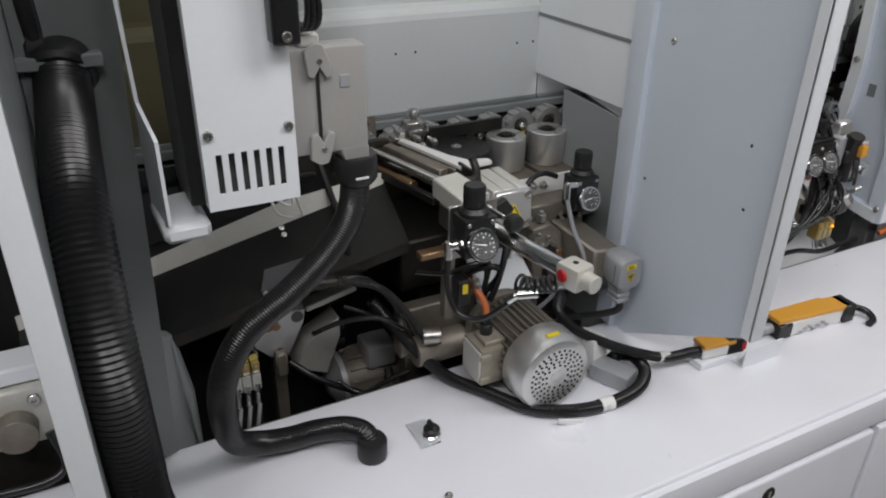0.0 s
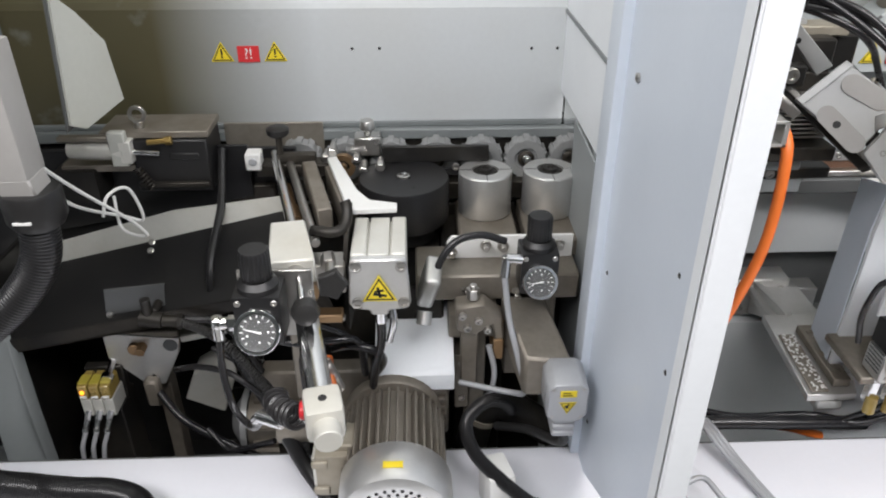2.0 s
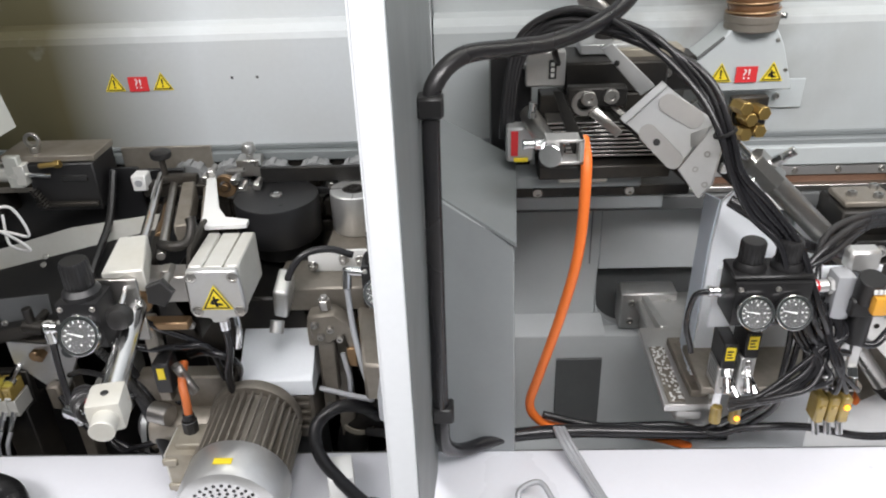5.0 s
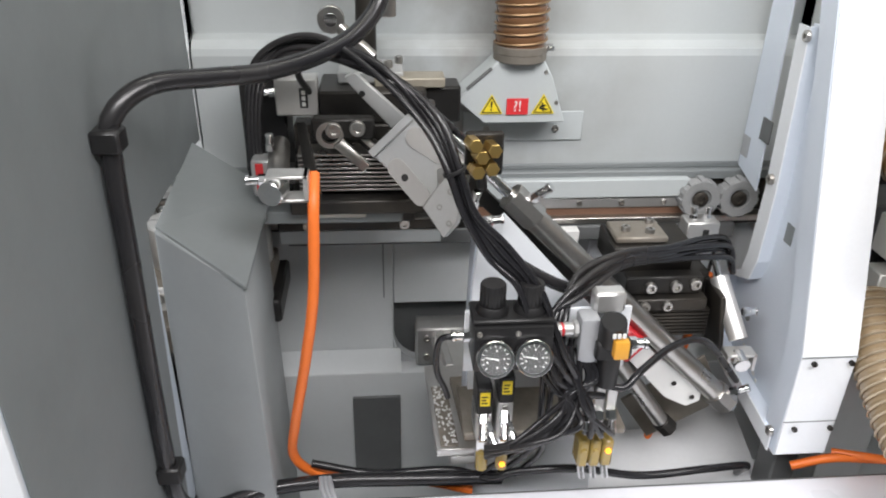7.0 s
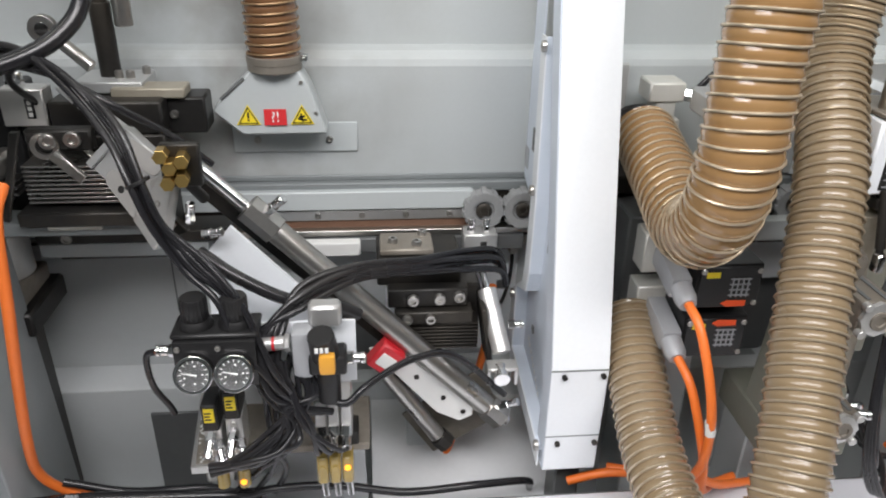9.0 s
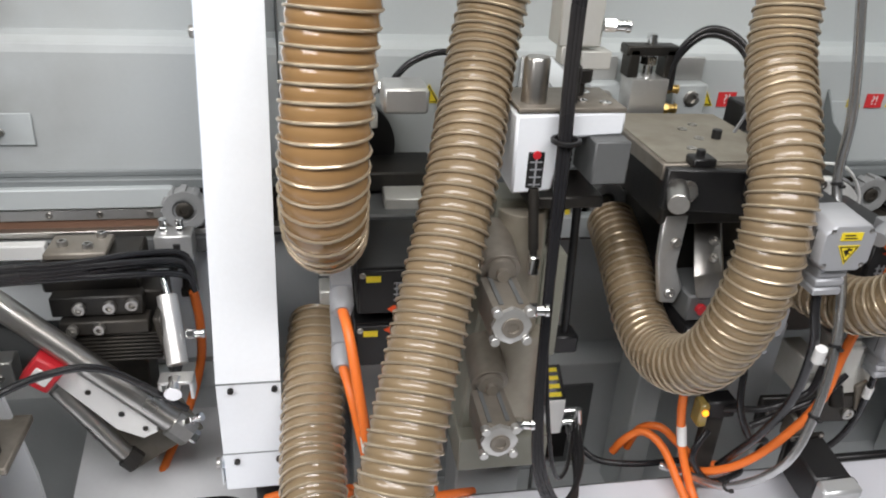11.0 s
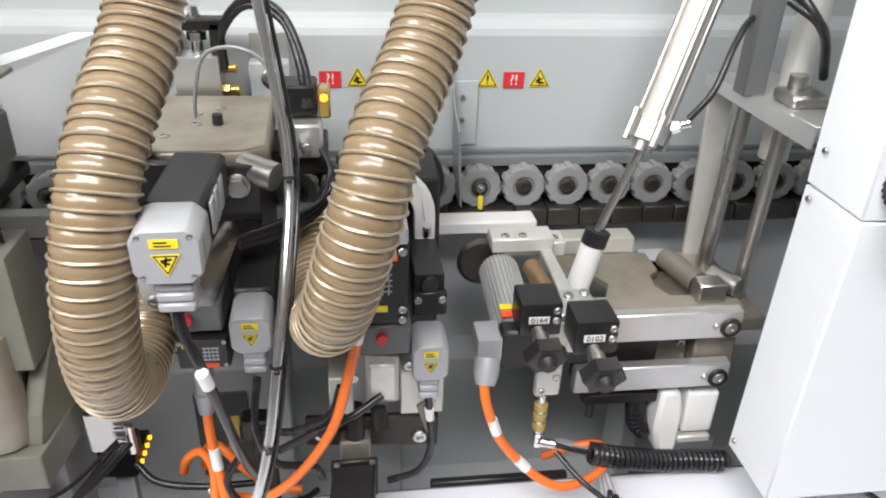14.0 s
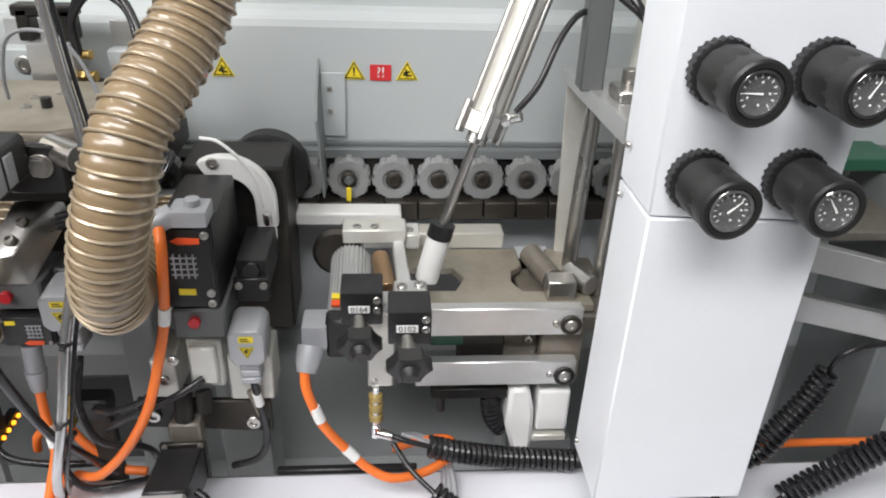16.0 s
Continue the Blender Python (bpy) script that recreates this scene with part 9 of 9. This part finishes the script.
for z0, z1 in ((0.795, 0.838), (0.712, 0.752)):
    lb = part("link_bar", box(2.875, 3.098, 0.990, 1.008, z0, z1, 0.002), ALU, bf)
    z = (z0 + z1) / 2 + (-0.004 if z0 > 0.75 else -0.004)
    part("pivot_ring", ring((3.082, 0.9905, z), (0, -1, 0), 0.0145, 0.009, 0.004), BLACKM, lb)
    bolt((3.082, 0.989, z), (0, -1, 0), 0.0085, 0.004, lb)
    bolt((3.062, 0.990, z + 0.002), (0, -1, 0), 0.005, 0.003, lb)
part("rear_link", box(2.88, 3.10, 1.09, 1.105, 0.712, 0.752, 0.002), DUSTY, bf)
part("end_plate", box(3.05, 3.11, 1.01, 1.09, 0.705, 0.80, 0.003), DUSTY, bf)
part("green_block", box(2.895, 2.945, 1.02, 1.06, 0.758, 0.790, 0.003), GREEN, bf, "dark green block between the links")
part("inner_web", box(2.95, 3.05, 1.03, 1.05, 0.715, 0.79, 0.003), DUSTY, bf)
bolts([(3.035, 1.03, 0.765), (3.045, 1.03, 0.735)], (0, -1, 0), 0.006, 0.008, bf)
part("under_plate", box(2.90, 3.02, 1.01, 1.09, 0.672, 0.690, 0.002), BLACKM, bf)
part("under_post", box(2.94, 3.0, 1.02, 1.08, 0.69, 0.80, 0.002), BLACKM, bf)
for x in (2.915, 2.985):
    part("stud", cyl((x, 1.02, 0.672), (x, 1.02, 0.645), 0.006), BLACK, bf)
part("support", box(3.04, 3.10, 1.16, 1.24, 0.325, 0.80, 0.003), GREYL, bf)
part("top_clamp", join(box(2.775, 2.865, 1.12, 1.16, 0.866, 0.888, 0.002), box(2.86, 2.885, 1.125, 1.165, 0.855, 0.878, 0.002)), ALUW, bf)
bolts([(2.795, 1.13, 0.888), (2.82, 1.13, 0.888), (2.87, 1.14, 0.878)], (0, 0, 1), 0.006, 0.003, bf)
part("clamp_arm", prism([(2.845, 1.12, 0.872), (2.862, 1.12, 0.872), (2.872, 1.0, 0.852), (2.852, 1.0, 0.852)], (0, 0, -0.02), 0.002), ALU, bf)
part("copper_tube", cyl((2.828, 1.10, 0.855), (2.838, 1.02, 0.848), 0.013), COPPER, bf)
part("front_clamp", join(box(2.845, 2.89, 0.995, 1.03, 0.838, 0.86, 0.003), box(2.825, 2.862, 0.965, 1.0, 0.80, 0.862, 0.003)), ALU, bf)
bolts([(2.857, 1.01, 0.860), (2.88, 1.015, 0.860)], (0, 0, 1), 0.007, 0.004, bf)
part("front_bracket", prism([(2.812, 0.962, 0.85), (2.848, 0.962, 0.85), (2.845, 0.962, 0.735), (2.812, 0.962, 0.735)], (0, 0.012, 0), 0.002), ALUW, bf)
bolts([(2.82, 0.962, 0.745), (2.838, 0.962, 0.765)], (0, -1, 0), 0.005, 0.003, bf)
bm4 = thing("buffing_motor", (2.785, 1.03, 0.79), "ribbed grey buffing motor with a black end cap", "motor")
part("body", cyl((2.787, 1.125, 0.838), (2.787, 0.985, 0.815), 0.026, seg=28), SILVER, bm4)
for k in range(16):
    a = radians(-90 + k * 12)
    dx, dz = 0.0275 * math.sin(a), 0.0275 * math.cos(a)
    part("rib", tube([(2.787 + dx, 1.12, 0.837 + dz), (2.787 + dx, 0.99, 0.816 + dz)], 0.0018, 6), SILVER, bm4)
part("end_cap", prism([(2.760, 0.985, 0.845), (2.815, 0.985, 0.845), (2.815, 0.985, 0.787), (2.760, 0.985, 0.787)], (0, -0.025, -0.004), 0.004), BLACK, bm4)
part("orange_label", prism([(2.766, 0.99, 0.8435), (2.793, 0.99, 0.8435), (2.793, 1.0, 0.846), (2.766, 1.0, 0.846)], (0, -0.001, 0.003), 0), LEDR, bm4)
part("yellow_label", prism([(2.766, 1.005, 0.845), (2.788, 1.005, 0.845), (2.788, 1.014, 0.847), (2.766, 1.014, 0.847)], (0, -0.001, 0.003), 0), YELLOW, bm4)
part("socket", join(box(2.730, 2.762, 0.955, 1.0, 0.80, 0.835, 0.004, 2), lathe((2.742, 0.95, 0.812), (-0.15, -0.6, -0.8), [(0, 0), (0.0165, 0), (0.016, 0.02), (0.012, 0.034), (0, 0.034)], 16)), CONN, bm4, "grey cable plug")
part("disc", lathe((2.765, 1.15, 0.84), (0, -1, 0.1), [(0, 0), (0.03, 0), (0.036, 0.006), (0.03, 0.012), (0, 0.012)], 28), BLACKM, bm4)
cable([(2.735, 0.928, 0.790), (2.738, 0.918, 0.765), (2.755, 0.915, 0.715), (2.783, 0.915, 0.673), (2.815, 0.908, 0.642), (2.848, 0.905, 0.628), (2.895, 0.925, 0.622), (2.930, 0.962, 0.618), (2.925, 0.995, 0.612), (2.885, 1.005, 0.60), (2.845, 1.0, 0.59)], 0.0063, ORANGE, "orange motor cable with white marker sleeves", "orange_cable", "orange cables")
for a, b in (((2.7455, 0.9165, 0.742), (2.753, 0.915, 0.720)), ((2.783, 0.915, 0.673), (2.797, 0.912, 0.658))):
    solid("marker_sleeve", tube([a, b], 0.0072, 12), LABELW, "white marker sleeve on an orange cable", "marker", "cable markers")


def counter_knob(x, y, z, digits, label):
    t = thing("counter_knob", (x, y + 0.02, z - 0.04), label, "position indicator", "position indicators")
    part("counter", box(x - 0.026, x + 0.026, y, y + 0.05, z - 0.024, z + 0.022, 0.003, 2), BLACK, t)
    w = part("window", box(x - 0.016, x + 0.010, y - 0.0012, y + 0.001, z - 0.006, z + 0.004, 0.0004), LABELW, t)
    letters(digits, (x - 0.003, y - 0.0014, z - 0.001), 0.0105, pose(0, 0, 0, 90, 0, 0), PRINT, w)
    bolts([(x + 0.019, y, z + 0.012), (x + 0.019, y, z - 0.002)], (0, -1, 0), 0.005, 0.003, t)
    part("shaft", join(cyl((x - 0.004, y, z - 0.014), (x - 0.002, y - 0.030, z - 0.024), 0.008), cyl((x - 0.003, y - 0.01, z - 0.017), (x - 0.002, y - 0.022, z - 0.021), 0.0105)), STEEL, t)
    part("star_grip", join(knurled((x - 0.002, y - 0.028, z - 0.023), (0.05, -1, -0.35), 0.027, 0.02, 6, 0.2), cyl((x - 0.001, y - 0.046, z - 0.029), (x, y - 0.056, z - 0.033), 0.013, 0.009)), BLACK, t)
    return t


counter_knob(2.806, 0.950, 0.866, "0164", "black position counter with digits and a star knob")
counter_knob(2.864, 0.910, 0.864, "0102", "black position counter with digits and a star knob")
sg = thing("spring_guide", (2.82, 0.96, 0.70), "brass spring guide with yellow rings and an air elbow", "spring guide")
part("rod", cyl((2.822, 0.962, 0.735), (2.822, 0.958, 0.672), 0.0055), CHROME, sg)
for z in (0.725, 0.708, 0.692):
    part("ring", cyl((2.822, 0.961, z), (2.822, 0.960, z - 0.010), 0.0095), AMBER, sg)
part("elbow", join(cyl((2.822, 0.958, 0.675), (2.822, 0.957, 0.655), 0.007), cyl((2.820, 0.957, 0.662), (2.845, 0.95, 0.660), 0.0065)), CHROME, sg)
ac4 = thing("tie_rod_cylinder", (2.95, 1.09, 0.9), "slanted clear-tube air cylinder with white pressure foot", "air cylinder")
A, B = V((3.075, 1.16, 1.36)), V((2.962, 1.082, 1.068))
d = (B - A).normalized()
part("barrel", cyl(A, B, 0.0175, seg=28), ALUW, ac4)
s1v, s2v = d.orthogonal().normalized(), d.cross(d.orthogonal().normalized())
for k in range(4):
    o = s1v * (0.021 * math.cos(math.pi / 4 + k * math.pi / 2)) + s2v * (0.021 * math.sin(math.pi / 4 + k * math.pi / 2))
    part("tie_rod", cyl(A + o, B + o, 0.0045, seg=10), STEEL, ac4)
part("end_cap", join(cyl(B - d * 0.004, B + d * 0.022, 0.027, seg=8), cyl(B + d * 0.022, B + d * 0.036, 0.014)), STEEL, ac4)
for k in range(4):
    o = s1v * (0.026 * math.cos(math.pi / 4 + k * math.pi / 2)) + s2v * (0.026 * math.sin(math.pi / 4 + k * math.pi / 2))
    part("tie_nut", cyl(B + o - d * 0.014, B + o + d * 0.028, 0.006, seg=8), STEEL, ac4)
C = V((2.914, 1.086, 0.916))
part("rod", cyl(B + d * 0.03, C, 0.0062), STEEL, ac4)
e = (V((2.893, 1.08, 0.832)) - C).normalized()
part("rod_nut", cyl(C, C + e * 0.022, 0.0175, 0.0175), BLACK, ac4)
part("foot", cyl(C + e * 0.022, C + e * 0.088, 0.0165, seg=28), NYLON, ac4, "white plastic foot")
fitting(B + V((0.02, -0.015, 0.0)), (0.8, -0.4, 0.4), ac4, 0.007, 0.026)
cable([(2.995, 1.05, 1.085), (3.02, 1.05, 1.12), (3.045, 1.07, 1.17), (3.075, 1.10, 1.195), (3.11, 1.13, 1.19)], 0.0042, CABLE, "thin black air hose beside the slanted cylinder", "air_hose", "air hoses", "hose")

gf = thing("guide_frame", (3.1, 1.1, 0.82), "upright guide frame with two steel rods and a top plate", "guide frame")
part("left_post", prism([(3.099, 1.19, 0.815), (3.130, 1.185, 0.815), (3.124, 1.185, 1.09), (3.090, 1.19, 1.09)], (0.002, 0.010, 0), 0.001), ALUW, gf)
part("steel_rod", cyl((3.114, 1.148, 0.815), (3.122, 1.148, 1.09), 0.0115, seg=24), STEEL, gf)
part("steel_rod", cyl((3.144, 1.09, 0.79), (3.150, 1.09, 1.09), 0.0105, seg=24), STEEL, gf)
part("top_plate", prism([(3.090, 1.205, 1.09), (3.109, 0.967, 1.09), (3.16, 0.967, 1.09), (3.19, 1.205, 1.09)], (0, 0, 0.012), 0.001), ALU, gf)
part("lip", prism([(3.086, 1.205, 1.084), (3.105, 0.964, 1.076), (3.105, 0.964, 1.102), (3.086, 1.205, 1.102)], (0.004, 0, 0), 0.0), ALU, gf)
part("dark_post", box(3.082, 3.112, 1.09, 1.12, 1.10, 1.5, 0.002), DGREY, gf)
part("bearing", join(box(3.115, 3.165, 1.03, 1.08, 1.102, 1.118, 0.003), cyl((3.14, 1.07, 1.118), (3.14, 1.07, 1.135), 0.012)), STEEL, gf)
part("rear_tube", cyl((3.17, 1.13, 1.0), (3.19, 1.14, 1.4), 0.02), ALUW, gf)
part("base", box(3.03, 3.16, 1.03, 1.20, 0.775, 0.80, 0.003), DUSTY, gf)
for k in range(2):
    cable([(3.115, 1.09, 1.22 + 0.02 * k), (3.14, 1.06, 1.20), (3.17, 1.08, 1.17), (3.20, 1.11, 1.12)], 0.006, CABLE, "black cable behind the guide frame", "cable", "guide frame cables")
wm = thing("adjusting_motor", (3.06, 1.04, 0.58), "white plastic adjusting motor with a silver band", "motor")
part("left_shell", prism([(3.010, 0.995, 0.70), (3.038, 0.995, 0.70), (3.048, 0.995, 0.66), (3.05, 0.995, 0.60), (3.045, 0.995, 0.578), (3.022, 0.995, 0.578), (3.008, 0.995, 0.63)], (0, 0.09, 0), 0.006), NYLON, wm)
part("right_shell", box(3.053, 3.10, 1.0, 1.085, 0.618, 0.692, 0.006, 3), NYLON, wm)
part("band", box(3.050, 3.10, 0.998, 1.085, 0.60, 0.612, 0.002), ALUW, wm)
part("foot", box(3.03, 3.11, 1.0, 1.09, 0.325, 0.600, 0.002), DGREY, wm)
part("pin", cyl((3.05, 1.03, 0.692), (3.05, 1.03, 0.712), 0.010), BLACK, wm)


def coil_cable(points, r, pitch, label, rw=0.0042):
    return solid("coiled_cable", helix(points, r, pitch, rw, 6, 14), CABLE, label, "coiled cable", "coiled cables")


coil_cable([(2.895, 0.945, 0.645), (2.94, 0.95, 0.628), (3.0, 0.96, 0.608), (3.06, 0.965, 0.598), (3.11, 0.965, 0.592)], 0.0125, 0.0085, "black coiled air hose running under the cabinet")
coil_cable([(2.90, 0.885, 0.618), (2.93, 0.865, 0.605), (2.975, 0.845, 0.596), (3.02, 0.835, 0.592), (3.055, 0.83, 0.590)], 0.0125, 0.0085, "black coiled air hose lying on the bed")
coil_cable([(2.985, 1.03, 0.70), (2.988, 1.03, 0.66), (2.995, 1.03, 0.62), (3.01, 1.03, 0.60)], 0.0115, 0.008, "black coiled cable hanging under the slide")
cable([(2.845, 0.95, 0.660), (2.865, 0.945, 0.655), (2.895, 0.945, 0.645)], 0.0038, CABLE, "thin black air hose to a coiled hose", "air_hose", "air hoses", "hose")
cable([(2.845, 0.945, 0.652), (2.87, 0.91, 0.635), (2.90, 0.885, 0.618)], 0.0038, CABLE, "thin black air hose to a coiled hose", "air_hose", "air hoses", "hose")
cable([(3.05, 0.83, 0.59), (3.08, 0.82, 0.585), (3.10, 0.80, 0.576), (3.09, 0.77, 0.574)], 0.0042, CABLE, "end of a coiled hose lying on the bed")
coil_cable([(3.44, 0.955, 0.755), (3.42, 0.95, 0.712), (3.39, 0.945, 0.665), (3.36, 0.94, 0.625), (3.33, 0.95, 0.60)], 0.0145, 0.0095, "black coiled air hose slanting behind the cabinet")
cable([(3.44, 0.955, 0.757), (3.447, 0.95, 0.785), (3.48, 0.95, 0.80), (3.56, 0.96, 0.80)], 0.0042, CABLE, "straight end of a coiled air hose")
coil_cable([(3.375, 0.875, 0.605), (3.42, 0.875, 0.640), (3.47, 0.87, 0.685), (3.53, 0.865, 0.735), (3.60, 0.86, 0.79)], 0.0150, 0.0095, "black coiled air hose rising from the bed")
cable([(3.375, 0.875, 0.605), (3.345, 0.87, 0.585), (3.31, 0.875, 0.58), (3.29, 0.90, 0.585)], 0.0042, CABLE, "straight end of a coiled air hose on the bed")
for k in range(3):
    cable([(2.86 + 0.008 * k, 1.02, 0.60), (2.89 + 0.006 * k, 1.0, 0.604), (2.915 + 0.004 * k, 0.97, 0.60), (2.915 + 0.008 * k, 0.92, 0.578), (2.905 + 0.008 * k, 0.86, 0.5765), (2.90 + 0.006 * k, 0.80, 0.5765), (2.90 + 0.006 * k, 0.70, 0.5765)], 0.0042, CONN, "grey cable bundle lying over the bed", "cable", "grey cables")
solid("bed_gasket", box(2.68, 2.88, 0.978, 0.99, 0.55, 0.574, 0.002), BLACK, "black rubber strip at the bed edge", "gasket")
so3 = thing("safety_switch", (2.95, 0.68, 0.57), "yellow-orange safety switch on the bed edge", "switch", "safety switches")
part("body", box(2.955, 3.10, 0.66, 0.70, 0.5705, 0.60, 0.002), LABELW, so3)
part("orange_lid", box(2.95, 3.10, 0.658, 0.702, 0.6005, 0.609, 0.002), ORANGEP, so3, "orange lid")
# units beyond the cabinet
fr = thing("second_slide", (3.6, 1.1, 0.9), "alloy link bars of the next slide beyond the cabinet", "slide")
for z0, z1, y in ((0.86, 0.90, 1.02), (0.78, 0.82, 1.02)):
    part("link_bar", box(3.36, 3.58, y, y + 0.018, z0, z1, 0.002, turn=(0, 14, 0)), ALU, fr)
part("green_cover", box(3.40, 3.60, 1.16, 1.24, 0.965, 0.985, 0.002), GREEN, fr)
part("dark_plate", box(3.38, 3.62, 1.06, 1.24, 0.90, 0.915, 0.002), DUSTY, fr)
part("pivot", join(cyl((3.565, 1.02, 0.80), (3.565, 1.0, 0.80), 0.016), cyl((3.39, 1.02, 0.945), (3.39, 1.0, 0.945), 0.013)), STEEL, fr)
part("post", box(3.58, 3.64, 1.05, 1.24, 0.325, 0.96, 0.003), GREYP, fr)
cable([(3.34, 0.99, 0.585), (3.45, 1.0, 0.583), (3.60, 1.0, 0.583)], 0.0063, ORANGE, "orange cable lying behind the cabinet", "orange_cable", "orange cables")
# neighbouring module beyond the left partition
nb = thing("feed_unit", (-0.25, 1.05, 0.6), "alloy feeding unit of the neighbouring module", "feed unit")
part("body", box(-0.30, -0.10, 1.02, 1.10, 0.62, 0.72, 0.004), ALUW, nb)
part("gear", cyl((-0.16, 1.02, 0.66), (-0.16, 0.99, 0.66), 0.028), DUSTY, nb)
part("gear", cyl((-0.22, 1.02, 0.69), (-0.22, 0.995, 0.69), 0.02), DUSTY, nb)
part("top_cover", box(-0.30, -0.09, 1.03, 1.09, 0.722, 0.75, 0.004), WHITE, nb)
part("stand", box(-0.28, -0.12, 1.03, 1.09, 0.325, 0.62, 0.003), BLACKM, nb)
bolts([(-0.13, 1.02, 0.70), (-0.20, 1.02, 0.64), (-0.26, 1.02, 0.68)], (0, -1, 0), 0.009, 0.006, nb)
cable([(-0.12, 1.0, 0.65), (-0.11, 0.98, 0.60), (-0.14, 0.97, 0.585), (-0.22, 0.98, 0.58)], 0.007, CABLE, "black cable of the neighbouring module")
